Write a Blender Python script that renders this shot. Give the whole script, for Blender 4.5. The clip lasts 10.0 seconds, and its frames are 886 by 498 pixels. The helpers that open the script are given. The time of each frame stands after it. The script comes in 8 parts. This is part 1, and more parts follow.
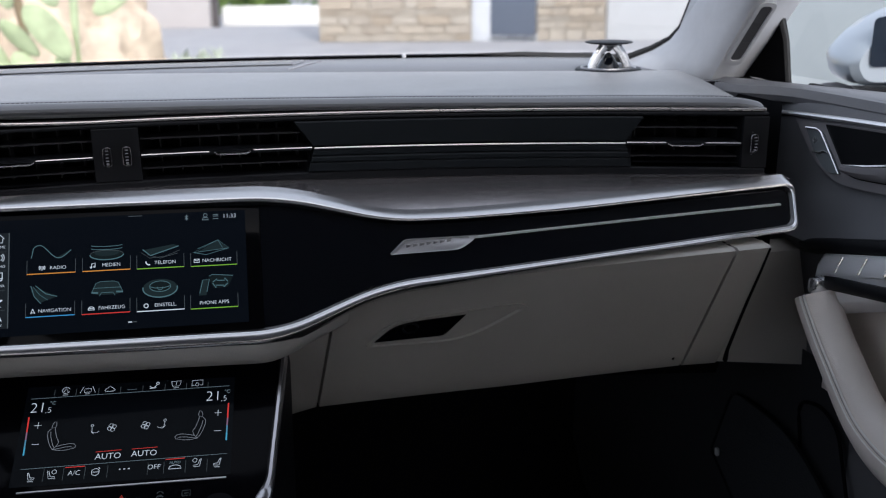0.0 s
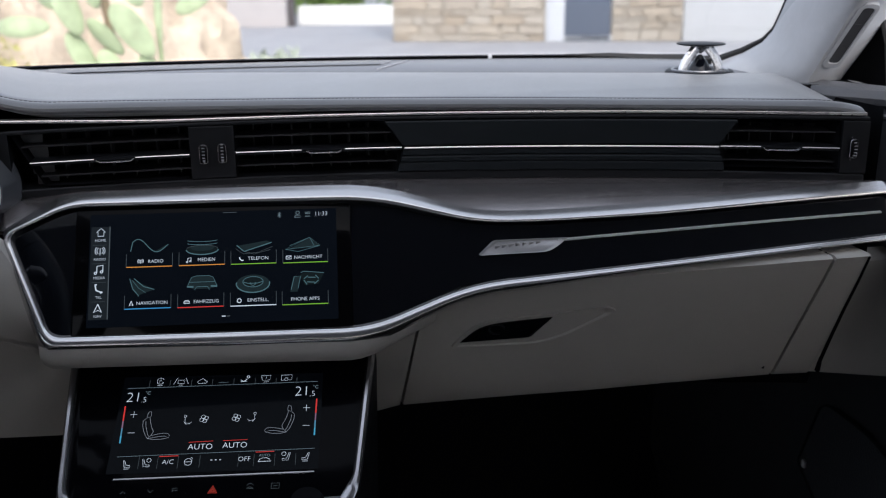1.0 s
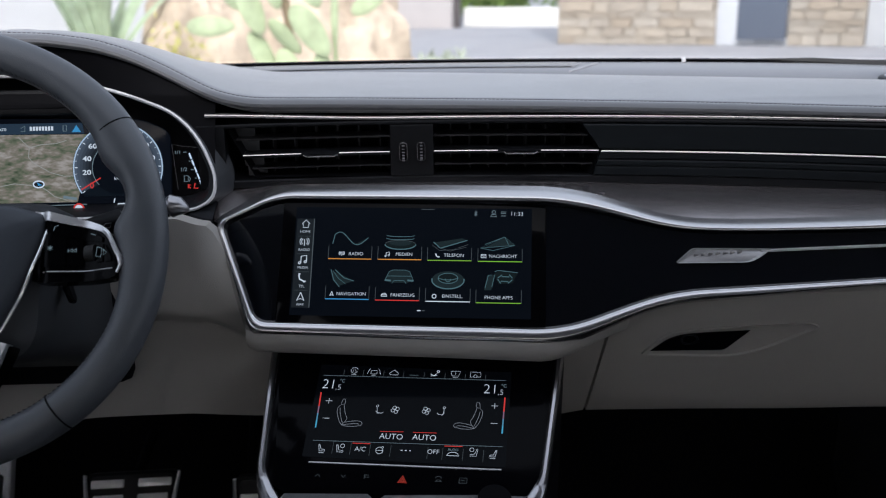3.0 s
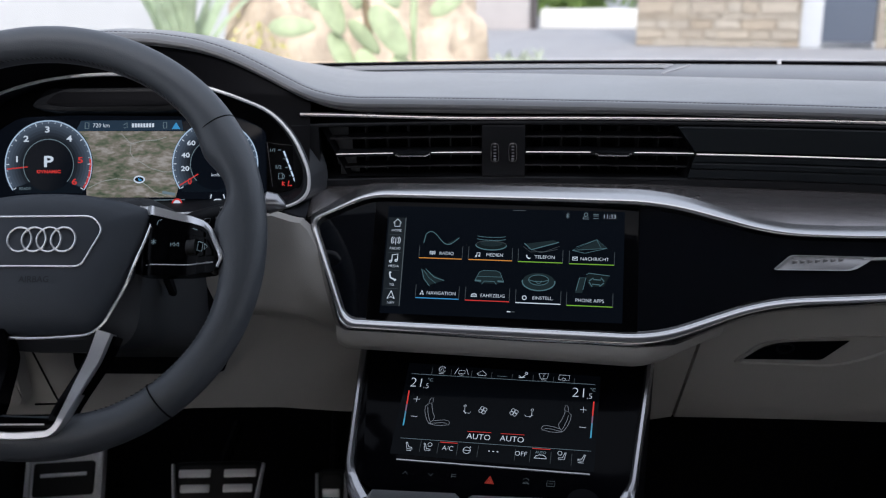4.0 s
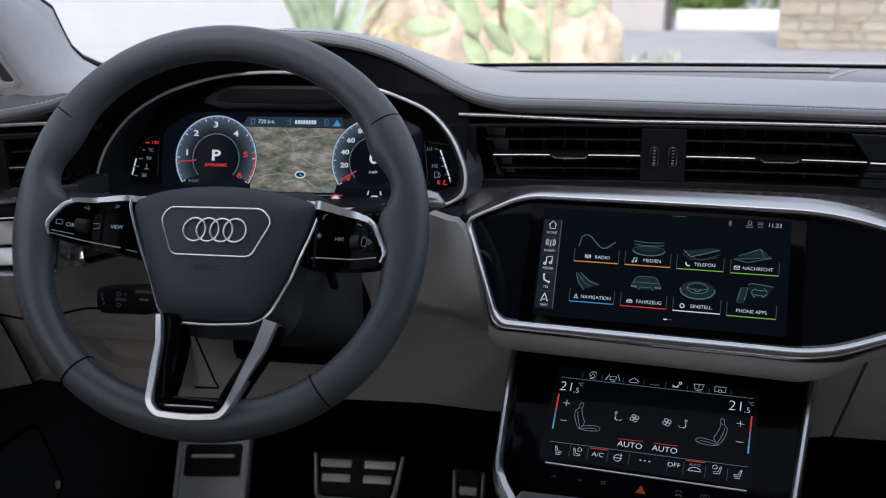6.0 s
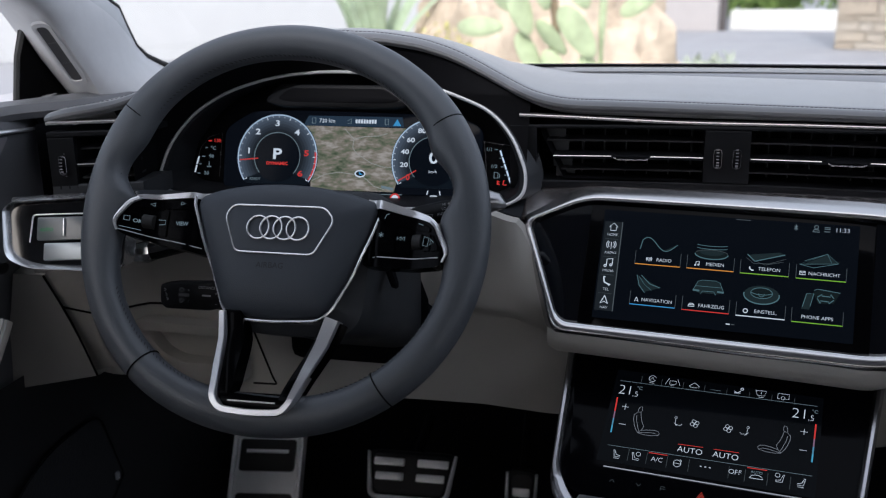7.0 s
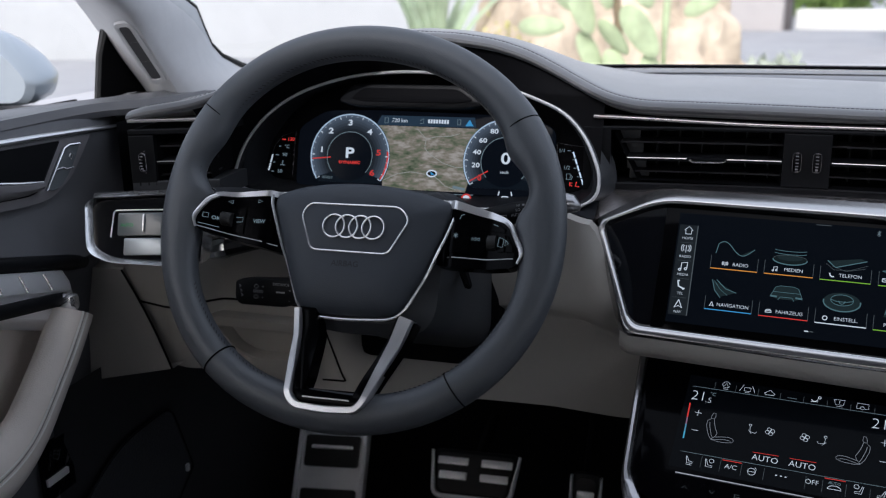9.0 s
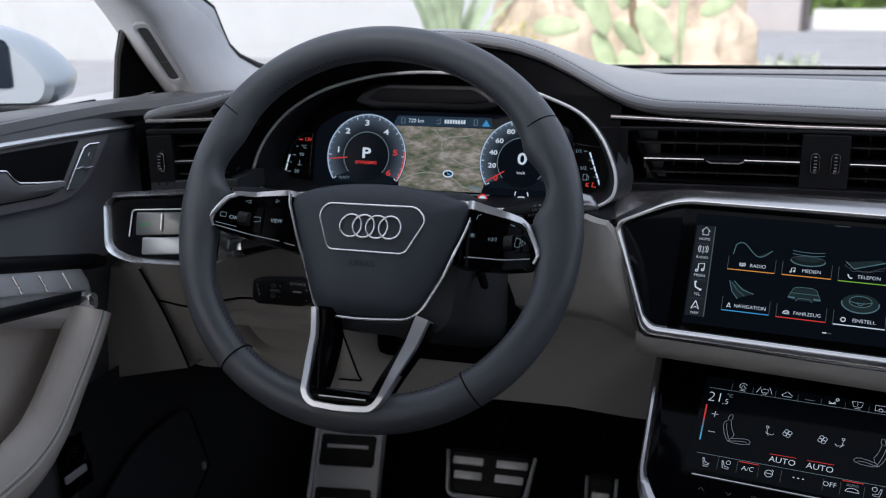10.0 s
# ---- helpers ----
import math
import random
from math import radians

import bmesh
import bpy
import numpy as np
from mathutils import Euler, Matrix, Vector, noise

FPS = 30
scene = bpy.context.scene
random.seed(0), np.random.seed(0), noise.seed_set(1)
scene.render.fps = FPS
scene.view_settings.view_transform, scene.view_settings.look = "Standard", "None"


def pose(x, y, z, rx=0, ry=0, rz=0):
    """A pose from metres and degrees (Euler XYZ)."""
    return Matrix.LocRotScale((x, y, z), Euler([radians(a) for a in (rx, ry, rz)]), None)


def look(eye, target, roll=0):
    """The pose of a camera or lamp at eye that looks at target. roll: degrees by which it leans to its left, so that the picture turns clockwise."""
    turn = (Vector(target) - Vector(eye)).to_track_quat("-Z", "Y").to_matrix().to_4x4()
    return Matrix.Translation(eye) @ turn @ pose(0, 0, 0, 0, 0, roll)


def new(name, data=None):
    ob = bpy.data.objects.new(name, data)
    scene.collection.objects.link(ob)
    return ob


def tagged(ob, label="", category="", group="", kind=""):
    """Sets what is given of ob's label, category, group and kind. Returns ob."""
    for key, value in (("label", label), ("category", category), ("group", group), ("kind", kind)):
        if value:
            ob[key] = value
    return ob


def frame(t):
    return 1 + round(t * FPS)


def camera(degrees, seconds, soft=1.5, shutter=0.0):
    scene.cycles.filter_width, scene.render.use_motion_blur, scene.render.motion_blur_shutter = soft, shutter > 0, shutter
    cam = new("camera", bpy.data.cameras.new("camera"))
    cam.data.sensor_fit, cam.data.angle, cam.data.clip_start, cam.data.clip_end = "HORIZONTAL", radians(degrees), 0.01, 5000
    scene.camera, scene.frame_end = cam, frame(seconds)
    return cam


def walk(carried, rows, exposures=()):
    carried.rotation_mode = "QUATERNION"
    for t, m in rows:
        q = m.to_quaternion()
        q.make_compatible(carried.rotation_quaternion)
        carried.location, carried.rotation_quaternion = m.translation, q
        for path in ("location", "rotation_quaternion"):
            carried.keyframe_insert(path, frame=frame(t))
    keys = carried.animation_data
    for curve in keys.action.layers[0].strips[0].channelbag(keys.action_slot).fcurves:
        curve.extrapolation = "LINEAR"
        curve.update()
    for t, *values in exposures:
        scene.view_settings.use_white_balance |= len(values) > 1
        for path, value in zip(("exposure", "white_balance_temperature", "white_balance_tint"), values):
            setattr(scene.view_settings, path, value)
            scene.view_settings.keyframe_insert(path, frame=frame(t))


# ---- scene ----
cam = camera(50.17, 10.0, soft=1.15)
PATH = [
    (0.0, (0.0715, 0.3584, 1.2738), (0.5906, 2.2053, 0.7088), -0.553),
    (0.5, (0.0616, 0.3611, 1.2746), (0.5161, 2.2251, 0.7097), -0.576),
    (1.0, (0.0518, 0.3633, 1.2750), (0.4322, 2.2441, 0.7110), -0.601),
    (1.5, (0.0419, 0.3651, 1.2751), (0.3433, 2.2605, 0.7126), -0.627),
    (2.0, (0.0318, 0.3663, 1.2752), (0.2525, 2.2734, 0.7144), -0.653),
    (2.5, (0.0217, 0.3672, 1.2751), (0.1621, 2.2824, 0.7163), -0.679),
    (3.0, (0.0117, 0.3676, 1.2750), (0.0734, 2.2876, 0.7183), -0.703),
    (3.5, (0.0018, 0.3678, 1.2749), (-0.0126, 2.2893, 0.7201), -0.725),
    (4.0, (-0.0077, 0.3677, 1.2748), (-0.0954, 2.2877, 0.7219), -0.745),
    (4.5, (-0.0166, 0.3673, 1.2748), (-0.1743, 2.2833, 0.7235), -0.762),
    (5.0, (-0.0250, 0.3667, 1.2750), (-0.2490, 2.2765, 0.7248), -0.777),
    (5.5, (-0.0326, 0.3660, 1.2752), (-0.3188, 2.2677, 0.7260), -0.790),
    (6.0, (-0.0396, 0.3651, 1.2755), (-0.3831, 2.2575, 0.7270), -0.801),
    (6.5, (-0.0459, 0.3641, 1.2759), (-0.4412, 2.2465, 0.7277), -0.811),
    (7.0, (-0.0516, 0.3631, 1.2763), (-0.4924, 2.2353, 0.7283), -0.820),
    (7.5, (-0.0566, 0.3620, 1.2768), (-0.5360, 2.2247, 0.7287), -0.831),
    (8.0, (-0.0611, 0.3609, 1.2773), (-0.5717, 2.2152, 0.7290), -0.843),
    (8.5, (-0.0649, 0.3598, 1.2777), (-0.5997, 2.2073, 0.7294), -0.859),
    (9.0, (-0.0679, 0.3587, 1.2780), (-0.6208, 2.2009, 0.7298), -0.880),
    (9.5, (-0.0697, 0.3578, 1.2782), (-0.6369, 2.1957, 0.7303), -0.908),
    (10.0, (-0.0697, 0.3569, 1.2780), (-0.6512, 2.1907, 0.7312), -0.945),
]
walk(cam, [(t, look(eye, target, roll)) for t, eye, target, roll in PATH], exposures=[(0.0, 0.85, 5900, 12), (10.0, 0.85, 5900, 12)])
cam.data.dof.use_dof = True
cam.data.dof.focus_distance = 0.89
cam.data.dof.aperture_fstop = 6.9

# ---- world and light ----
world = bpy.data.worlds.new("sky")
scene.world = world
world.use_nodes = True
wn = world.node_tree
sky = wn.nodes.new("ShaderNodeTexSky")
sky.sky_type = "NISHITA"
sky.sun_disc = False
SUN_EL, SUN_AZ = radians(36), radians(180)
sky.sun_elevation, sky.sun_rotation = SUN_EL, SUN_AZ
sky.air_density, sky.dust_density, sky.ozone_density = 0.7, 8.0, 0.6
wn.nodes["Background"].inputs[1].default_value = 0.15
haze = wn.nodes.new("ShaderNodeMix")
haze.data_type = "RGBA"
haze.inputs[0].default_value = 0.5
haze.inputs[7].default_value = (7.5, 7.6, 7.8, 1)
wn.links.new(sky.outputs[0], haze.inputs[6])
wn.links.new(haze.outputs[2], wn.nodes["Background"].inputs[0])
sun = new("sun", bpy.data.lights.new("sun", "SUN"))
sun.data.energy, sun.data.angle, sun.data.color = 1.1, radians(0.6), (1.0, 0.97, 0.93)
sd = Vector((math.sin(SUN_AZ) * math.cos(SUN_EL), math.cos(SUN_AZ) * math.cos(SUN_EL), math.sin(SUN_EL)))
sun.matrix_basis = look(sd * 30, (0, 0, 0))


# ---- materials ----
def mat(name, col, rough=0.5, metal=0.0, grain=0.0, gscale=300.0, var=0.0, vscale=6.0, coat=0.0, emit=None, strength=1.0, kind="noise", stretch=(1, 1, 1), spec=0.5, rvar=0.0):
    m = bpy.data.materials.new(name)
    m.use_nodes = True
    nt = m.node_tree
    b = nt.nodes["Principled BSDF"]
    b.inputs["Base Color"].default_value = (*col, 1)
    b.inputs["Roughness"].default_value = rough
    b.inputs["Metallic"].default_value = metal
    b.inputs["Coat Weight"].default_value = coat
    b.inputs["Coat Roughness"].default_value = 0.03
    b.inputs["Specular IOR Level"].default_value = spec
    if emit:
        b.inputs["Emission Color"].default_value = (*emit, 1)
        b.inputs["Emission Strength"].default_value = strength
    if grain or var or rvar:
        co = nt.nodes.new("ShaderNodeTexCoord")
        mp = nt.nodes.new("ShaderNodeMapping")
        mp.inputs["Scale"].default_value = stretch
        nt.links.new(co.outputs["Object"], mp.inputs[0])
    if var or rvar:
        n = nt.nodes.new("ShaderNodeTexNoise")
        n.inputs["Scale"].default_value = vscale
        n.inputs["Detail"].default_value = 6
        n.inputs["Roughness"].default_value = 0.65
        nt.links.new(mp.outputs[0], n.inputs[0])
        if var:
            r = nt.nodes.new("ShaderNodeValToRGB")
            r.color_ramp.elements[0].position, r.color_ramp.elements[1].position = 0.3, 0.7
            r.color_ramp.elements[0].color = (*[c * (1 - var) for c in col], 1)
            r.color_ramp.elements[1].color = (*[min(1, c * (1 + var)) for c in col], 1)
            nt.links.new(n.outputs[0], r.inputs[0])
            nt.links.new(r.outputs[0], b.inputs["Base Color"])
        if rvar:
            mr = nt.nodes.new("ShaderNodeMapRange")
            mr.inputs[1].default_value, mr.inputs[2].default_value = 0.3, 0.7
            mr.inputs[3].default_value, mr.inputs[4].default_value = max(0.02, rough - rvar), rough + rvar
            nt.links.new(n.outputs[0], mr.inputs[0])
            nt.links.new(mr.outputs[0], b.inputs["Roughness"])
    if grain:
        if kind == "voronoi":
            g = nt.nodes.new("ShaderNodeTexVoronoi")
            out = g.outputs["Distance"]
        else:
            g = nt.nodes.new("ShaderNodeTexNoise")
            g.inputs["Detail"].default_value = 3
            out = g.outputs[0]
        g.inputs["Scale"].default_value = gscale
        nt.links.new(mp.outputs[0], g.inputs["Vector"])
        bp = nt.nodes.new("ShaderNodeBump")
        bp.inputs["Strength"].default_value = grain
        bp.inputs["Distance"].default_value = 0.0006 if gscale > 60 else 0.02
        nt.links.new(out, bp.inputs["Height"])
        nt.links.new(bp.outputs[0], b.inputs["Normal"])
    return m


def glow(name, col, strength=1.0):
    return mat(name, (0.005, 0.005, 0.005), 0.3, emit=col, strength=strength * 0.5, spec=0.02)


M_PAD = mat("pad_leather", (0.095, 0.097, 0.104), 0.40, spec=0.7, grain=0.2, gscale=900, kind="voronoi", var=0.06, vscale=9, rvar=0.06)
M_TOP = mat("flat_top_panel", (0.10, 0.102, 0.112), 0.42, grain=0.15, gscale=1100, var=0.04, rvar=0.04)
for m_, w_ in ((M_PAD, 0.55), (M_TOP, 0.4)):
    m_.node_tree.nodes["Principled BSDF"].inputs["Sheen Weight"].default_value = w_
    m_.node_tree.nodes["Principled BSDF"].inputs["Sheen Roughness"].default_value = 0.35
M_DASH = mat("dash_plastic", (0.014, 0.015, 0.018), 0.5, spec=0.16, grain=0.2, gscale=1200, var=0.05)
M_DARK = mat("dark_plastic", (0.007, 0.0075, 0.009), 0.45, spec=0.14, grain=0.15, gscale=1200, rvar=0.08)
M_DASH2 = mat("slot_plastic", (0.05, 0.051, 0.056), 0.5, grain=0.2, gscale=1200)
M_DASH2.node_tree.nodes["Principled BSDF"].inputs["Sheen Weight"].default_value = 0.25
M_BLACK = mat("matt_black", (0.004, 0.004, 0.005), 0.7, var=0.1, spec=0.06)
M_PIANO2 = mat("stack_glass", (0.002, 0.002, 0.003), 0.10, spec=0.05, rvar=0.02, vscale=6)
M_PIANO = mat("piano_black", (0.002, 0.0025, 0.004), 0.035, spec=0.5, rvar=0.02, vscale=4)
M_SPOKE = mat("spoke_black", (0.002, 0.002, 0.0025), 0.15, spec=0.035, rvar=0.03, vscale=9)
M_GLASSBLK = mat("display_glass", (0.002, 0.002, 0.0025), 0.06, spec=0.06, rvar=0.015, vscale=7)
M_SILVER = mat("satin_aluminium", (0.78, 0.78, 0.795), 0.36, metal=0.92, rvar=0.02, vscale=8)
M_RAIL = mat("dark_satin_rail", (0.40, 0.395, 0.41), 0.24, metal=0.95, rvar=0.02, vscale=8)
M_STRIP = mat("satin_strip", (0.36, 0.355, 0.365), 0.28, metal=0.9, rvar=0.02, vscale=8)
M_SHELF = mat("brushed_grey_metal", (0.50, 0.495, 0.50), 0.32, metal=0.95, rvar=0.03, vscale=5)
M_PLATE = mat("satin_switch_metal", (0.90, 0.90, 0.92), 0.30, metal=0.6, rvar=0.03, vscale=9)
M_TOPGREY = mat("warm_grey_shelf", (0.62, 0.58, 0.58), 0.25, metal=0.95, rvar=0.03, vscale=7)
M_RING = mat("satin_edge_metal", (0.92, 0.92, 0.93), 0.25, metal=0.95, rvar=0.02, vscale=9)
M_CLUSTER = mat("cluster_edge_metal", (0.66, 0.66, 0.67), 0.38, metal=0.55, rvar=0.02, vscale=9)
M_MIRROR = mat("dark_mirror_glass", (0.012, 0.018, 0.028), 0.08, spec=0.12)
M_FRAMEBODY = mat("satin_frame", (0.56, 0.555, 0.56), 0.22, metal=0.96, rvar=0.02, vscale=8)
M_CHROME = mat("chrome", (0.85, 0.86, 0.88), 0.18, metal=0.85, rvar=0.04, vscale=30)
M_BEIGE = mat("beige_soft_panel", (0.385, 0.368, 0.34), 0.6, grain=0.25, gscale=1000, kind="voronoi", var=0.05, vscale=5, rvar=0.05)
M_LEATHER = mat("beige_leather", (0.82, 0.75, 0.69), 0.5, grain=0.4, gscale=800, kind="voronoi", var=0.06, vscale=8, rvar=0.06)
M_WHEEL = mat("wheel_leather", (0.076, 0.083, 0.094), 0.42, spec=0.6, grain=0.22, gscale=1100, kind="voronoi", var=0.10, vscale=12, rvar=0.09)
M_HUB = mat("hub_leather", (0.048, 0.056, 0.069), 0.5, spec=0.35, grain=0.16, gscale=1100, kind="voronoi", var=0.08, vscale=12, rvar=0.07)
M_COLUMN = mat("column_plastic", (0.036, 0.039, 0.044), 0.5, spec=0.3, grain=0.2, gscale=1000, var=0.05)
M_PRINT = mat("printed_marks", (0.30, 0.31, 0.32), 0.6)
M_THREAD = mat("dark_grey_thread", (0.052, 0.053, 0.057), 0.8)
M_THREADB = mat("beige_thread", (0.92, 0.90, 0.86), 0.8)
M_PILLAR = mat("pillar_fabric", (0.50, 0.505, 0.52), 0.85, grain=0.5, gscale=1500, var=0.04, vscale=40)
M_CARPET = mat("carpet", (0.005, 0.005, 0.006), 0.95, grain=0.8, gscale=900, var=0.3, vscale=300, spec=0.1)
M_STEEL = mat("brushed_steel", (0.95, 0.95, 0.96), 0.38, metal=0.35, rvar=0.05, vscale=60)
M_RUBBER = mat("rubber", (0.012, 0.012, 0.012), 0.7, grain=0.2, gscale=600)
M_PAINT = mat("silver_blue_paint", (0.36, 0.40, 0.44), 0.32, metal=0.3, coat=0.7, var=0.02, vscale=3)
M_DOOR = mat("door_leather", (0.132, 0.134, 0.143), 0.46, spec=0.4, grain=0.3, gscale=900, kind="voronoi", var=0.06, vscale=8, rvar=0.05)
M_GLASSBLK2 = mat("switch_glass", (0.15, 0.165, 0.175), 0.16, rvar=0.03)
M_CARRIER = mat("door_carrier", (0.20, 0.19, 0.20), 0.42, grain=0.15, gscale=1000, var=0.05, rvar=0.05)
M_BRIGHT = mat("polished_edge", (0.92, 0.92, 0.92), 0.16, metal=1.0, rvar=0.02, vscale=9)
M_PLAQUE = mat("plaque_metal", (0.34, 0.335, 0.34), 0.42, metal=0.7, rvar=0.03, vscale=9)

W_WHITE, W_DIM, W_GREY = glow("ui_white", (0.85, 0.93, 1.0), 0.75), glow("ui_dim", (0.45, 0.6, 0.65), 0.35), glow("ui_grey", (0.3, 0.36, 0.38), 0.25)
W_ORANGE, W_GREEN, W_BLUE, W_RED = glow("ui_orange", (0.9, 0.35, 0.06), 0.7), glow("ui_green", (0.3, 0.65, 0.06), 0.6), glow("ui_blue", (0.08, 0.4, 0.75), 0.7), glow("ui_red", (0.85, 0.06, 0.05), 0.7)
W_TEAL = glow("ui_teal", (0.25, 0.48, 0.52), 0.3)
W_BG = mat("screen_background", (0.003, 0.004, 0.005), 0.1, spec=0.04, emit=(0.070, 0.098, 0.165), strength=0.014, rvar=0.015)
W_BG2 = mat("lower_screen_background", (0.003, 0.004, 0.005), 0.1, spec=0.04, emit=(0.035, 0.045, 0.07), strength=0.010, rvar=0.015)
# screen glow raised to include the bluish haze reflected in the cluster glass
W_BG3 = mat("cluster_background_haze", (0.003, 0.004, 0.006), 0.1, spec=0.04, emit=(0.045, 0.06, 0.095), strength=0.03, rvar=0.015)
W_DIAL = glow("dial_blue", (0.06, 0.12, 0.20), 0.05)


def glass_mat(name, tint):
    m = bpy.data.materials.new(name)
    m.use_nodes = True
    nt = m.node_tree
    nt.nodes.remove(nt.nodes["Principled BSDF"])
    tr, gl, mx = (nt.nodes.new("ShaderNode" + k) for k in ("BsdfTransparent", "BsdfGlossy", "MixShader"))
    tr.inputs[0].default_value = (*tint, 1)
    gl.inputs["Roughness"].default_value = 0.02
    mx.inputs[0].default_value = 0.03
    nt.links.new(tr.outputs[0], mx.inputs[1])
    nt.links.new(gl.outputs[0], mx.inputs[2])
    nt.links.new(mx.outputs[0], nt.nodes["Material Output"].inputs[0])
    return m


M_GLASS = glass_mat("window_glass", (0.80, 0.82, 0.82))


# ---- helpers for building ----
def chain(ob):
    m = ob.matrix_basis.copy()
    while ob.parent:
        m = ob.matrix_parent_inverse @ m
        ob = ob.parent
        m = ob.matrix_basis @ m
    return m


def part(name, bm, material, parent=None, label="", flat=False, at_world=True):
    """Links a bmesh as one mesh object under a thing or a part; at_world: its points are world points."""
    me = bpy.data.meshes.new(name)
    if not flat:
        for f in bm.faces:
            f.smooth = True
        for e in bm.edges:
            if len(e.link_faces) == 2 and e.calc_face_angle(0) > 0.6:
                e.smooth = False
    bm.to_mesh(me)
    bm.free()
    me.materials.append(material)
    ob = new(name, me)
    if parent:
        ob.parent = parent
        if at_world:
            ob.matrix_parent_inverse = chain(parent).inverted()
    if label:
        tagged(ob, label=label)
    return ob


def thing(name, label, category, m=None, group="", kind=""):
    ob = new(name)
    ob.empty_display_size = 0.02
    if m is not None:
        ob.matrix_basis = m
    return tagged(ob, label, category, group, kind)


def basis(o, r, u):
    r, u = Vector(r).normalized(), Vector(u)
    u = (u - r * u.dot(r)).normalized()
    n = r.cross(u)
    m = Matrix.Identity(4)
    for i in range(3):
        m[i][0], m[i][1], m[i][2], m[i][3] = r[i], u[i], n[i], o[i]
    return m


def loft(rows, closed_u=False, closed_v=False, caps=False, bm=None):
    """Quads between rows of points. closed_v: each row is a loop; closed_u: the last row joins the first."""
    bm = bm or bmesh.new()
    vs = [[bm.verts.new(p) for p in r] for r in rows]
    n, k = len(vs), len(vs[0])
    for i in range(n if closed_u else n - 1):
        a, b = vs[i], vs[(i + 1) % n]
        for j in range(k if closed_v else k - 1):
            q = (a[j], a[(j + 1) % k], b[(j + 1) % k], b[j])
            if len(set(q)) == 4:
                bm.faces.new(q)
    if caps and closed_v and not closed_u:
        bm.faces.new(vs[0][::-1])
        bm.faces.new(vs[-1])
    bmesh.ops.recalc_face_normals(bm, faces=bm.faces)
    return bm


def tube(path, r, n=8, closed=False, ry=None, bm=None, up=(0, 0, 1), caps=True):
    """A round or oval bar along a path; r may be a list."""
    P = [Vector(p) for p in path]
    rows = []
    for i, p in enumerate(P):
        a = P[(i + 1) % len(P)] if closed or i + 1 < len(P) else p
        b = P[i - 1] if closed or i else p
        t = (a - b).normalized()
        s = t.cross(Vector(up))
        s = s.normalized() if s.length > 1e-5 else Vector((1, 0, 0))
        w = s.cross(t)
        ra = r[i] if isinstance(r, (list, tuple)) else r
        rb = ra if ry is None else (ry[i] if isinstance(ry, (list, tuple)) else ry)
        rows.append([p + s * ra * math.cos(2 * math.pi * k / n) + w * rb * math.sin(2 * math.pi * k / n) for k in range(n)])
    return loft(rows, closed_u=closed, closed_v=True, caps=caps and not closed, bm=bm)


def box(c, size, bev=0.0, m=None, bm=None, seg=2):
    b2 = bmesh.new()
    bmesh.ops.create_cube(b2, size=1.0)
    bmesh.ops.scale(b2, vec=size, verts=b2.verts)
    if bev:
        bmesh.ops.bevel(b2, geom=b2.edges[:], offset=bev, segments=seg, affect="EDGES", profile=0.5)
    bmesh.ops.translate(b2, vec=c, verts=b2.verts)
    if m is not None:
        bmesh.ops.transform(b2, matrix=m, verts=b2.verts)
    return join(bm, b2)


def join(bm, b2):
    if bm is None:
        return b2
    me = bpy.data.meshes.new("tmp")
    b2.to_mesh(me)
    b2.free()
    bm.from_mesh(me)
    bpy.data.meshes.remove(me)
    return bm


def rounded(pts, r, n=5, closed=True):
    """A 2D or 3D outline with its corners rounded; r one number or one a corner."""
    P = [Vector(p) for p in pts]
    out = []
    k = len(P)
    for i, p in enumerate(P):
        ri = r[i] if isinstance(r, (list, tuple)) else r
        if not closed and i in (0, k - 1) or ri <= 0:
            out.extend([p] * 1 if ri <= 0 or not closed else [p])
            continue
        a, b = P[i - 1], P[(i + 1) % k]
        la, lb = (a - p).length, (b - p).length
        d = min(ri, la * 0.48, lb * 0.48)
        s, e = p + (a - p).normalized() * d, p + (b - p).normalized() * d
        for j in range(n + 1):
            t = j / n
            out.append((1 - t) ** 2 * s + 2 * t * (1 - t) * p + t * t * e)
    return out


def prism(outline, z0, z1, bev=0.0, bm=None):
    """An upright plate in local x, y between z0 and z1 (the front)."""
    b2 = bmesh.new()
    lo = [b2.verts.new((p[0], p[1], z0)) for p in outline]
    hi = [b2.verts.new((p[0], p[1], z1)) for p in outline]
    n = len(lo)
    b2.faces.new(lo[::-1])
    top = b2.faces.new(hi)
    for i in range(n):
        b2.faces.new((lo[i], lo[(i + 1) % n], hi[(i + 1) % n], hi[i]))
    bmesh.ops.recalc_face_normals(b2, faces=b2.faces)
    if bev:
        bmesh.ops.bevel(b2, geom=top.edges[:], offset=bev, segments=2, affect="EDGES", profile=0.5)
    return join(bm, b2)


def rect(x0, y0, x1, y1):
    return [(x0, y0), (x1, y0), (x1, y1), (x0, y1)]


def letters(s, size, x, y, z=0.0008, align="CENTER", bold=0.0, wide=1.0):
    cu = bpy.data.curves.new("t", "FONT")
    cu.body, cu.size, cu.align_x, cu.align_y = s, size, align, "CENTER"
    cu.offset, cu.resolution_u = bold, 3
    ob = bpy.data.objects.new("t", cu)
    me = bpy.data.meshes.new_from_object(ob)
    b = bmesh.new()
    b.from_mesh(me)
    bmesh.ops.scale(b, vec=(wide, 1, 1), verts=b.verts)
    bmesh.ops.translate(b, vec=(x, y, z), verts=b.verts)
    bpy.data.objects.remove(ob)
    bpy.data.curves.remove(cu)
    bpy.data.meshes.remove(me)
    return b


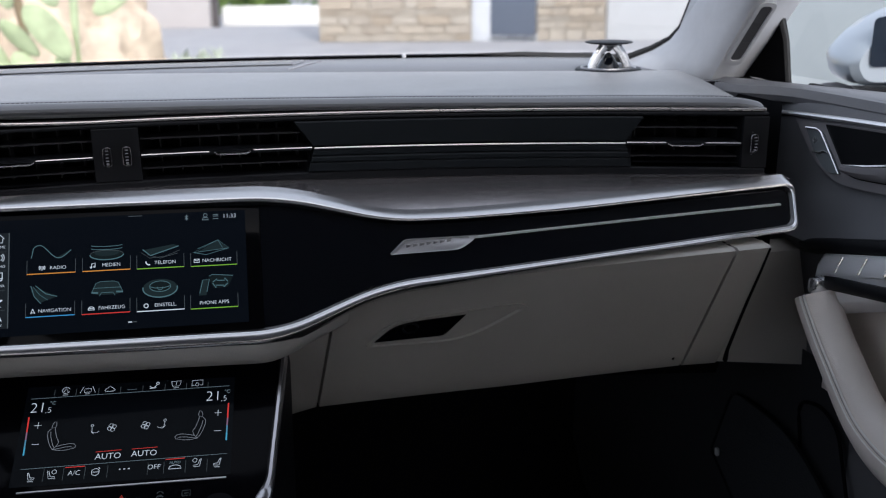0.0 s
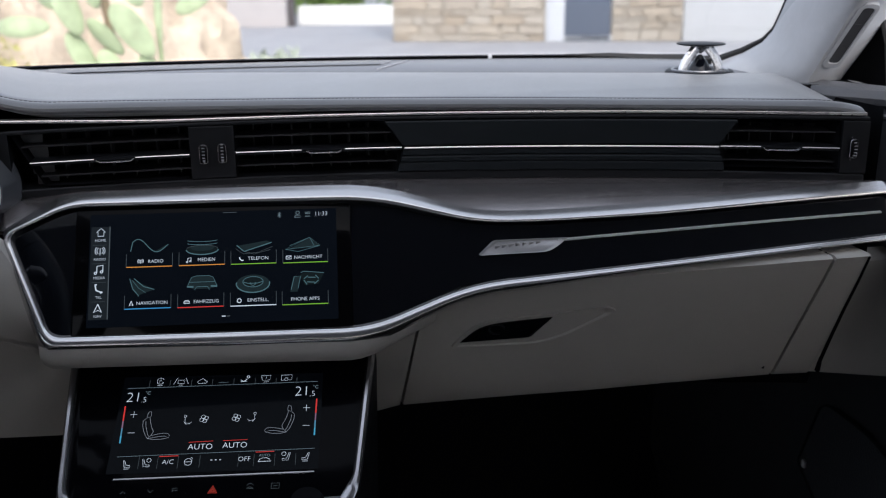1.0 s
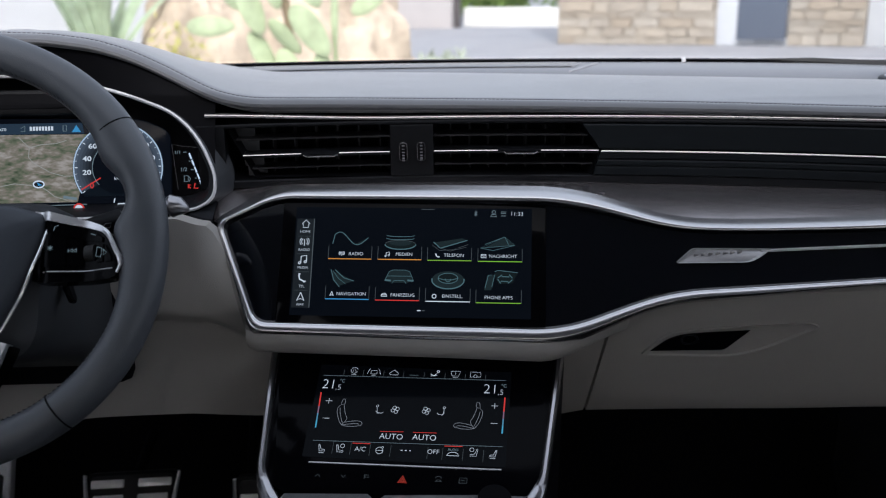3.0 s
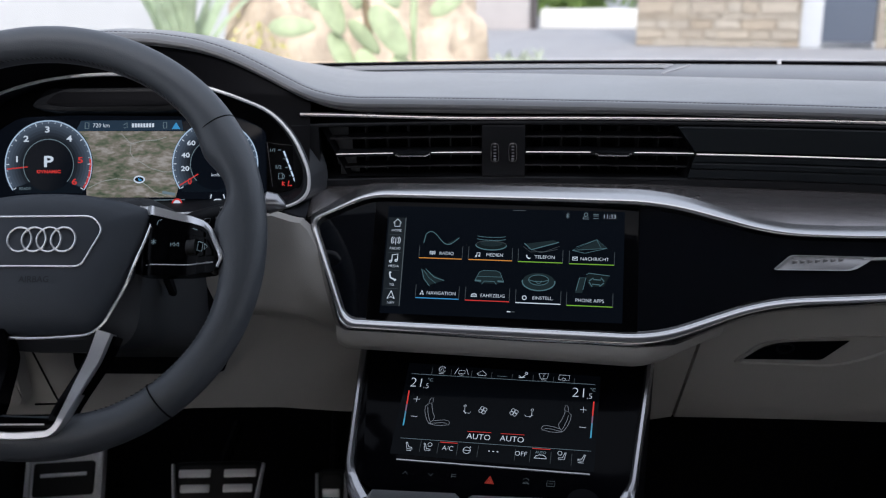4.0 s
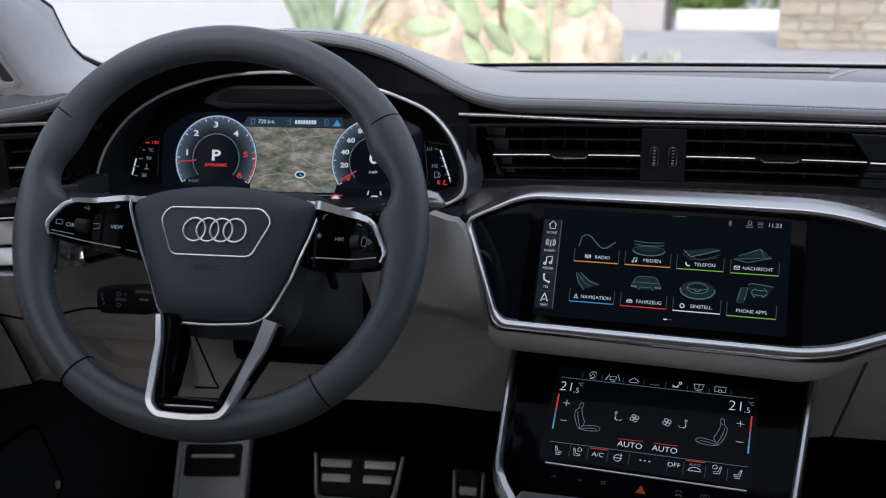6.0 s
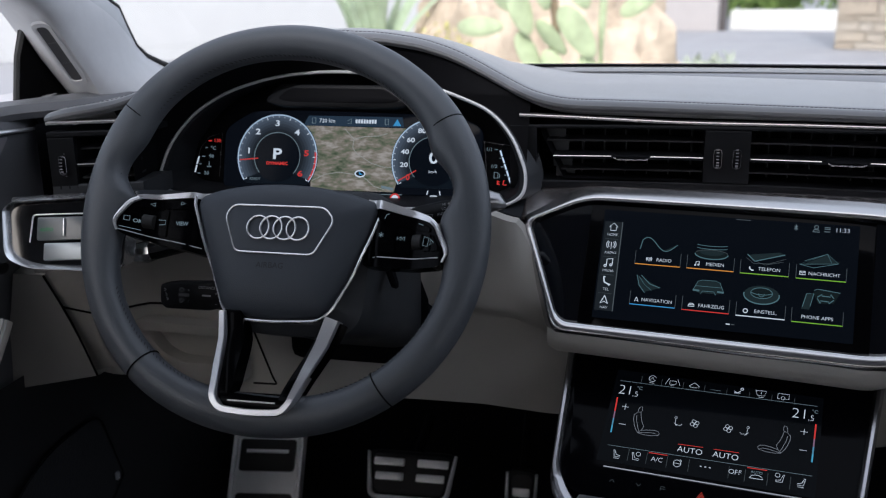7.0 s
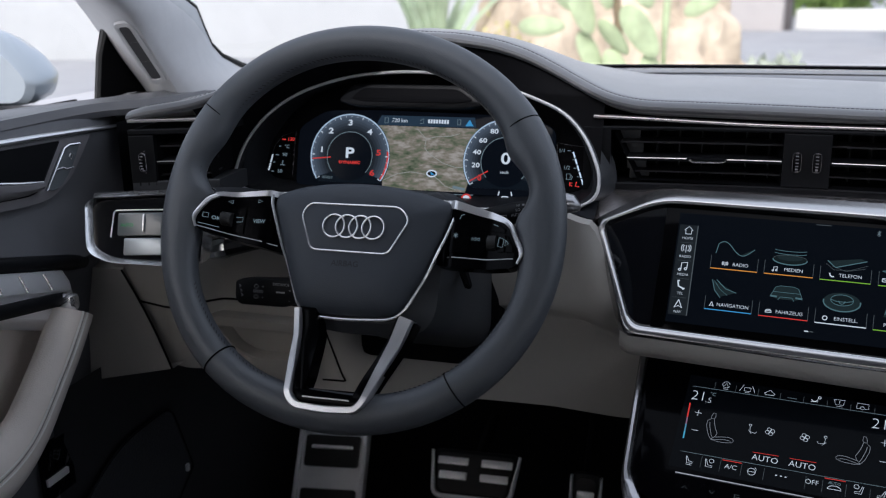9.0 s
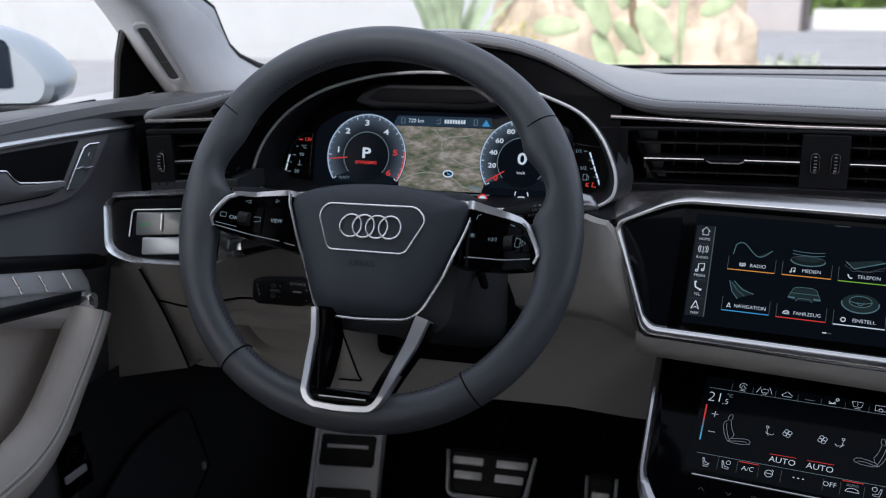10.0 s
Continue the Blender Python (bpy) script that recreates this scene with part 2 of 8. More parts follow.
def line2(pts, w, z=0.0008, closed=False, bm=None):
    """A flat drawn line in local x, y."""
    bm = bm or bmesh.new()
    P = [Vector((p[0], p[1], 0)) for p in pts]
    n = len(P)
    L, R = [], []
    for i, p in enumerate(P):
        a = P[(i + 1) % n] if closed or i + 1 < n else p
        b = P[i - 1] if closed or i else p
        t = (a - b).normalized()
        s = Vector((-t.y, t.x, 0)) * w / 2
        L.append(bm.verts.new((p.x + s.x, p.y + s.y, z)))
        R.append(bm.verts.new((p.x - s.x, p.y - s.y, z)))
    for i in range(n if closed else n - 1):
        j = (i + 1) % n
        bm.faces.new((R[i], R[j], L[j], L[i]))
    return bm


def arc(cx, cy, r, a0, a1, n=24, ry=None):
    ry = r if ry is None else ry
    return [(cx + r * math.cos(radians(a0 + (a1 - a0) * i / n)), cy + ry * math.sin(radians(a0 + (a1 - a0) * i / n))) for i in range(n + 1)]


def interp(x, pts):
    return float(np.interp(x, [p[0] for p in pts], [p[1] for p in pts]))


def smooth(t):
    t = min(1.0, max(0.0, t))
    return t * t * (3 - 2 * t)


def lin(a, b, n):
    return [a + (b - a) * i / (n - 1) for i in range(n)]


# ---- the dashboard ----
def y_strip(x):
    return 1.345 - 0.33 * x * x


def z_strip(x):
    return 1.1335 + 0.008 * smooth((-x) / 0.25)


def y_rear(x):
    return 1.722 - 0.27 * x * x


def y_pad(x):
    """Where the soft pad ends and the flat rear panel begins."""
    return min(y_rear(x) - 0.03, 1.611 - 0.22 * x - 0.11 * math.sqrt(x * x + 0.01))


HOOD = [(0.0, 0.069), (0.045, 0.067), (0.085, 0.0605), (0.117, 0.050), (0.141, 0.038), (0.169, 0.0225), (0.198, 0.0085), (0.221, 0.0025), (0.24, 0.0)]


def hump(x):
    """How far the hood over the instruments lifts the pad."""
    d = abs(x + 0.385)
    return (interp(d - 0.008, HOOD) + interp(d, HOOD) + interp(d + 0.008, HOOD)) / 3 if d > 0.01 else 0.069


def s1(x, z, off=0.0):
    """The face of the display panel and the decor strip."""
    return 1.250 - 0.12 * (x - 0.02) - (0.12 * x * x if x > 0 else 0) + 0.6 * (z - 1.012) - off


dash = thing("dashboard", "dark grey leather dashboard with silver trim and decor strips", "dashboard", pose(0, 1.45, 1.0))


def z_lip(x):
    return interp(x, [(-0.70, 1.1500), (-0.15, 1.1470), (0.046, 1.1422), (0.2185, 1.1393), (0.436, 1.1370), (0.66, 1.1365)])


LIP = [(0.030, -0.004), (0.010, -0.0030), (0.000, -0.0022), (-0.0045, -0.0006), (-0.0066, 0.0018), (-0.0064, 0.0046), (-0.0040, 0.0070), (0.0000, 0.0086), (0.0045, 0.0094), (0.0058, 0.0091), (0.0064, 0.0091), (0.0077, 0.0097)]
SEAM = 9


def pad_profile(x):
    """Loop of points of the pad's section at x: lip, seam groove, the flat top to the rear, and back below."""
    e = max(0.0, (abs(x) - 0.610) / 0.045) ** 2      # rounded ends
    ys, h, zl, ye = y_strip(x) + 0.010 * e, hump(x), z_lip(x) - 0.006 * e, y_pad(x)
    hy = 0.012 * smooth(h / 0.03)
    pts = [(ys + a + hy, zl + b + h) for a, b in LIP]
    y0, z0 = pts[-1][0], zl + 0.0097
    for k in range(1, 17):
        f = k / 16
        y = y0 + (ye - 0.006 - y0) * f
        pts.append((y, z0 + (1.1560 - z0) * smooth(f) + 0.0012 * math.sin(math.pi * f) - 0.005 * e * (1 - f) + h * (1 - 0.75 * smooth((y - 1.35) / 0.35))))
    ze = pts[-1][1]
    pts += [(ye - 0.002, ze - 0.0008), (ye, ze - 0.003), (ye, ze - 0.03), (ys + 0.05 + hy, zl - 0.012 + h)]
    return pts


XS = lin(-0.665, 0.655, 221)
rows = [[(x, y, z) for y, z in pad_profile(x)] for x in XS]
pad = part("top_pad", loft(rows, closed_v=True, caps=True), M_PAD, dash, "soft dark grey leather pad with a stitched seam")
TOPRING = [(-0.60, 1.060), (-0.588, 1.100), (-0.563, 1.135), (-0.524, 1.160), (-0.465, 1.178), (-0.400, 1.1835), (-0.336, 1.180), (-0.274, 1.164), (-0.225, 1.145), (-0.200, 1.119), (-0.185, 1.085)]
rows = []
for x in lin(-0.598, -0.186, 60):
    h, zr = hump(x), interp(x, TOPRING)
    yl, zl_ = y_strip(x) + 0.012 * smooth(h / 0.03) + 0.001, z_lip(x) - 0.0024 + h
    yb = 1.30 + 0.35 * (zr - 1.07) + 0.004
    rows.append([(x, yl + (yb - yl) * k, zl_ + (min(zr, zl_ - 0.004) - zl_) * k) for k in lin(0, 1, 5)])
part("hood_lining", loft(rows), M_BLACK, dash, "black lining below the instrument hood")
# the seam of the pad: short stitches along a line
bm = bmesh.new()
for i in range(300):
    x = -0.645 + 1.285 * i / 300
    a, b = pad_profile(x)[SEAM], pad_profile(x + 0.0027)[SEAM]
    tube([(x, a[0], a[1] + 0.0004), (x + 0.0027, b[0], b[1] + 0.0004)], 0.0006, 4, bm=bm)
tagged(part("seam", bm, M_THREAD, pad), kind="stuff")
# the flat rear panel with the air slot
ZD = 1.1545
rows = []
for x in lin(-0.64, 0.64, 65):
    yp, yr = y_pad(x), y_rear(x)
    rows.append([(x, yp + 0.0005, ZD - 0.008), (x, yp + 0.0015, ZD - 0.0008), (x, yp + 0.003, ZD), (x, yr, ZD + 0.001), (x, yr + 0.02, ZD), (x, yr + 0.02, 1.13)])
part("defroster_panel", loft(rows), M_TOP, dash, "flat dark plastic panel below the windscreen")
# one long slot with a pale edge, and the slanting joint beside it
rows = [[(x, y_rear(x) - 0.030, ZD + 0.0022), (x, max(y_pad(x) + 0.006, y_rear(x) - 0.075), ZD + 0.0022)] for x in lin(-0.20, 0.225, 40)]
rows.append([(0.243, y_rear(0.243) - 0.032, ZD + 0.0022), (0.226, y_rear(0.226) - 0.075, ZD + 0.0022)])
part("defroster_slot", loft(rows), M_DASH2, dash, "shallow dark defroster slot")
M_EDGE = mat("pale_edge", (0.34, 0.34, 0.36), 0.5)
edge = [(x, y_rear(x) - 0.027, ZD + 0.0024) for x in lin(-0.20, 0.242, 36)] + [(0.2465, y_rear(0.2465) - 0.030, ZD + 0.0024), (0.226, y_rear(0.226) - 0.080, ZD + 0.0024)]
part("slot_rim", tube(edge, 0.0008, 6), M_EDGE, dash)
part("panel_joint", tube([(0.270, y_rear(0.27) - 0.025, ZD + 0.0016), (0.240, y_rear(0.24) - 0.085, ZD + 0.0016), (0.214, y_rear(0.214) - 0.135, ZD + 0.0010)], 0.0012, 6), M_EDGE, dash)

# chrome strip below the pad, in two lengths beside the hood
for x0, x1 in ((-0.657, -0.575), (-0.196, 0.653)):
    rows = []
    for x in lin(x0, x1, 60):
        y, z = y_strip(x), z_strip(x)
        rows.append([(x, y - 0.0036, z + 0.0022), (x, y - 0.0045, z + 0.0019), (x, y - 0.0050, z + 0.0012), (x, y - 0.0052, z - 0.0004), (x, y - 0.0046, z - 0.0011), (x, y + 0.004, z - 0.0014), (x, y + 0.004, z + 0.0026)])
    part("chrome_strip", loft(rows, closed_v=True, caps=True), M_STRIP, dash, "thin satin metal strip")


# ---- vent band ----
def y_band(x):
    return 1.340 - 0.33 * x * x


# dark core behind the vents and the cluster
part("core", loft([[(x, y_band(x) + 0.125, 0.95), (x, y_band(x) + 0.125, 1.10), (x, y_band(x) + 0.14, 1.1485)] for x in lin(-0.69, 0.69, 30)]), M_BLACK, dash)
for sx in (-1, 1):
    part("core_side", loft([[(sx * 0.682, y, 0.95), (sx * 0.682, y, 1.138)] for y in (1.215, 1.4, 1.6)]), M_BLACK, dash)
VENTS = {
    "l": [(-0.176, 1.128), (-0.010, 1.128), (-0.010, 1.074), (-0.150, 1.076)],
    "c": [(0.034, 1.128), (0.186, 1.126), (0.205, 1.100), (0.197, 1.073), (0.034, 1.074)],
    "r": [(0.538, 1.124), (0.631, 1.124), (0.633, 1.078), (0.529, 1.078), (0.521, 1.101)],
    "o": [(-0.632, 1.126), (-0.583, 1.126), (-0.583, 1.079), (-0.634, 1.079)],
}


def band_strip(name, x0, x1, z0, z1, material, proud=0.0, n=24, thick=0.012, label=""):
    rows = []
    for x in lin(x0, x1, n):
        y = y_band(x) - proud
        c = 0.0012
        rows.append([(x, y, z0 + c), (x, y, z1 - c), (x, y + c, z1), (x, y + thick, z1), (x, y + thick, z0), (x, y + c, z0)])
    return part(name, loft(rows, closed_v=True, caps=True), material, dash, label)


# backing behind the vents, frame pieces between them
for xa, xb in ((-0.66, -0.60), (-0.21, 0.66)):
    rows = [[(x, y_band(x) + 0.060, 1.06), (x, y_band(x) + 0.060, 1.14)] for x in lin(xa, xb, 40)]
    part("vent_backing", loft(rows), M_BLACK, dash)
band_strip("band_top", -0.20, 0.655, 1.1275, 1.1315, M_DARK, 0.001, 60, 0.06)
band_strip("band_top", -0.657, -0.574, 1.1275, 1.1335, M_DARK, 0.001, 12, 0.06)
band_strip("band_bottom", -0.20, 0.655, 1.0650, 1.0735, M_DARK, 0.001, 60, 0.06)
band_strip("band_bottom", -0.657, -0.574, 1.0600, 1.0790, M_COLUMN, 0.001, 12, 0.06)
band_strip("thumbwheel_panel", -0.010, 0.034, 1.0735, 1.1275, M_DARK, 0.001, 6, 0.05)
band_strip("end_panel", 0.633, 0.656, 1.0735, 1.1275, M_DARK, 0.001, 6, 0.05)
band_strip("end_panel", -0.657, -0.634, 1.0735, 1.1275, M_DARK, 0.001, 6, 0.05)
band_strip("end_panel", -0.205, -0.178, 1.0650, 1.1315, M_DARK, 0.001, 6, 0.05)
M_DECOR = mat("decor_plastic", (0.008, 0.010, 0.012), 0.4, spec=0.14, grain=0.15, gscale=1200, var=0.05)
# ribbed decor between the middle vents and the end vent
for k, (z0, z1) in enumerate(((1.1010, 1.1268), (1.0905, 1.0975), (1.0840, 1.0900), (1.0740, 1.0835))):
    proud, c = 0.0026 - 0.0006 * (k % 2), 0.0012
    rows = []
    for f in lin(0, 1, 24):
        row = []
        for dy, z in ((0, z0 + c), (0, z1 - c), (c, z1), (0.03, z1), (0.03, z0), (c, z0)):
            xl_ = interp(z, [(1.073, 0.197), (1.100, 0.205), (1.126, 0.186)]) + 0.0015
            xr_ = interp(z, [(1.078, 0.529), (1.101, 0.521), (1.124, 0.538)]) - 0.0015
            x = xl_ + (xr_ - xl_) * f
            row.append((x, y_band(x) - proud + dy, z))
        rows.append(row)
    part("decor_rib", loft(rows, closed_v=True, caps=True), M_DECOR, dash)
part("decor_line", tube([(x, y_band(x) - 0.0028, 1.0992) for x in lin(0.2065, 0.5205, 24)], 0.0008, 6), M_SHELF, dash, "thin chrome line")
rows = [[(x, y_band(x) + 0.006, 1.072), (x, y_band(x) + 0.006, 1.128)] for x in lin(0.20, 0.53, 24)]
part("decor_backing", loft(rows), M_BLACK, dash)


M_VENT = mat("vent_black", (0.016, 0.016, 0.018), 0.35, spec=0.3)


def vent(key, tab):
    pts = VENTS[key]
    v = thing("air_vent", "black air vent with slats and a chrome centre blade", "air vent", pose(sum(p[0] for p in pts) / len(pts), y_band(pts[0][0]), 1.10), group="dashboard vents")
    xs = [p[0] for p in pts]
    x0, x1 = min(xs), max(xs)
    # dark funnel walls
    ring0 = [(x, y_band(x) + 0.002, z) for x, z in pts]
    ring1 = [(x + (x0 + x1 - 2 * x) * 0.06, y_band(x) + 0.055, z + (1.10 - z) * 0.15) for x, z in pts]
    part("duct", loft([ring0, ring1], closed_v=True), M_BLACK, v)

    def xl(z):
        side = [p for p in pts if p[0] < (x0 + x1) / 2]
        side = sorted(side, key=lambda p: p[1])
        return interp(z, [(p[1], p[0]) for p in side]) if len(side) > 1 else side[0][0]

    def xr(z):
        side = sorted([p for p in pts if p[0] > (x0 + x1) / 2], key=lambda p: p[1])
        return interp(z, [(p[1], p[0]) for p in side])
    for z in (1.1145, 1.0845):
        rows = []
        for x in lin(xl(z) + 0.001, xr(z) - 0.001, 12):
            y = y_band(x) + 0.006
            rows.append([(x, y, z - 0.0008), (x, y, z + 0.0008), (x, y + 0.022, z + 0.0025), (x, y + 0.022, z + 0.0005)])
        part("slat", loft(rows, closed_v=True, caps=True), M_VENT, v)
    for x in lin(x0 + 0.02, x1 - 0.012, max(2, int((x1 - x0) / 0.021))):
        part("vane", box((x, y_band(x) + 0.036, 1.10), (0.0012, 0.022, 0.047)), M_VENT, v)
    z = 1.0995
    rows, ch = [], []
    for x in lin(xl(z) + 0.001, xr(z) - 0.001, 24):
        y = y_band(x) - 0.001
        rows.append([(x, y, z - 0.0028), (x, y, z + 0.0008), (x, y + 0.024, z + 0.0022), (x, y + 0.024, z - 0.001)])
        ch.append((x, y - 0.0006, z + 0.0002))
    blade = part("centre_blade", loft(rows, closed_v=True, caps=True), M_DARK, v)
    for seg in ([p for p in ch if p[0] < tab - 0.016], [p for p in ch if p[0] > tab + 0.016]) if tab else (ch,):
        if len(seg) > 1:
            part("chrome_edge", tube(seg, 0.0006, 6), M_SHELF, blade)
    if not tab:
        return v
    o = rounded([(-0.0185, 0.0040), (0.0185, 0.0040), (0.0145, 0.0002), (-0.0145, 0.0002)], 0.0015)
    tb = basis((tab, y_band(tab) - 0.002, z - 0.0035), (1, -0.66 * tab, 0), (0, 0, 1))
    b = prism([(p[0], p[1]) for p in o], -0.012, 0.006, 0.0012)
    bmesh.ops.transform(b, matrix=tb, verts=b.verts)
    t = part("vent_tab", b, M_DARK, v)
    b = tube([(-0.0178, 0.0036, 0.0064), (-0.0140, 0.0014, 0.0066), (0.0140, 0.0014, 0.0066), (0.0178, 0.0036, 0.0064)], 0.0008, 6)
    bmesh.ops.transform(b, matrix=tb, verts=b.verts)
    part("chrome_edge", b, M_RING, t)
    return v


vl = vent("l", -0.082)
for z, w in ((1.1215, 0.010), (1.1070, 0.014), (1.0920, 0.014), (1.0795, 0.010)):
    x = -0.160 + 0.25 * (1.12 - z)
    part("deflector", box((x, y_band(x) + 0.020, z), (0.020, 0.0012, w), 0.0004, None), M_DASH2, vl, "small grey deflector plate")
vent("c", 0.124)
vent("r", 0.578)
vent("o", None)


def thumbwheel(x):
    t = thing("thumbwheel", "black ribbed vent thumbwheel with silver edges", "thumbwheel", pose(x, y_band(x), 1.0995), group="vent thumbwheels")
    c = Vector((x, y_band(x) + 0.006, 1.0995))
    for i in range(9):
        a = radians(-62 + 15.5 * i)
        b = box((0, 0, 0), (0.0028, 0.0018, 0.0008), 0.0002, pose(c.x, c.y - 0.013 * math.cos(a), c.z + 0.0125 * math.sin(a), -math.degrees(a)))
        part("rib", b, M_CARRIER, t)
    rows = []
    for k in range(13):
        a = radians(-75 + 12.5 * k)
        rows.append([(c.x - 0.0032, c.y - 0.0115 * math.cos(a), c.z + 0.0115 * math.sin(a)), (c.x + 0.0032, c.y - 0.0115 * math.cos(a), c.z + 0.0115 * math.sin(a))])
    part("wheel", loft(rows), M_BLACK, t)
    loop = [(c.x + sx * w, c.y - 0.0096, c.z + sx * h) for sx in (1, -1) for w, h in ((0.0022, -0.0092), (0.0034, -0.0082), (0.0039, -0.0065), (0.0039, 0.0), (0.0039, 0.0065), (0.0034, 0.0082), (0.0022, 0.0092))]
    part("silver_edge", tube(loop, 0.0005, 6, closed=True, up=(0, 1, 0)), M_RAIL, t)


for x in (0.003, 0.0215, 0.6425, -0.6445):
    thumbwheel(x)

# ---- display panel and decor strip ----
OUT_T = [(-0.188, 1.043), (-0.124, 1.072), (0.165, 1.072), (0.235, 1.0545), (0.271, 1.049), (0.321, 1.048), (0.43, 1.053), (0.652, 1.072)]
OUT = [(-0.188, 1.042), (-0.124, 1.072), (0.165, 1.072), (0.262, 1.0475), (0.322, 1.0475), (0.43, 1.053), (0.658, 1.073), (0.650, 1.024), (0.528, 1.010), (0.419, 0.998), (0.325, 0.986), (0.245, 0.978), (0.150, 0.9405), (0.020, 0.9405), (-0.150, 0.9435)]
INN = [(-0.179, 1.041), (-0.123, 1.0635), (0.160, 1.0630), (0.260, 1.0415), (0.322, 1.0415), (0.43, 1.0465), (0.6535, 1.066), (0.648, 1.030), (0.530, 1.016), (0.419, 1.004), (0.325, 0.995), (0.249, 0.9885), (0.150, 0.9545), (0.020, 0.9545), (-0.143, 0.9555)]
RAD = [0.010, 0.02, 0.035, 0.05, 0.03, 0.05, 0.010, 0.008, 0.05, 0.05, 0.04, 0.035, 0.03, 0.02, 0.012]


def ring_on(P, off):
    pts = rounded([(p[0], p[1], 0) for p in P], RAD, 6)
    full = []
    for i, p in enumerate(pts):
        q = pts[(i + 1) % len(pts)]
        for k in range(3):
            w = p + (q - p) * k / 3
            full.append((w.x, s1(w.x, w.y, off), w.y))
    return full


def mixed(f):
    return [((1 - f) * a[0] + f * b[0], (1 - f) * a[1] + f * b[1]) for a, b in zip(OUT, INN)]


grow = [(a[0] + (a[0] - b[0]) * 0.25, a[1] + (a[1] - b[1]) * 0.25) for a, b in zip(OUT, INN)]
rows = [ring_on(grow, -0.004), ring_on(OUT, 0.001), ring_on(mixed(0.08), 0.0028), ring_on(mixed(0.20), 0.0050), ring_on(mixed(0.34), 0.0072), ring_on(mixed(0.46), 0.0086), ring_on(mixed(0.56), 0.0092), ring_on(mixed(0.74), 0.0091), ring_on(mixed(0.90), 0.0086), ring_on(mixed(0.98), 0.0076), ring_on(INN, 0.0060), ring_on(INN, -0.004)]
pf = part("panel_frame", loft(rows, closed_v=True), M_FRAMEBODY, dash, "satin aluminium frame round the display and decor panel")
part("bright_edge", tube(ring_on(mixed(0.98), 0.0072), 0.0005, 6, closed=True, up=(0, 1, 0)), M_BRIGHT, pf, "thin bright inner edge")


INN_T = [(-0.1795, 1.041), (-0.123, 1.0635), (0.150, 1.0630), (0.172, 1.0605), (0.245, 1.0450), (0.275, 1.0415), (0.322, 1.0415), (0.43, 1.0465), (0.6545, 1.066)]
INN_B = [(-0.1795, 1.040), (-0.150, 0.967), (-0.143, 0.9555), (0.132, 0.9545), (0.160, 0.9585), (0.236, 0.9860), (0.258, 0.9895), (0.325, 0.995), (0.53, 1.016), (0.6545, 1.030)]
rows = []
for x in [-0.1795, -0.178, -0.175] + lin(-0.17, 0.6545, 84):
    a, b = interp(x, INN_T) + 0.0012, interp(x, INN_B) - 0.0012
    rows.append([(x, s1(x, b + (a - b) * k / 5), b + (a - b) * k / 5) for k in range(6)])
part("decor_panel", loft(rows), M_PIANO, dash, "glossy piano black decor panel")
# the silver line and plaque in the decor panel
line = [(0.342, 1.0245), (0.45, 1.0325), (0.641, 1.0478)]
rows = []
for x in lin(0.335, 0.641, 30):
    z = interp(x, line)
    rows.append([(x, s1(x, z - 0.0012, 0.0005), z - 0.0012), (x, s1(x, z, 0.0030), z - 0.0009), (x, s1(x, z, 0.0030), z + 0.0006), (x, s1(x, z + 0.0010, 0.0020), z + 0.0010), (x, s1(x, z + 0.0011, 0.0005), z + 0.0011)])
part("decor_line", loft(rows), M_CLUSTER, dash, "thin silver line")
pq = rounded([(0.258, 1.0118, 0), (0.274, 1.0245, 0), (0.345, 1.0262, 0), (0.338, 1.0212, 0), (0.326, 1.0145, 0)], [0.002, 0.004, 0.001, 0.006, 0.008])
b = bmesh.new()
f0 = [b.verts.new((p.x, s1(p.x, p.y, 0.0005), p.y)) for p in pq]
cxp = Vector((0.298, 1.0185, 0))
f1 = [b.verts.new((q.x, s1(q.x, q.y, 0.0030), q.y)) for q in [cxp + (p - cxp) * 0.985 for p in pq]]
f2 = [b.verts.new((q.x, s1(q.x, q.y, 0.0028), q.y)) for q in [cxp + (p - cxp) * 0.90 for p in pq]]
f3 = [b.verts.new((q.x, s1(q.x, q.y, 0.0022), q.y)) for q in [cxp + (p - cxp) * 0.88 for p in pq]]
for A, B in ((f0, f1), (f1, f2), (f2, f3)):
    for i in range(len(A)):
        b.faces.new((A[i], A[(i + 1) % len(A)], B[(i + 1) % len(A)], B[i]))
b.faces.new(f3)
bmesh.ops.recalc_face_normals(b, faces=b.faces)
plq = part("plaque", b, M_PLAQUE, dash, "small satin metal plaque with an embossed emblem")
bm = bmesh.new()
for k in range(7):
    x = 0.277 + 0.0065 * k
    z = 1.0185 + 0.0006 * k
    box((x, s1(x, z, 0.0021), z), (0.0045, 0.001, 0.0042), 0.0004, bm=bm)
part("embossed_bars", bm, M_PLAQUE, plq)

# the metal shelf between the frame and the vents
rows = []
for x in lin(-0.188, 0.658, 90):
    z0 = interp(x, OUT_T)
    y0 = s1(x, z0, 0.004)
    y1, z1 = y_band(x) + 0.004, 1.0655
    rows.append([(x, y0 + 0.006, z0 - 0.004), (x, y0 + 0.003, z0 - 0.0015)] + [(x, y0 + 0.003 + (y1 - y0 - 0.003) * f, z0 - 0.0015 + (z1 - z0 + 0.0015) * f + 0.003 * math.sin(math.pi * f)) for f in lin(0.08, 1, 8)])
part("metal_shelf", loft(rows), M_TOPGREY, dash, "brushed warm grey metal shelf above the decor panel")
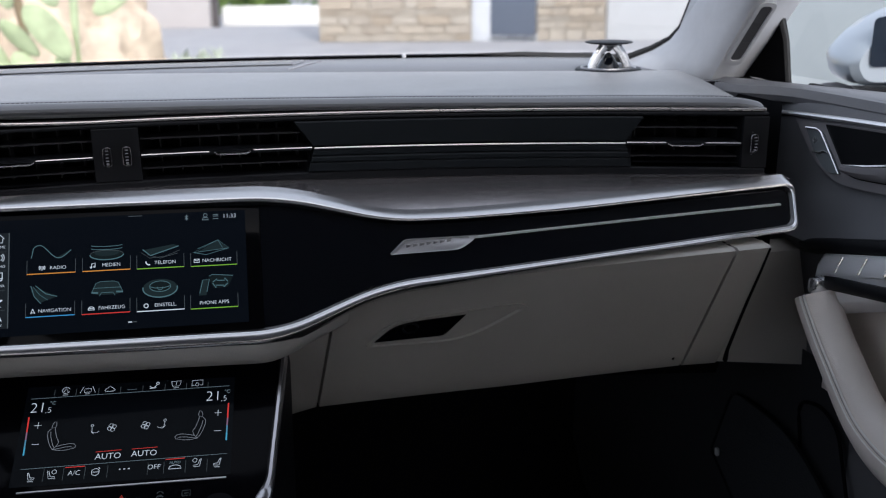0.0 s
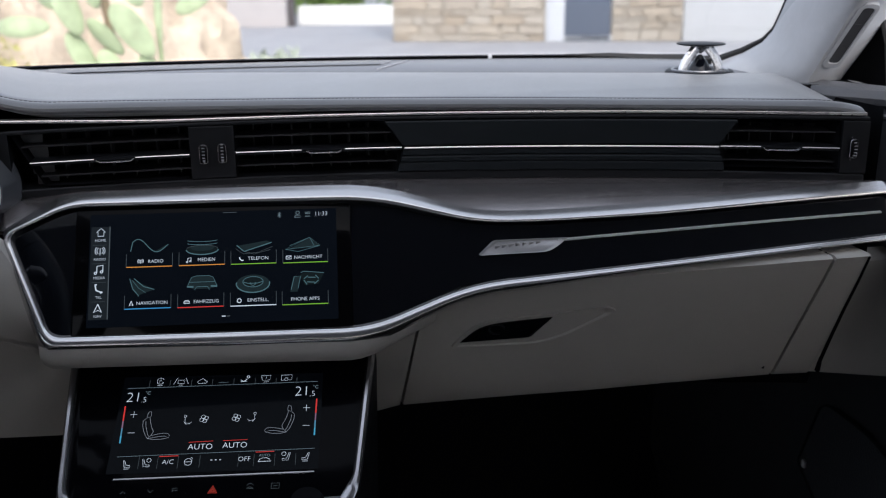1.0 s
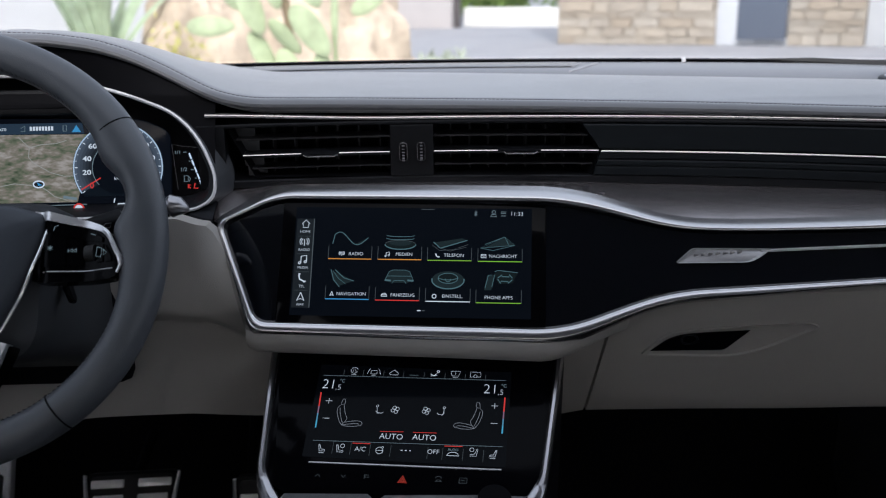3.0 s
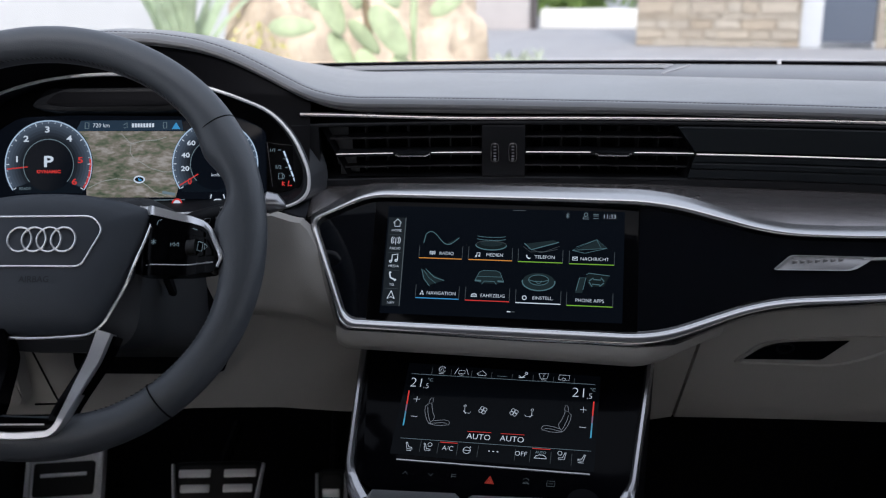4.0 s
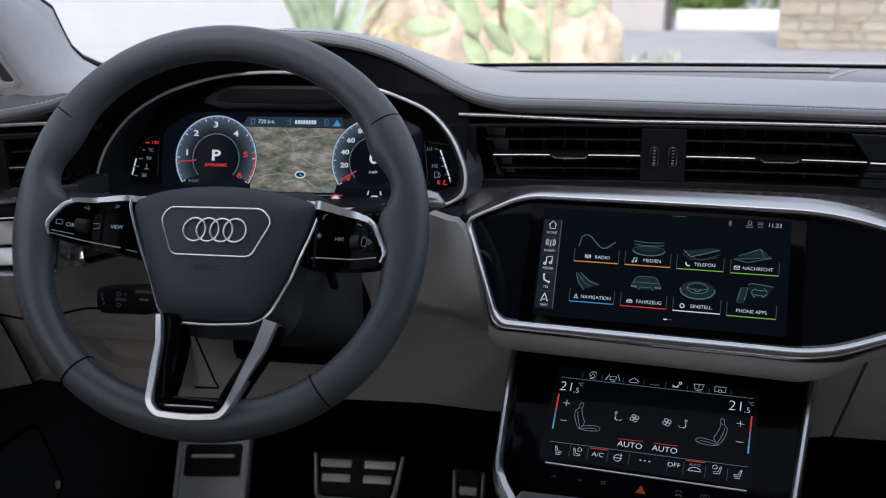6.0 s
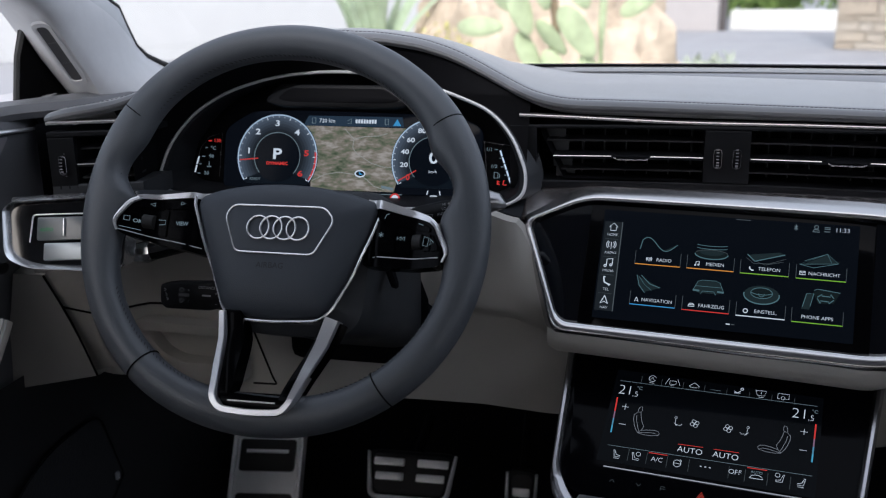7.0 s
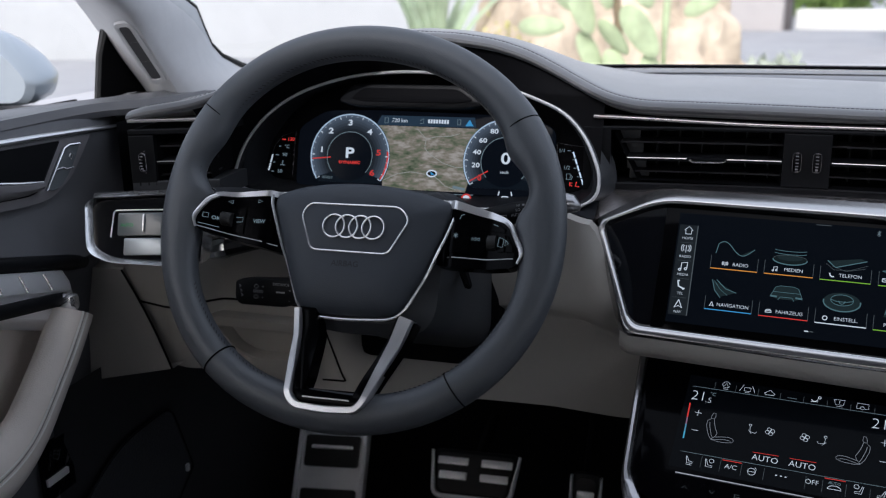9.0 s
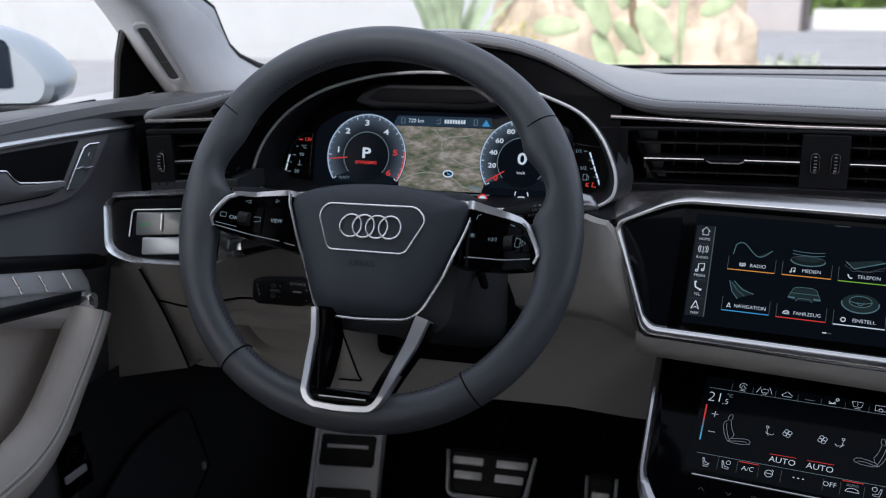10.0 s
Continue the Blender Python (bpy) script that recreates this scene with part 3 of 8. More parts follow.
# end cap between the shelf and the vent band, at the hood's side
rows = []
for x in lin(-0.235, -0.186, 8):
    f = smooth((x + 0.235) / 0.049)
    y0, z0 = s1(-0.188, 1.043, 0.002), 1.043
    rows.append([(x, 1.275 + 0.02 * (1 - f), 1.030), (x, 1.279 + 0.03 * (1 - f), 1.046 + 0.006 * (1 - f)), (x, 1.305, 1.055), (x, 1.322, 1.058)])
part("side_cap", loft(rows), M_DASH, dash)


# ---- upper display ----
U = basis((0.01, 1.2488 - 0.003, 1.008), (1, -0.12, 0), (0, 0.6, 1))
MM = 0.001
up = thing("touch_display", "lit centre touch display with a grid of menu tiles", "display", U)
part("glass", prism(rounded([(p[0] * MM, p[1] * MM, 0) for p in ((-131, -63), (129, -64), (129, 59), (-131, 60))], 0.003), -0.006, 0.0, 0.0008), M_GLASSBLK, up, "glossy black cover glass", at_world=False)
part("screen", prism(rect(-0.1175, -0.0545, 0.1150, 0.0545), 0.0, 0.0004), W_BG, up, "lit dark grey screen", flat=True, at_world=False)


def ui(name, bm, m, parent, label=""):
    return part(name, bm, m, parent, label, flat=True, at_world=False)


def tile(x0, x1, yu, text, m, tx):
    z = 0.0010
    for x in (x0, x1):
        ui("tile_edge", line2([(x * MM, (yu + 13) * MM), (x * MM, yu * MM)], 0.0004, z), W_GREY, up)
    ui("tile_line", line2([(x0 * MM, yu * MM), (x1 * MM, yu * MM)], 0.0009, z), m, up)
    ui("tile_text", letters(text, 0.0047, tx * MM, (yu + 5.1) * MM, z, bold=-0.00004, wide=1.0), W_WHITE, up)


for x0, x1, y, s, m, tx in ((-82.7, -40, 2, "RADIO", W_ORANGE, -55.5), (-33.9, 8.8, 2, "MEDIEN", W_ORANGE, -8.3), (14.6, 57.3, 1.6, "TELEFON", W_GREEN, 40.2), (63.5, 106.1, 1.2, "NACHRICHT", W_GREEN, 87.5),
                            (-83.2, -40.6, -38, "NAVIGATION", W_BLUE, -58.0), (-34.4, 8.2, -38.4, "FAHRZEUG", W_RED, -8.0), (14.2, 57, -38.8, "EINSTELL.", W_WHITE, 40.0), (62.5, 105.7, -39.4, "PHONE APPS", W_GREEN, 84.1)):
    tile(x0, x1, y, s, m, tx)


def fan_lines(name, curves, w=0.0007, m=None):
    bm = bmesh.new()
    for c in curves:
        line2([(x * MM, y * MM) for x, y in c], w * 0.8, 0.0010, bm=bm)
    return ui(name, bm, m or W_TEAL, up)


W_FILL = [glow("ui_fill", (0.20, 0.36, 0.39), k) for k in (0.03, 0.06, 0.11)]


def fill(name, pts, k=0, z=0.0007):
    bm = bmesh.new()
    bm.faces.new([bm.verts.new((x * MM, y * MM, z)) for x, y in pts])
    return ui(name, bm, W_FILL[k], up)


wave = [(-79 + 35 * t, 22 + 7.5 * math.sin(2 * math.pi * t + 0.3) * (1 - 0.35 * t)) for t in lin(0.05, 1, 24)]
fan_lines("radio_icon", [[(-79, 17)] + wave], 0.0010)
fill("radio_icon", wave[14:] + [(-47, 22.5), (-52, 19.5)], 1)
fill("media_icon", arc(-12.3, 17.5, 15, 0, 360, 32, 4.8), 0)
fill("media_icon", arc(-12.3, 18.8, 11, 0, 360, 28, 3.0), 1, 0.0008)
fan_lines("media_icon", [arc(-12.3, 17.2, 15, 180, 360, 24, 5.0)], 0.0013)
fan_lines("media_icon", [arc(-12.3, 17.8, 14.6, 0, 180, 24, 3.4)], 0.0004, W_GREY)
for y in (26.5, 23.5):
    fan_lines("media_icon", [arc(-12.3, y, 14.5, 195, 345, 16, 1.6)], 0.0007)
fill("phone_icon", [(20, 19.5), (27, 14), (53, 22), (48, 24)], 1)
fan_lines("phone_icon", [[(20, 20), (27, 13.8), (53, 22)]], 0.0012)
fan_lines("phone_icon", [[(19, 17), (26, 11.5), (40, 12.5), (54, 18)], [(24, 15), (36, 11), (52, 15)]], 0.0004, W_GREY)
fill("mail_icon", [(68, 14), (89, 25.5), (99, 17.5)], 1)
fan_lines("mail_icon", [[(70, 18), (89, 25.8), (99, 17.5), (66, 14.5), (89, 25.8)], [(66, 14.5), (78, 12), (99, 17.5)], [(89, 25.8), (93, 18)]], 0.0006)
fill("route_icon", [(-79, -10), (-76, -19), (-70, -25), (-65, -23), (-56, -20), (-68, -14)], 1)
fan_lines("route_icon", [[(-79, -9), (-76, -19), (-70, -26)], [(-75, -9), (-66, -17), (-56, -20)]], 0.0009)
fan_lines("route_icon", [[(-77, -10), (-71, -18), (-64, -23)]], 0.0005)
fill("vehicle_icon", [(-26, -19), (-22, -10), (-18, -8.5), (-6, -8.5), (-2, -10), (2, -19), (-4, -21), (-20, -21)], 1)
fan_lines("vehicle_icon", [[(-26, -19), (-22, -10), (-18, -8.5), (-6, -8.5), (-2, -10), (2, -19)], [(-24, -14.5), (0, -14.5)]], 0.0006)
for x in (-23, -1):
    fan_lines("vehicle_lamp", [[(x - 3, -18.6), (x + 3, -19)]], 0.0020)
fan_lines("vehicle_icon", [[(-19, -22), (-17, -19), (-7, -19), (-5, -22)]], 0.0007)
fill("settings_icon", arc(35.3, -17.5, 15.5, 0, 360, 36, 8.5), 1)
fill("settings_icon", arc(35.3, -16, 9.5, 0, 360, 28, 5.0), 0, 0.0008)
fan_lines("settings_icon", [arc(35.3, -17.8, 15.5, 170, 370, 28, 8.5)], 0.0014)
fan_lines("settings_icon", [arc(35.3, -16, 9.5, 0, 360, 28, 5.0), [(26, -16), (31, -17.5), (39, -17.5), (44.5, -16)], arc(35.3, -16.5, 2.6, 180, 360, 10, 3.0)], 0.0008)
fill("apps_icon", [(70, -27), (73, -12.5), (80, -12), (77, -27)], 1)
fill("apps_icon", [(79, -11), (84, -8), (102, -10), (97, -20), (84, -21)], 0)
fan_lines("apps_icon", [[(71, -25), (74, -12.5), (80, -12), (77.5, -24)], [(80, -9), (83, -7.5), (102, -9.5)]], 0.0008)
fan_lines("apps_icon", [[(83, -15), (87, -12), (87, -13.5), (94, -13.8), (94, -11.5), (97, -15)], [(97, -16.5), (93, -20), (93, -18.5), (86, -18), (86, -20.5), (83, -16)]], 0.0011)
def symbol(x, y, curves, w=0.0006):
    bm = bmesh.new()
    for c in curves:
        line2([((x + a) * MM, (y + b) * MM) for a, b in c], w, 0.0010, bm=bm)
    ui("tile_symbol", bm, W_WHITE, up)


symbol(-69.5, 7.0, [[(0, -2), (0, 2)], arc(0, 0.6, 1.5, -60, 60, 5), arc(0, 0.6, 1.5, 120, 240, 5), arc(0, 0.6, 2.6, -45, 45, 5), arc(0, 0.6, 2.6, 135, 225, 5)])
symbol(-24.5, 7.0, [[(-1.2, -1.6), (-1.2, 1.8), (1.8, 2.4), (1.8, -1.0)], arc(-1.8, -1.6, 0.7, 0, 360, 8), arc(1.2, -1.0, 0.7, 0, 360, 8)])
symbol(24.5, 6.6, [[(-1.8, 1.8), (-1.3, -0.4), (0.4, -1.6), (2.0, -1.4)]], 0.0011)
symbol(69.0, 6.4, [[(-2.4, -1.5), (2.4, -1.5), (2.4, 1.6), (-2.4, 1.6), (-2.4, -1.5)], [(-2.4, 1.4), (0, -0.2), (2.4, 1.4)]])
symbol(-77.0, -33.0, [[(0, 2.4), (1.8, -2.0), (0, -0.9), (-1.8, -2.0), (0, 2.4)]])
symbol(-26.0, -33.4, [[(-2.8, -1.2), (-2.4, 0.6), (-1.2, 1.6), (1.2, 1.6), (2.4, 0.6), (2.8, -1.2), (-2.8, -1.2)], [(-2.2, 0.3), (2.2, 0.3)]])
symbol(22.5, -33.8, [arc(0, 0, 1.9, 0, 360, 12)], 0.0008)
# side bar
ui("side_bar", prism([(p[0] * MM, p[1] * MM) for p in ((-116, -47), (-98.3, -47), (-98.7, 42.5), (-116, 42.5))], 0.0004, 0.0006), mat("ui_bar_fill", (0.005, 0.006, 0.007), 0.1, spec=0.04, emit=(0.12, 0.15, 0.17), strength=0.05), up)
ui("side_bar_edge", prism([(p[0] * MM, p[1] * MM) for p in ((-98.9, -47), (-98, -47), (-98.4, 42.5), (-99.3, 42.5))], 0.0006, 0.0008), W_GREY, up)
for y, s in ((29.0, "HOME"), (10.6, "RADIO"), (-7.4, "MEDIA"), (-26, "TEL"), (-44, "NAV")):
    ui("side_text", letters(s, 0.0037, -107.2 * MM, y * MM, 0.001, bold=-0.00005), W_WHITE, up)
fan_lines("home_symbol", [[(-111, 37), (-107, 41), (-103, 37), (-104.3, 37), (-104.3, 33.3), (-109.7, 33.3), (-109.7, 37), (-111, 37)]], 0.0008, W_WHITE)
fan_lines("antenna_symbol", [[(-107.2, 14.5), (-107.2, 21.5)], arc(-107.2, 19, 3, -60, 60, 8), arc(-107.2, 19, 3, 120, 240, 8), arc(-107.2, 19, 4.6, -50, 50, 8), arc(-107.2, 19, 4.6, 130, 230, 8)], 0.0008, W_WHITE)
fan_lines("note_symbol", [[(-109.5, -2.5), (-109.5, 4), (-104, 5), (-104, -1.3)], arc(-110.7, -2.6, 1.1, 0, 360, 8), arc(-105.2, -1.5, 1.1, 0, 360, 8)], 0.0011, W_WHITE)
fan_lines("handset_symbol", [[(-110.5, -14.5), (-109.5, -19), (-104, -21.5)], [(-111, -14), (-109, -13.6)], [(-105.5, -22), (-103.6, -20.6)]], 0.0017, W_WHITE)
fan_lines("arrow_symbol", [[(-107.4, -32.2), (-103.8, -40.2), (-107.4, -38), (-111, -40.2), (-107.4, -32.2)]], 0.0010, W_WHITE)
for y in (24.5, 6.5, -11.5, -30):
    fan_lines("side_divider", [[(-114, y), (-101, y)]], 0.0003, W_GREY)
ui("clock_text", letters("11:33", 0.0058, 100.4 * MM, 49 * MM, 0.001, bold=-0.00008), W_WHITE, up)
fan_lines("status_symbols", [arc(78, 50.7, 1.7, 0, 360, 10), [(75, 46.2), (76, 48.3), (80, 48.3), (81, 46.2), (75, 46.2)], [(59, 47.5), (62, 50.8), (60.5, 52), (60.5, 46.4), (62, 47.6), (59, 50.6)], [(85, 51), (90, 51)], [(85, 49.5), (90, 49.5)], [(85, 47), (90, 47)]], 0.0007, W_DIM)
fan_lines("page_dots", [[(6.5, -48), (10, -48)]], 0.0013, W_WHITE)
fan_lines("page_dots", [[(11, -48), (14, -48)]], 0.0010, W_GREY)
fan_lines("handle_line", [[(7, 53), (20, 53)]], 0.0007, W_GREY)

# ---- lower display on the centre stack ----
LS = basis((0.0, 1.194, 0.870), (1, -0.17, 0), (0, 1.45, 1))
stack = thing("centre_stack", "sloping centre stack with a lower touch display in satin metal trim", "centre stack", LS)
low = [(-140, 76), (143, 80), (131, -64), (118, -86), (-106, -84), (-124, -70)]
part("panel", prism(rounded([(p[0] * MM, p[1] * MM, 0) for p in low], [0.003, 0.003, 0.01, 0.01, 0.01, 0.012]), -0.012, 0.0, 0.0012), M_PIANO2, stack, "glossy black glass panel", at_world=False)
part("screen", prism(rect(-0.092, -0.048, 0.099, 0.053), 0.0, 0.0004), W_BG2, stack, "lit lower climate screen", flat=True, at_world=False)


def ui2(name, curves, w=0.0006, m=None, z=0.0010):
    bm = bmesh.new()
    for c in curves:
        line2([(x * MM, y * MM) for x, y in c], w * 0.5, z, bm=bm)
    return ui(name, bm, m or W_WHITE, stack)


ui2("upper_line", [[(-87.3, 40.1), (94.2, 43.2)]], 0.0007, W_DIM)
ui2("lower_line", [[(-84.6, -31.3), (95.1, -27.6)]], 0.0007, W_DIM)
for x in (-67, -47.5, -27, -7, 13.5, 34, 54, 74):
    ui("divider", line2([(x * MM, 0.0415), (x * MM, 0.0485)], 0.0003, 0.001), W_GREY, stack)
for x in (-64, -47, -28.5, -9, 26, 40, 59, 78):
    ui("divider", line2([(x * MM, -0.044), (x * MM, -0.032)], 0.0003, 0.001), W_GREY, stack)
ui2("stop_symbol", [arc(-56.9, 47.5, 3.4, 20, 340, 14), [(-58.6, 45.9), (-56.9, 49.4), (-55.2, 45.9)], [(-59.5, 42.6), (-54.5, 42.6)]], 0.0006)
ui2("lane_symbol", [[(-44, 43.5), (-41, 50.5)], [(-30, 43.8), (-33, 50.6)], [(-40, 44.2), (-40, 48), (-34, 48.2), (-34, 44.4), (-40, 44.2)], [(-39, 42.6), (-35, 42.7)]], 0.0006)
ui2("home_symbol", [[(-21.5, 45.5), (-16.8, 49.6), (-12, 45.8), (-13, 44.2), (-20, 44), (-21.5, 45.5)]], 0.0007)
ui2("tab_line", [[(-1, 44.6), (8, 44.7)]], 0.0006, W_DIM)
ui2("airflow_symbol", [arc(27, 50, 1.3, 0, 360, 8), [(26, 47.8), (23, 45), (20, 47)], [(20, 44.8), (26, 45.4)]], 0.0011)
ui2("screen_symbol", [[(39.5, 51), (49, 51.4), (47.5, 46), (41, 45.8), (39.5, 51)], [(44.3, 50), (44.3, 47.5)], [(42, 44), (47, 44.2)]], 0.0006)
ui2("display_symbol", [[(59, 45.5), (59, 51), (69, 51.3), (69, 45.8), (66, 45.7)], [(59, 45.5), (61.5, 45.6)], arc(63.8, 46.5, 1.7, 0, 360, 10)], 0.0006)
ui("temperature_text", letters("21", 0.0150, -0.0795, 0.0300, 0.001, bold=-0.00035), W_WHITE, stack)
ui("temperature_text", letters(",5", 0.0085, -0.0698, 0.0272, 0.001, bold=-0.0002), W_WHITE, stack)
ui("temperature_text", letters("°C", 0.0050, -0.0670, 0.0345, 0.001), W_DIM, stack)
ui("temperature_text", letters("21", 0.0150, 0.0800, 0.0325, 0.001, bold=-0.00035), W_WHITE, stack)
ui("temperature_text", letters(",5", 0.0085, 0.0898, 0.0297, 0.001, bold=-0.0002), W_WHITE, stack)
ui("temperature_text", letters("°C", 0.0050, 0.0925, 0.0370, 0.001), W_DIM, stack)
for xa, xb, ya, yb in ((-86.1, -84.5, 20.9, -17.7), (94.2, 93.8, 24.4, -14.2)):
    for k, m in enumerate((W_RED, W_RED, glow("ui_mauve", (0.35, 0.2, 0.3), 0.6), glow("ui_sky", (0.12, 0.35, 0.5), 0.7), glow("ui_cyan", (0.10, 0.45, 0.65), 0.8))):
        a, b = k / 5, (k + 1) / 5
        ui2("heat_scale", [[(xa + (xb - xa) * a, ya + (yb - ya) * a), (xa + (xb - xa) * b, ya + (yb - ya) * b)]], 0.0026, m)
for x, y in ((-76.6, 11.9), (85, 14.8)):
    ui2("plus_symbol", [[(x - 3.2, y), (x + 3.2, y)], [(x, y - 3.2), (x, y + 3.2)]], 0.0008)
for x, y in ((-75.9, -7.2), (85.6, -3.9)):
    ui2("minus_symbol", [[(x - 3.2, y), (x + 3.2, y)]], 0.0008)
W_SEAT = glow("ui_seat", (0.6, 0.64, 0.7), 0.36)
SEAT = [[(-8.9, 17.4), (-6.8, 17.6), (-6.3, 13), (-7.0, 11), (-10.2, 10.2), (-10.0, 14), (-8.9, 17.4)],
        [(-10.5, 9.6), (-13.0, 6.5), (-12.9, 1.0), (-11.0, -6), (-9.0, -11), (-6.5, -15)],
        [(-7.2, 10.2), (-6.2, 5), (-4.5, -1), (-2.0, -6.5), (-3.2, -10.5), (-6.5, -15)],
        [(-10.6, 6.0), (-9.8, 0), (-7.0, -9.5), (-5.6, -12.6)],
        [(-3.4, -11.5), (2.0, -10.0), (8.0, -9.0), (12.0, -9.8), (13.6, -12.2), (12.6, -14.6)],
        [(-6.5, -15), (-2.0, -14.2), (4.0, -12.8), (9.0, -12.6), (12.6, -14.6), (6.0, -16.2), (-1.0, -16.4), (-6.5, -15)]]
for cx, cy, k in ((-53.6, -0.6, 1), (61.0, 2.6, -1)):
    ui2("seat_symbol", [[(cx + k * x, cy + y * 0.86) for x, y in c] for c in SEAT], 0.0008, W_SEAT)
for cx, cy in ((-10.2, 5.5), (19.9, 5.9)):
    ui2("fan_symbol", [arc(cx + 2.2 * math.cos(a), cy + 2.2 * math.sin(a), 1.9, 0, 360, 10) for a in (0.4, 1.97, 3.54, 5.11)], 0.0007)
for cx, cy, s in ((-26, 4.3, 1), (35, 5.8, -1)):
    ui2("air_symbol", [arc(cx - 2 * s, cy + 4.3, 1.2, 0, 360, 8), [(cx - 2 * s, cy + 2.5), (cx - 1.5 * s, cy - 2.5), (cx + 3 * s, cy - 3.4), (cx + 4.5 * s, cy - 1.5)], [(cx - 3 * s, cy - 1), (cx, cy - 4.2)]], 0.0007)
ui2("auto_line", [[(-21.6, -18.4), (1.0, -17.6)]], 0.0010, W_RED)
ui2("auto_line", [[(10.2, -17.6), (32.6, -17.0)]], 0.0010, W_RED)
ui("auto_text", letters("AUTO", 0.0082, -0.0102, -0.0233, 0.001, bold=-0.0001), W_WHITE, stack)
ui("auto_text", letters("AUTO", 0.0082, 0.0214, -0.0226, 0.001, bold=-0.0001), W_WHITE, stack)
ui2("active_line", [[(-46, -32), (-29, -31.7)]], 0.0015, W_RED)
ui2("active_line", [[(41, -30), (58, -29.6)]], 0.0015, W_RED)
for x, y, k in ((-74.9, -39.3, 1), (87.2, -35.9, -1)):
    ui2("heated_seat_symbol", [[(x - 3 * k, y + 4), (x - 1.5 * k, y - 2.5), (x + 3.5 * k, y - 2.5), (x + 3.5 * k, y - 1), (x, y - 0.5), (x - 2 * k, y + 4), (x - 3 * k, y + 4)], [(x - 2 * k, y - 4.2), (x + 3 * k, y - 4.2)]], 0.0008)
for x, y, k in ((-56.8, -38.3, 1), (68.8, -35.2, -1)):
    ui2("vented_seat_symbol", [[(x - 4 * k, y + 4), (x - 2.5 * k, y - 3.5), (x + 3 * k, y - 3.5), (x + 3 * k, y - 2), (x - k, y - 1.5), (x - 3 * k, y + 4)], arc(x + 1.8 * k, y + 2.8, 2, 0, 360, 10)], 0.0007)
ui("climate_text", letters("A/C", 0.0066, -0.0376, -0.0378, 0.001, bold=-0.0001), W_WHITE, stack)
ui2("wheel_symbol", [arc(-19.4, -38, 3.4, 0, 360, 14), [(-22.5, -38), (-16.3, -38)], [(-17, -33.5), (-15.5, -35.5)]], 0.0008)
ui2("dots_symbol", [[(x - 0.8, -36.7), (x + 0.8, -36.7)] for x in (1.5, 5.5, 9.5)], 0.0016)
ui("climate_text", letters("OFF", 0.0066, 0.0313, -0.0367, 0.001, bold=-0.0001), W_WHITE, stack)
ui("climate_text", letters("AUTO", 0.0036, 0.0495, -0.0335, 0.001), W_DIM, stack)
ui2("car_symbol", [[(44, -39.5), (45.5, -37), (48, -36), (51.5, -35.9), (54, -37), (55.5, -39.3), (44, -39.5)]], 0.0009)
part("touch_bar", tube([(-0.0841, -0.0538, 0.0008), (0.0955, -0.0508, 0.0008)], 0.0010, 6), M_SHELF, stack, "thin grey touch line", at_world=False)
ui2("key_symbol", [[(-75.5, -67.5), (-73.2, -65), (-71, -67.5)]], 0.0006, W_GREY)
ui2("key_symbol", [[(-51.5, -64.5), (-49.1, -67), (-47, -64.4)]], 0.0006, W_GREY)
ui2("key_symbol", [[(-29.5, -65.5), (-25, -65.4)], [(-29, -63.4), (-25.5, -63.3)], [(-29.5, -67), (-29.5, -63)]], 0.0006, W_GREY)
ui2("key_symbol", [arc(39, -63.6, 3, 20, 160, 8), [(36, -65.5), (42, -65.4)], arc(39, -67, 3, 20, 160, 8)], 0.0006, W_GREY)
ui2("key_symbol", [[(58, -66), (58, -61), (65, -60.8), (65, -65.8), (58, -66)], [(59.5, -63.5), (63.5, -63.4)]], 0.0006, W_GREY)
bm = bmesh.new()
for k in (1.0, 0.6, 0.3):
    line2([((6 + 4.6 * k * math.cos(radians(a))) * MM, (-66.5 + 4.6 * k * math.sin(radians(a))) * MM) for a in (90, 210, 330)], 0.0012, 0.001, closed=True, bm=bm)
ui("hazard_symbol", bm, glow("hazard_red", (0.8, 0.08, 0.05), 0.35), stack)
# satin metal rails at both sides
for pts in ([(-143, 78), (-128, -66), (-124, -78), (-108, -98)], [(146, 82), (134, -60), (131, -70), (118, -92)]):
    P = [Vector((p[0] * MM, p[1] * MM, 0.0)) for p in pts]
    path = [P[0].lerp(P[1], f) for f in lin(0, 0.95, 14)] + [((1 - t) ** 2) * P[0].lerp(P[1], 0.96) + 2 * t * (1 - t) * P[1].lerp(P[2], 0.5) + t * t * P[2].lerp(P[3], 0.4) for t in lin(0.15, 1, 6)] + [P[3]]
    part("side_rail", tube(path, [0.0042 + 0.0035 * smooth((k - 12) / 8) for k in range(len(path))], 10, ry=0.006, up=(0, 0, 1)), M_RAIL, stack, "dark satin metal rail", at_world=False)
# dark cheeks of the stack down to the tunnel
for sx, a, b in ((-1, (-0.1455, 0.080), (-0.119, -0.098)), (1, (0.1485, 0.084), (0.126, -0.095))):
    bm = bmesh.new()
    rows = []
    for f in lin(0, 1, 6):
        p = LS @ Vector((a[0] + (b[0] - a[0]) * f, a[1] + (b[1] - a[1]) * f, -0.002))
        rows.append([p, p + Vector((sx * 0.003, 0.012, -0.02)), (p.x, p.y + 0.05, 0.45)])
    part("cheek", loft(rows), M_DARK, stack)


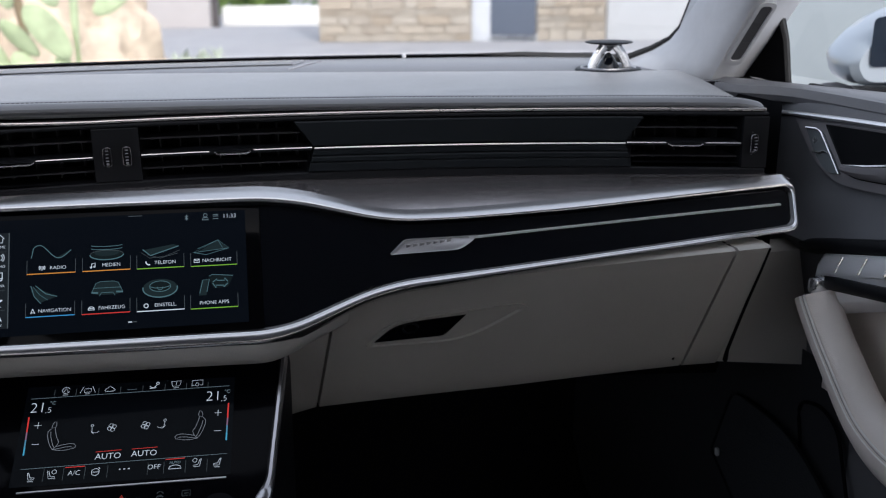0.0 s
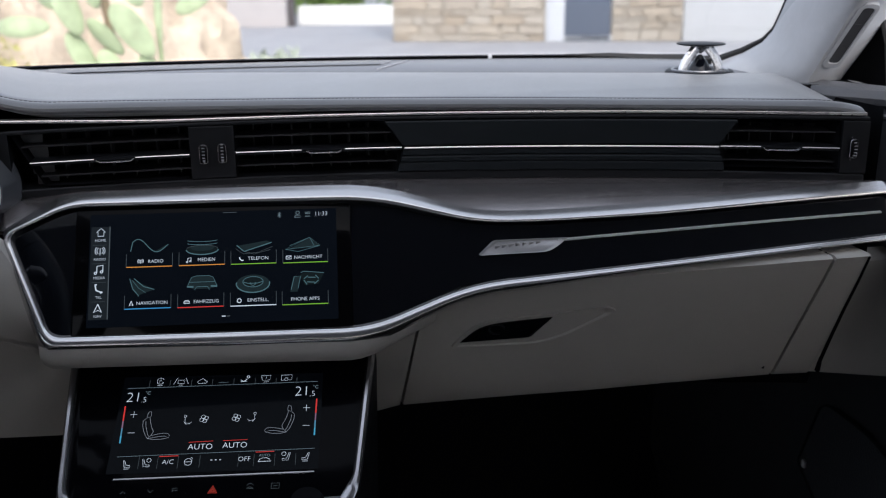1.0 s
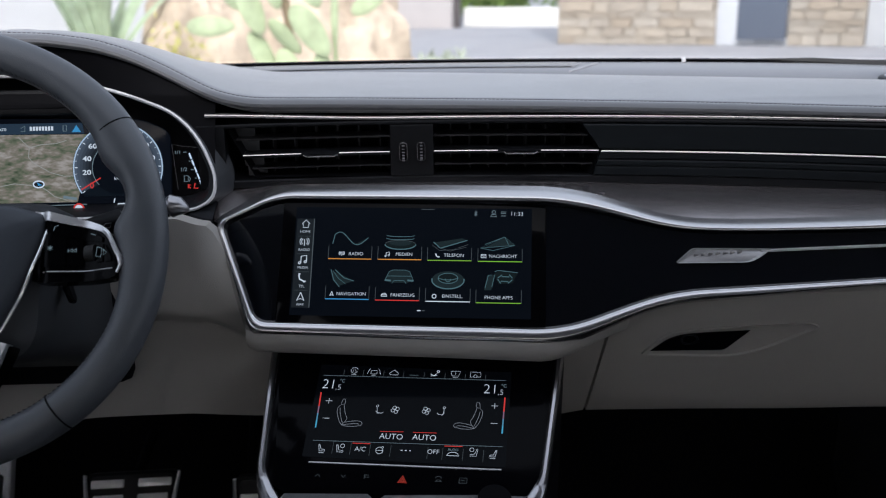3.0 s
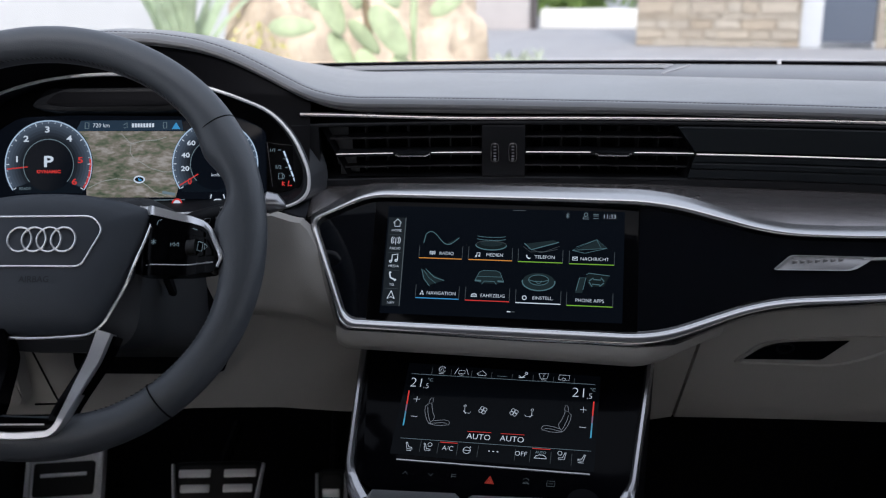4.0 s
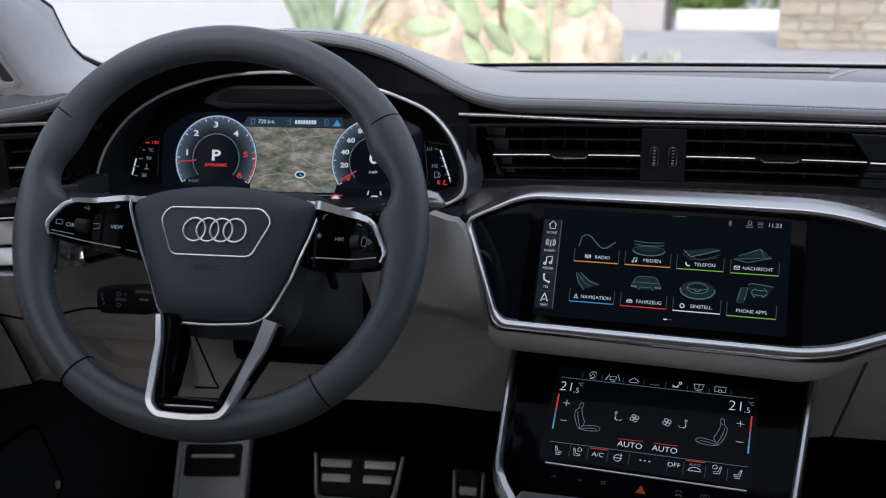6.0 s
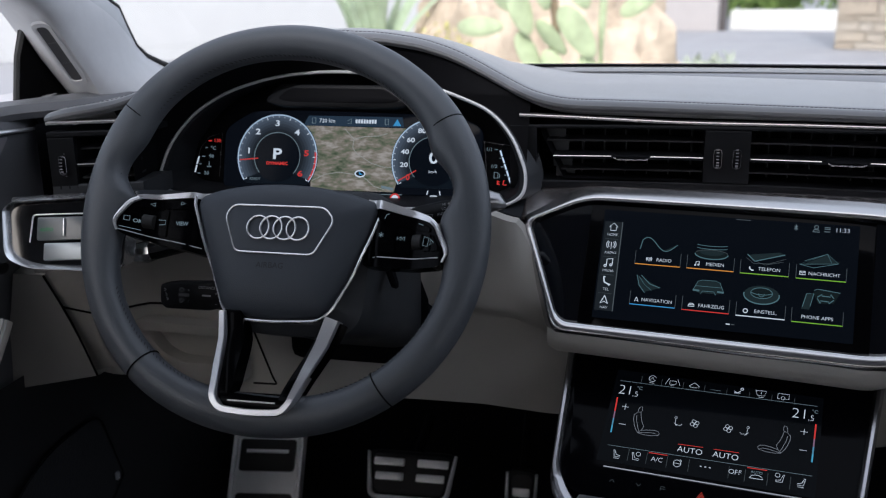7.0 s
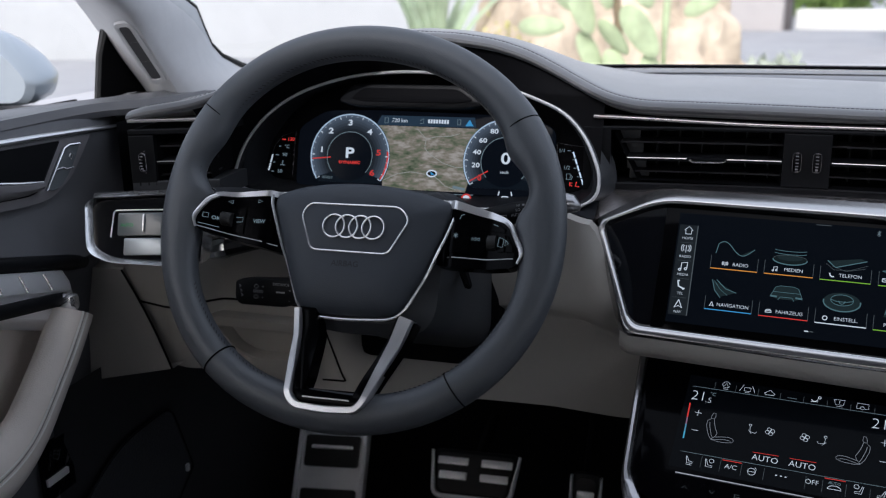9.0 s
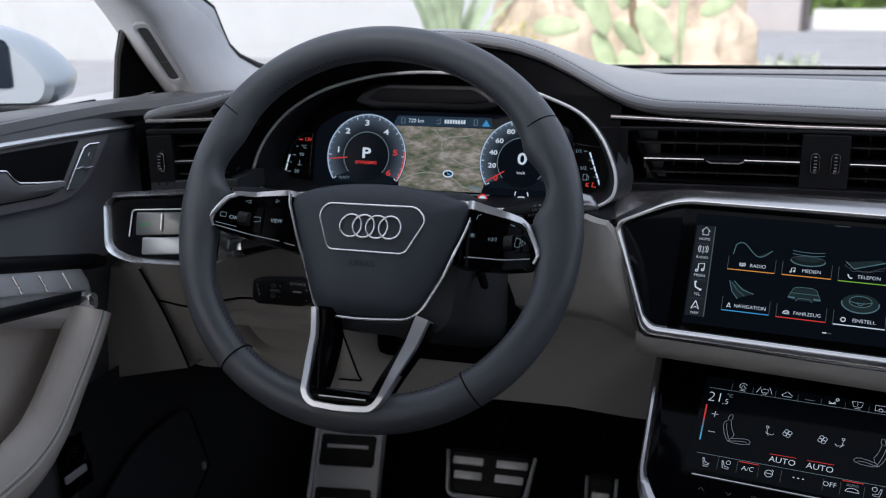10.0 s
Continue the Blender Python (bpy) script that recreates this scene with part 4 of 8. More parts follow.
# ---- instrument cluster ----
RING = [(-0.596, 1.066), (-0.588, 1.100), (-0.563, 1.135), (-0.524, 1.160), (-0.465, 1.178), (-0.400, 1.1835), (-0.336, 1.180), (-0.274, 1.164), (-0.225, 1.145), (-0.200, 1.119), (-0.185, 1.085), (-0.186, 1.064), (-0.203, 1.053), (-0.30, 1.046), (-0.48, 1.046), (-0.582, 1.054)]
clu = thing("instrument_cluster", "digital instrument cluster with two dials and a map", "instrument cluster", pose(-0.39, 1.35, 1.08))


def ring_pts(scale_to=0.0, dy=0.0, n=4, plane=(1.30, 0.35, 1.07)):
    P = rounded([(p[0], p[1], 0) for p in RING], 0.03, n)
    c = Vector((-0.39, 1.10, 0))
    out = []
    for p in P:
        q = p + (c - p) * scale_to
        out.append((q.x, plane[0] + plane[1] * (q.y - plane[2]) + dy, q.y))
    return out


part("chrome_ring", tube(ring_pts(), 0.0018, 8, closed=True, up=(0, -1, 0.3)), M_CLUSTER, clu, "thin satin chrome edge")
CL = (1.345, 0.30, 1.08)
part("surround", loft([ring_pts(-0.07, 0.03), ring_pts(-0.012, 0.003), ring_pts(0.0, 0.0016)], closed_v=True), M_COLUMN, clu, "dark grey surround of the instruments")
part("binnacle", loft([ring_pts(0.0, 0.0015), ring_pts(0.03, 0.004), ring_pts(0.06, 0.03), ring_pts(0.07, 0.01, plane=CL)], closed_v=True), M_DASH, clu, "dark plastic binnacle")
C3 = basis((-0.385, 1.3495, 1.095), (1, 0, 0), (0, 0.3, 1))
inner = ring_pts(0.065, 0.008, plane=CL)
b = bmesh.new()
b.faces.new([b.verts.new(p) for p in inner])
bmesh.ops.recalc_face_normals(b, faces=b.faces)
part("face", b, M_BLACK, clu)
# visor piece above the display
vis = rounded([(-0.100, 0.050, 0), (-0.082, 0.070, 0), (0.050, 0.070, 0), (0.075, 0.050, 0), (0.05, 0.045, 0), (-0.075, 0.045, 0)], 0.008)
b = prism([(p.x, p.y) for p in vis], -0.004, 0.020, 0.002)
bmesh.ops.transform(b, matrix=C3, verts=b.verts)
part("visor", b, M_DARK, clu, "dark plastic visor piece")
b = prism([(-0.0125 + (p.x + 0.0125) * 0.82, 0.0585 + (p.y - 0.0585) * 0.62) for p in vis], 0.018, 0.0212, 0.001)
bmesh.ops.transform(b, matrix=C3, verts=b.verts)
part("visor_lens", b, M_BLACK, clu, "glossy black lens")
cl_glass = part("display", prism(rounded([(p[0] * MM, p[1] * MM, 0) for p in ((-152, -46), (146, -46), (146, 28), (118, 41), (-60, 44), (-120, 42), (-152, 22))], 0.01), -0.004, 0.002, 0.001), W_BG3, clu, "lit digital display", at_world=False)
cl_glass.matrix_basis = chain(clu).inverted() @ C3


def cu(name, bm, m, label=""):
    ob = part(name, bm, m, clu, label, flat=True, at_world=False)
    ob.matrix_basis = chain(clu).inverted() @ C3
    return ob


def cl(name, curves, w, m, z=0.0034):
    bm = bmesh.new()
    for c in curves:
        line2([(x * MM, y * MM) for x, y in c], w * MM, z, bm=bm)
    return cu(name, bm, m)


W_RIM = glow("dial_rim", (0.55, 0.70, 0.86), 0.8)
W_BANDS = [glow("dial_band", (0.42, 0.55, 0.72), k) for k in (0.03, 0.05, 0.075, 0.105, 0.14, 0.185)]
W_CORE = mat("dial_core", (0.002, 0.002, 0.003), 0.2, spec=0.05, emit=(0.02, 0.035, 0.06), strength=0.05)


def dial(cx, cy, r):
    """A lit dial: bands that brighten towards the rim, ticks, and a dark core."""
    cu("dial_disc", prism([(p[0] * MM, p[1] * MM) for p in arc(cx, cy, r, -40, 220, 48)], 0.002, 0.0028), W_DIAL, "blue-grey lit dial face")
    cu("dial_core", prism([(p[0] * MM, p[1] * MM) for p in arc(cx, cy, r * 0.60, 0, 360, 40)], 0.0028, 0.0031), W_CORE)
    w = r * 0.40 / len(W_BANDS)
    for k, m in enumerate(W_BANDS):
        cl("dial_band", [arc(cx, cy, r * 0.60 + w * (k + 0.5), -40 + 1.5 * k, 220 - 1.5 * k, 60)], w * 1.02, m, 0.0030)
    cl("dial_rim", [arc(cx, cy, r, -35, 215, 60)], 1.3, W_RIM)
    cl("dial_inner_rim", [arc(cx, cy, r * 0.58, -42, 222, 48)], 0.8, W_DIM)
    bm = bmesh.new()
    for k in range(29):
        a = 215 - k * 250 / 28
        q, w = (r * 0.91, 0.9) if k % 4 == 0 else (r * 0.94, 0.5)
        line2([((cx + q * math.cos(radians(a))) * MM, (cy + q * math.sin(radians(a))) * MM), ((cx + r * 0.975 * math.cos(radians(a))) * MM, (cy + r * 0.975 * math.sin(radians(a))) * MM)], w * MM, 0.0034, bm=bm)
    cu("dial_ticks", bm, W_WHITE)


dial(-87.3, -9.0, 47.0)
dial(92.5, -9.0, 45.5)
cl("red_zone", [arc(-87.3, -9, 45.8, -33, 8, 16)], 2.2, W_RED)
for x, y, s, m in ((-121.5, -3.2, "1", W_WHITE), (-111.5, 18.5, "2", W_WHITE), (-88.5, 28.3, "3", W_WHITE), (-64.6, 18.5, "4", W_WHITE), (-52.5, -4.5, "5", W_RED), (-59, -27.5, "6", W_RED)):
    cu("dial_number", letters(s, 0.0088, x * MM, y * MM, 0.0036, bold=0.0002, wide=1.4), m)
for x, y, s in ((60.5, -13.9, "20"), (61, 0.3, "40"), (67, 13.2, "60"), (79, 23.5, "80"), (107, 23.5, "100"), (118, 13, "120"), (124, 0, "140")):
    cu("dial_number", letters(s, 0.0070, x * MM, y * MM, 0.0036, bold=0.00015, wide=1.3), W_WHITE)
cu("dial_number", letters("0", 0.0085, 0.0655, -0.0275, 0.0036, bold=0.0002), W_RED)
cl("needle", [(( -132.5, -13.5), (-110, -11.2))], 1.2, W_RED)
cl("needle", [((54.5, -31.5), (74.5, -19.5))], 1.2, W_RED)
cu("gear_text", letters("P", 0.0165, -0.0874, -0.0062, 0.0036, bold=0.0004, wide=1.3), W_WHITE)
cu("mode_text", letters("DYNAMIC", 0.0044, -0.0868, -0.0165, 0.0036, bold=0.0002, wide=1.3), W_RED)
cu("ready_text", letters("READY", 0.0042, -0.1125, -0.0345, 0.0036), W_DIM)
cu("speed_text", letters("0", 0.0175, 0.0935, -0.0060, 0.0036, bold=0.0003, wide=1.25), W_WHITE)
cu("speed_text", letters("km/h", 0.0046, 0.0930, -0.0205, 0.0036), W_WHITE)
MAP = bpy.data.materials.new("map_picture")
MAP.use_nodes = True
nt = MAP.node_tree
bs = nt.nodes["Principled BSDF"]
co = nt.nodes.new("ShaderNodeTexCoord")
n1, n2 = nt.nodes.new("ShaderNodeTexNoise"), nt.nodes.new("ShaderNodeTexNoise")
mp = nt.nodes.new("ShaderNodeMapping")
mp.inputs["Scale"].default_value = (1, 2.8, 1)
nt.links.new(co.outputs["Object"], mp.inputs[0])
for n, s in ((n1, 38), (n2, 150)):
    n.inputs["Scale"].default_value, n.inputs["Detail"].default_value = s, 8
    nt.links.new(mp.outputs[0], n.inputs[0])
rp = nt.nodes.new("ShaderNodeValToRGB")
for k, (p, c) in enumerate(((0.33, (0.05, 0.075, 0.04)), (0.43, (0.14, 0.155, 0.10)), (0.52, (0.24, 0.21, 0.165)), (0.63, (0.40, 0.365, 0.32)))):
    el = rp.color_ramp.elements[k] if k < 2 else rp.color_ramp.elements.new(p)
    el.position, el.color = p, (*c, 1)
mx = nt.nodes.new("ShaderNodeMix")
mx.data_type = "FLOAT"
mx.inputs[0].default_value = 0.35
nt.links.new(n1.outputs[0], mx.inputs[2])
nt.links.new(n2.outputs[0], mx.inputs[3])
nt.links.new(mx.outputs[0], rp.inputs[0])
nt.links.new(rp.outputs[0], bs.inputs["Emission Color"])
bs.inputs["Emission Strength"].default_value = 0.42
bs.inputs["Base Color"].default_value = (0.01, 0.01, 0.01, 1)
bs.inputs["Roughness"].default_value = 0.3
bs.inputs["Specular IOR Level"].default_value = 0.04
mo = [(-49, 27)] + arc(-87.3, -9, 48.2, 48, -32, 12) + [(-46, -44), (50, -44)] + arc(92.5, -9, 47, 212, 132, 12) + [(50, 27)]
cu("map", prism([(p[0] * MM, p[1] * MM) for p in mo[1:-1]], 0.002, 0.0026), MAP, "aerial map with roads")
cl("map_road", [[(-9, 24), (-4, 19), (2, 13), (1, 3), (6, -3), (13, -7), (23, -13), (37, -17), (46, -17)], [(2, 13), (14, 16), (30, 17), (40, 20)], [(6, -25), (14, -28), (20, -32), (27, -38), (40, -42)], [(-44, -34), (-30, -27), (-14, -24), (4, -26)]], 0.7, glow("map_road", (0.55, 0.55, 0.5), 0.6), 0.0030)
cl("map_marker", [arc(11, -25, 5.5, 0, 360, 20, 3.4)], 1.3, glow("marker", (0.75, 0.85, 0.95), 0.9), 0.0032)
cu("map_marker_core", prism([(p[0] * MM, p[1] * MM) for p in arc(11, -25, 4.8, 0, 360, 20, 2.8)], 0.0028, 0.0031), M_DARK)
cu("map_arrow", prism([(p[0] * MM, p[1] * MM) for p in ((9.5, -23), (14.5, -26), (10.5, -26.5))], 0.0030, 0.0034), W_BLUE)
cu("map_header", prism([(p[0] * MM, p[1] * MM) for p in ((-58, 27), (58, 27), (56, 38), (-52, 38))], 0.002, 0.0030), mat("map_header", (0.004, 0.005, 0.006), 0.2, spec=0.05, emit=(0.10, 0.18, 0.28), strength=0.10))
cu("header_text", letters("720 km", 0.0062, -0.0300, 0.0325, 0.0036), W_WHITE)
bm = bmesh.new()
for k in range(8):
    line2([((3 + 3.1 * k) * MM, 0.0325), ((5.2 + 3.1 * k) * MM, 0.0325)], 0.0042, 0.0036, bm=bm)
cu("station_bars", bm, W_WHITE)
cl("header_symbols", [[(-47.5, 29.5), (-47.5, 35.5), (-43.5, 35.5), (-43.5, 29.5), (-47.5, 29.5)], [(-6, 30), (-2, 30), (-2, 35.5), (-6, 33)], [(37, 29.5), (37, 35.5), (40.5, 35.5), (40.5, 29.5), (37, 29.5)]], 0.7, W_DIM, 0.0036)
cu("header_arrow", prism([(p[0] * MM, p[1] * MM) for p in ((50.5, 35.5), (46, 28.5), (55, 28.5))], 0.003, 0.0036), W_BLUE)
cl("map_brand_bar", [[(36, -38.5), (50, -41)]], 3.0, W_DIM, 0.0034)
cl("bottom_line", [[(-50, -48.5), (60, -46.5)]], 0.8, W_DIM, 0.0036)
cl("limit_sign", [arc(54, -51.5, 5, 0, 360, 20)], 1.8, W_RED, 0.010)
cu("limit_face", prism([(p[0] * MM, p[1] * MM) for p in arc(54, -51.5, 4.3, 0, 360, 16)], 0.008, 0.0098), W_WHITE)
cl("assist_symbol", [[(86, -52), (87, -48.5)], [(87.8, -45.5), (88.8, -41)], [(105, -52), (103.8, -48.5)], [(102.8, -45.5), (101.6, -41)], [(90, -53), (90.5, -49.5), (92.5, -46.5), (98.5, -46.5), (100.5, -49.5), (101, -53), (98.5, -53), (98, -51), (93, -51), (92.5, -53), (90, -53)]], 1.2, W_WHITE, 0.0036)
# narrow gauges at both sides, each in a field with a faint edge
cl("gauge_edge", [[(-190, -34), (-180.5, -1), (-171, 11.5), (-155, 16.5), (-156, -34)]], 0.5, M_DASH2, 0.0036)
cl("temperature_scale", [[(-186.2, -29.5), (-184.4, -21)], [(-184.2, -20), (-182.2, -11)]], 1.6, W_WHITE, 0.004)
cl("temperature_ticks", [[(-183.5, -30.3), (-179.5, -30.3)], [(-181.5, -19.7), (-178.8, -19.7)], [(-178.5, -11), (-174.5, -11)], [(-175, -1), (-172.3, -1)]], 0.8, W_DIM, 0.004)
cl("temperature_ticks", [[(-171.5, 7), (-167, 7)]], 1.3, W_RED, 0.004)
for x, y, s, m in ((-172, -30, "50", W_DIM), (-167, -10.6, "90", W_DIM), (-160.5, 7.3, "130", W_RED), (-165, -1.4, "°C", W_DIM)):
    cu("gauge_text", letters(s, 0.0053, x * MM, y * MM, 0.004, bold=0.00005, wide=1.15), m)
cl("temperature_symbol", [[(-169.2, -17), (-169.2, -22)], [(-172, -22.5), (-166.4, -22.5)]], 0.8, W_DIM, 0.004)
cl("gauge_edge", [[(154, -33), (148, 14), (158, 12), (178, 10)]], 0.5, M_DASH2, 0.0036)
cl("fuel_scale", [[(165.9 + 13.2 * k, 4.4 - 35.3 * k), (165.9 + 13.2 * (k + 0.17), 4.4 - 35.3 * (k + 0.17))] for k in (0.0, 0.2, 0.4, 0.6, 0.8)], 1.6, glow("fuel_white", (0.7, 0.85, 1.0), 0.9), 0.004)
for x, y, s in ((155, 5.2, "1/1"), (161, -12.6, "1/2")):
    cu("gauge_text", letters(s, 0.0052, (x - 1.0) * MM, y * MM, 0.004, bold=0.00005, wide=1.1), W_DIM)
cl("fuel_ticks", [[(159.8, 5.5), (163.2, 5.5)], [(165.5, -3.9), (167.3, -3.9)], [(167.4, -12.8), (170.6, -12.8)], [(171.6, -21.6), (173.4, -21.6)]], 0.8, W_DIM, 0.004)
cl("fuel_symbol", [[(160.5, -25), (160.5, -19), (164.5, -19), (164.5, -25), (160.5, -25)], [(165.2, -20), (166.8, -22), (165.6, -25)]], 0.7, W_DIM, 0.004)
cl("fuel_warning", [[(164.5, -32), (164.5, -28), (167, -28.5), (164.5, -30), (167, -32)], [(171.5, -27), (170.5, -32), (174.5, -32)]], 1.2, W_RED, 0.004)

# ---- steering wheel ----
TI = radians(28)
WH = basis((-0.3775, 1.1185, 1.071), (1, 0, 0), (0, math.sin(TI), math.cos(TI)))
sw = thing("steering_wheel", "dark grey leather three-spoke steering wheel with satin metal trim", "steering wheel", WH)
R0, T0 = 0.1736, 0.0162
RX, RY = -0.0020, 0.0004         # the rim sits a little off the cover


def sp(name, bm, m, parent=None, label=""):
    ob = part(name, bm, m, parent or sw, label, at_world=False)
    if parent and parent is not sw:
        ob.matrix_parent_inverse = Matrix.Identity(4)
    return ob


def rim_r(a):
    """The lower part of the rim is a little flattened; the grips at ten and two are thicker."""
    return R0 + 0.0022 * math.cos(2 * a) - 0.0035 * math.sin(2 * a) + 0.0009 * math.cos(3 * a) - 0.0002 * math.sin(3 * a) - 0.0012 * math.cos(4 * a)


def thumb(d):
    """Inward swell of the rim: thumb rests under the upper seams, a neck, then the flare into the side spokes."""
    r_side = [(-26, 0), (-18, 1.5), (-10, 5), (-4, 9), (0, 11), (3.5, 13), (6.5, 6.5), (9.5, -1), (14, -3.5), (19, -1.5), (24, 4.5), (28, 5.5), (33, 1.5), (40, 0)]
    l_side = [(-26, 0), (-18, 1.5), (-10, 5), (-4, 9), (4, 10), (6.5, 17), (9.5, 13), (11.5, 2), (15, -3.5), (20, -2), (26, 4), (30, 3.5), (35, 1), (40, 0)]
    er, el = (d + 180) % 360 - 180, 180 - d
    q = sum(interp(er + k, r_side) + interp(el + k, l_side) for k in (-2, 0, 2)) / 3
    return q * MM + 0.004 * math.exp(-((d - 270) / 18) ** 2)


rows = []
NA = 288
for i in range(NA):
    a = 2 * math.pi * i / NA
    d = math.degrees(a) % 360
    g = max(math.exp(-((d - 28) / 16) ** 2), math.exp(-((d - 152) / 16) ** 2))
    tw, th = T0 + 0.0008 * g, T0 - 0.001 + 0.001 * g
    inb = thumb(d)
    rr = rim_r(a)
    row = []
    for k in range(20):
        b = 2 * math.pi * k / 20
        rad = rr + tw * math.cos(b) - (inb * (-math.cos(b)) if math.cos(b) < 0 else 0)
        z = th * math.sin(b)
        row.append((RX + rad * math.cos(a), RY + rad * math.sin(a), z))
    rows.append(row)
rim = sp("rim", loft(rows, closed_u=True, closed_v=True), M_WHEEL, None, "leather-wrapped rim with seams")
M_THREADW = mat("dark_thread", (0.03, 0.03, 0.033), 0.8)
# cross seams
for d in (33, 147, 231, 309):
    a = radians(d)
    rr = rim_r(a)
    loop = [(RX + (rr + (T0 + 0.0004) * math.cos(b)) * math.cos(a), RY + (rr + (T0 + 0.0004) * math.cos(b)) * math.sin(a), (T0 - 0.0002) * math.sin(b)) for b in lin(-math.pi, math.pi, 25)[:-1]]
    sp("cross_seam", tube(loop, 0.0007, 5, closed=True, up=(-math.sin(a), math.cos(a), 0)), M_BLACK, rim)
bm = bmesh.new()
for i in range(230):
    d = 360 * i / 230
    if 248 < d < 292:
        continue
    a, a2 = radians(d), radians(d + 0.85)
    if -24 < (d + 180) % 360 - 180 < 11 or -24 < 180 - d < 13:
        continue
    q, q2 = rim_r(a) - T0 * 0.955 - thumb(d) * 0.955, rim_r(a2) - T0 * 0.955 - thumb(d + 0.85) * 0.955
    tube([(RX + q * math.cos(a), RY + q * math.sin(a), 0.0052), (RX + (q2 + 0.0012) * math.cos(a2), RY + (q2 + 0.0012) * math.sin(a2), 0.0066)], 0.0005, 4, bm=bm)
tagged(sp("stitching", bm, M_THREADW, rim), kind="stuff")


def plate(pts, z0, z1, r=0.01, bev=0.0012, n=5):
    return prism([(p.x, p.y) for p in rounded([(a * MM, b * MM, 0) for a, b in pts], r, n)], z0, z1, bev)


HUB = [(-81, 25), (-60, 33), (-30, 38), (0, 39.5), (30, 38), (62, 33), (88, 25), (91, 18), (82, -10), (66, -46), (52, -72), (42, -80), (0, -83), (-34, -82), (-46, -76), (-58, -50), (-74, -10), (-84, 16)]
HUB = [(x - 3.0, y) for x, y in HUB]


def dome(pts, z_edge, z_top, rings=5, shrink=0.93, r=0.012):
    P = [Vector((a * MM, b * MM, 0)) for a, b in pts]
    P = rounded(P, r, 4)
    c = sum(P, Vector()) / len(P)
    rows = []
    for k in range(rings + 1):
        f = k / rings
        s = 1 - 0.06 * f - 0.5 * f * f
        z = z_edge + (z_top - z_edge) * math.sin(f * math.pi / 2)
        rows.append([(c.x + (p.x - c.x) * s, c.y + (p.y - c.y) * s, z) for p in P])
    bm = loft([[(p[0], p[1], z_edge - 0.035) for p in rows[0]]] + rows, closed_v=True)
    bm.verts.ensure_lookup_table()
    n = len(P)
    bm.faces.new(bm.verts[len(bm.verts) - n:])
    bmesh.ops.recalc_face_normals(bm, faces=bm.faces)
    return bm


hub = sp("airbag_cover", dome(HUB, -0.013, 0.0), M_HUB, None, "dark leather airbag cover")
# satin line round the lower part of the cover
hl = rounded([((a + 1) * MM, (b + 1.5) * MM, -0.0125) for a, b in [(-87.8, 22), (-87.5, 14), (-77, -12), (-60.5, -52), (-49, -79), (-36, -86.5), (-3, -87.5), (40, -84.5), (52, -75), (66, -47), (82.5, -10), (90, 15), (90, 19)]], 0.012, 4, closed=False)
hl = [p.lerp(q, k / 4) for p, q in zip(hl[:-1], hl[1:]) for k in range(4)] + [hl[-1]]
hl = [Vector((p.x, p.y, p.z + 0.0055 * smooth((p.y + 0.045) / 0.03))) for p in hl]
sp("satin_edge", tube(hl, 0.0015, 8), M_RING, hub)
M_EMBOSS = mat("embossed_leather", (0.026, 0.030, 0.037), 0.6, spec=0.3)
em = [(-45.5, 15.5), (41, 16), (51, 5), (34.5, -27), (-38.5, -26.8), (-51.5, 5.2)]


emo = rounded([(a * MM, b * MM, 0.0003) for a, b in em], 0.006, 5)
sp("emblem_plate", prism([(p.x, p.y) for p in emo], -0.008, 0.0004, 0.001), M_HUB, hub, "slightly raised dark badge field")
sp("emblem_edge", tube([(p.x, p.y, 0.0004) for p in emo], 0.0010, 8, closed=True), M_RING, hub, "satin metal outline")
for k in range(4):
    cx = (-18.9 + 12.5 * k) * MM
    sp("emblem_ring", tube([(cx + 0.0103 * math.cos(a), -0.0043 + 0.0103 * math.sin(a), 0.0012 + 0.0004 * (k % 2)) for a in lin(0, 2 * math.pi, 33)[:-1]], 0.0010, 8, closed=True), M_RING, hub, "chrome ring of the badge")
sp("embossed_text", letters("AIRBAG", 0.0074, -0.004, -0.0380, 0.0004), M_EMBOSS, hub)
for x in (-70, 66):
    sp("horn_symbol", line2([(x * MM, 0.011), ((x + 4) * MM, 0.0125), ((x + 4) * MM, 0.0085), (x * MM, 0.0105), ((x - 4) * MM, 0.0105)], 0.0007, -0.0050), M_BLACK, hub)

# side spokes with switch panels, their tips lying over the rim
def over_rim(bm):
    for v in bm.verts:
        v.co.z += 0.016 * smooth((abs(v.co.x) - 0.118) / 0.036) - 0.008 * smooth((0.0905 - abs(v.co.x)) / 0.009)
    return bm


def spoke_patch(x0, x1, top, bot, z, skirt=0.0, n=24):
    """A skin between two edges of a spoke, following its rise over the rim."""
    rows = []
    for x in lin(x0, x1, n):
        a, b = interp(x, bot), interp(x, top)
        rows.append([(x * MM, a * MM, z - skirt)] + [(x * MM, (a + (b - a) * k / 5) * MM, z) for k in range(6)] + [(x * MM, b * MM, z - skirt)])
    first = [(p[0], p[1], z - skirt) for p in rows[0]]
    last = [(p[0], p[1], z - skirt) for p in rows[-1]]
    return over_rim(loft([first] + rows + [last]))


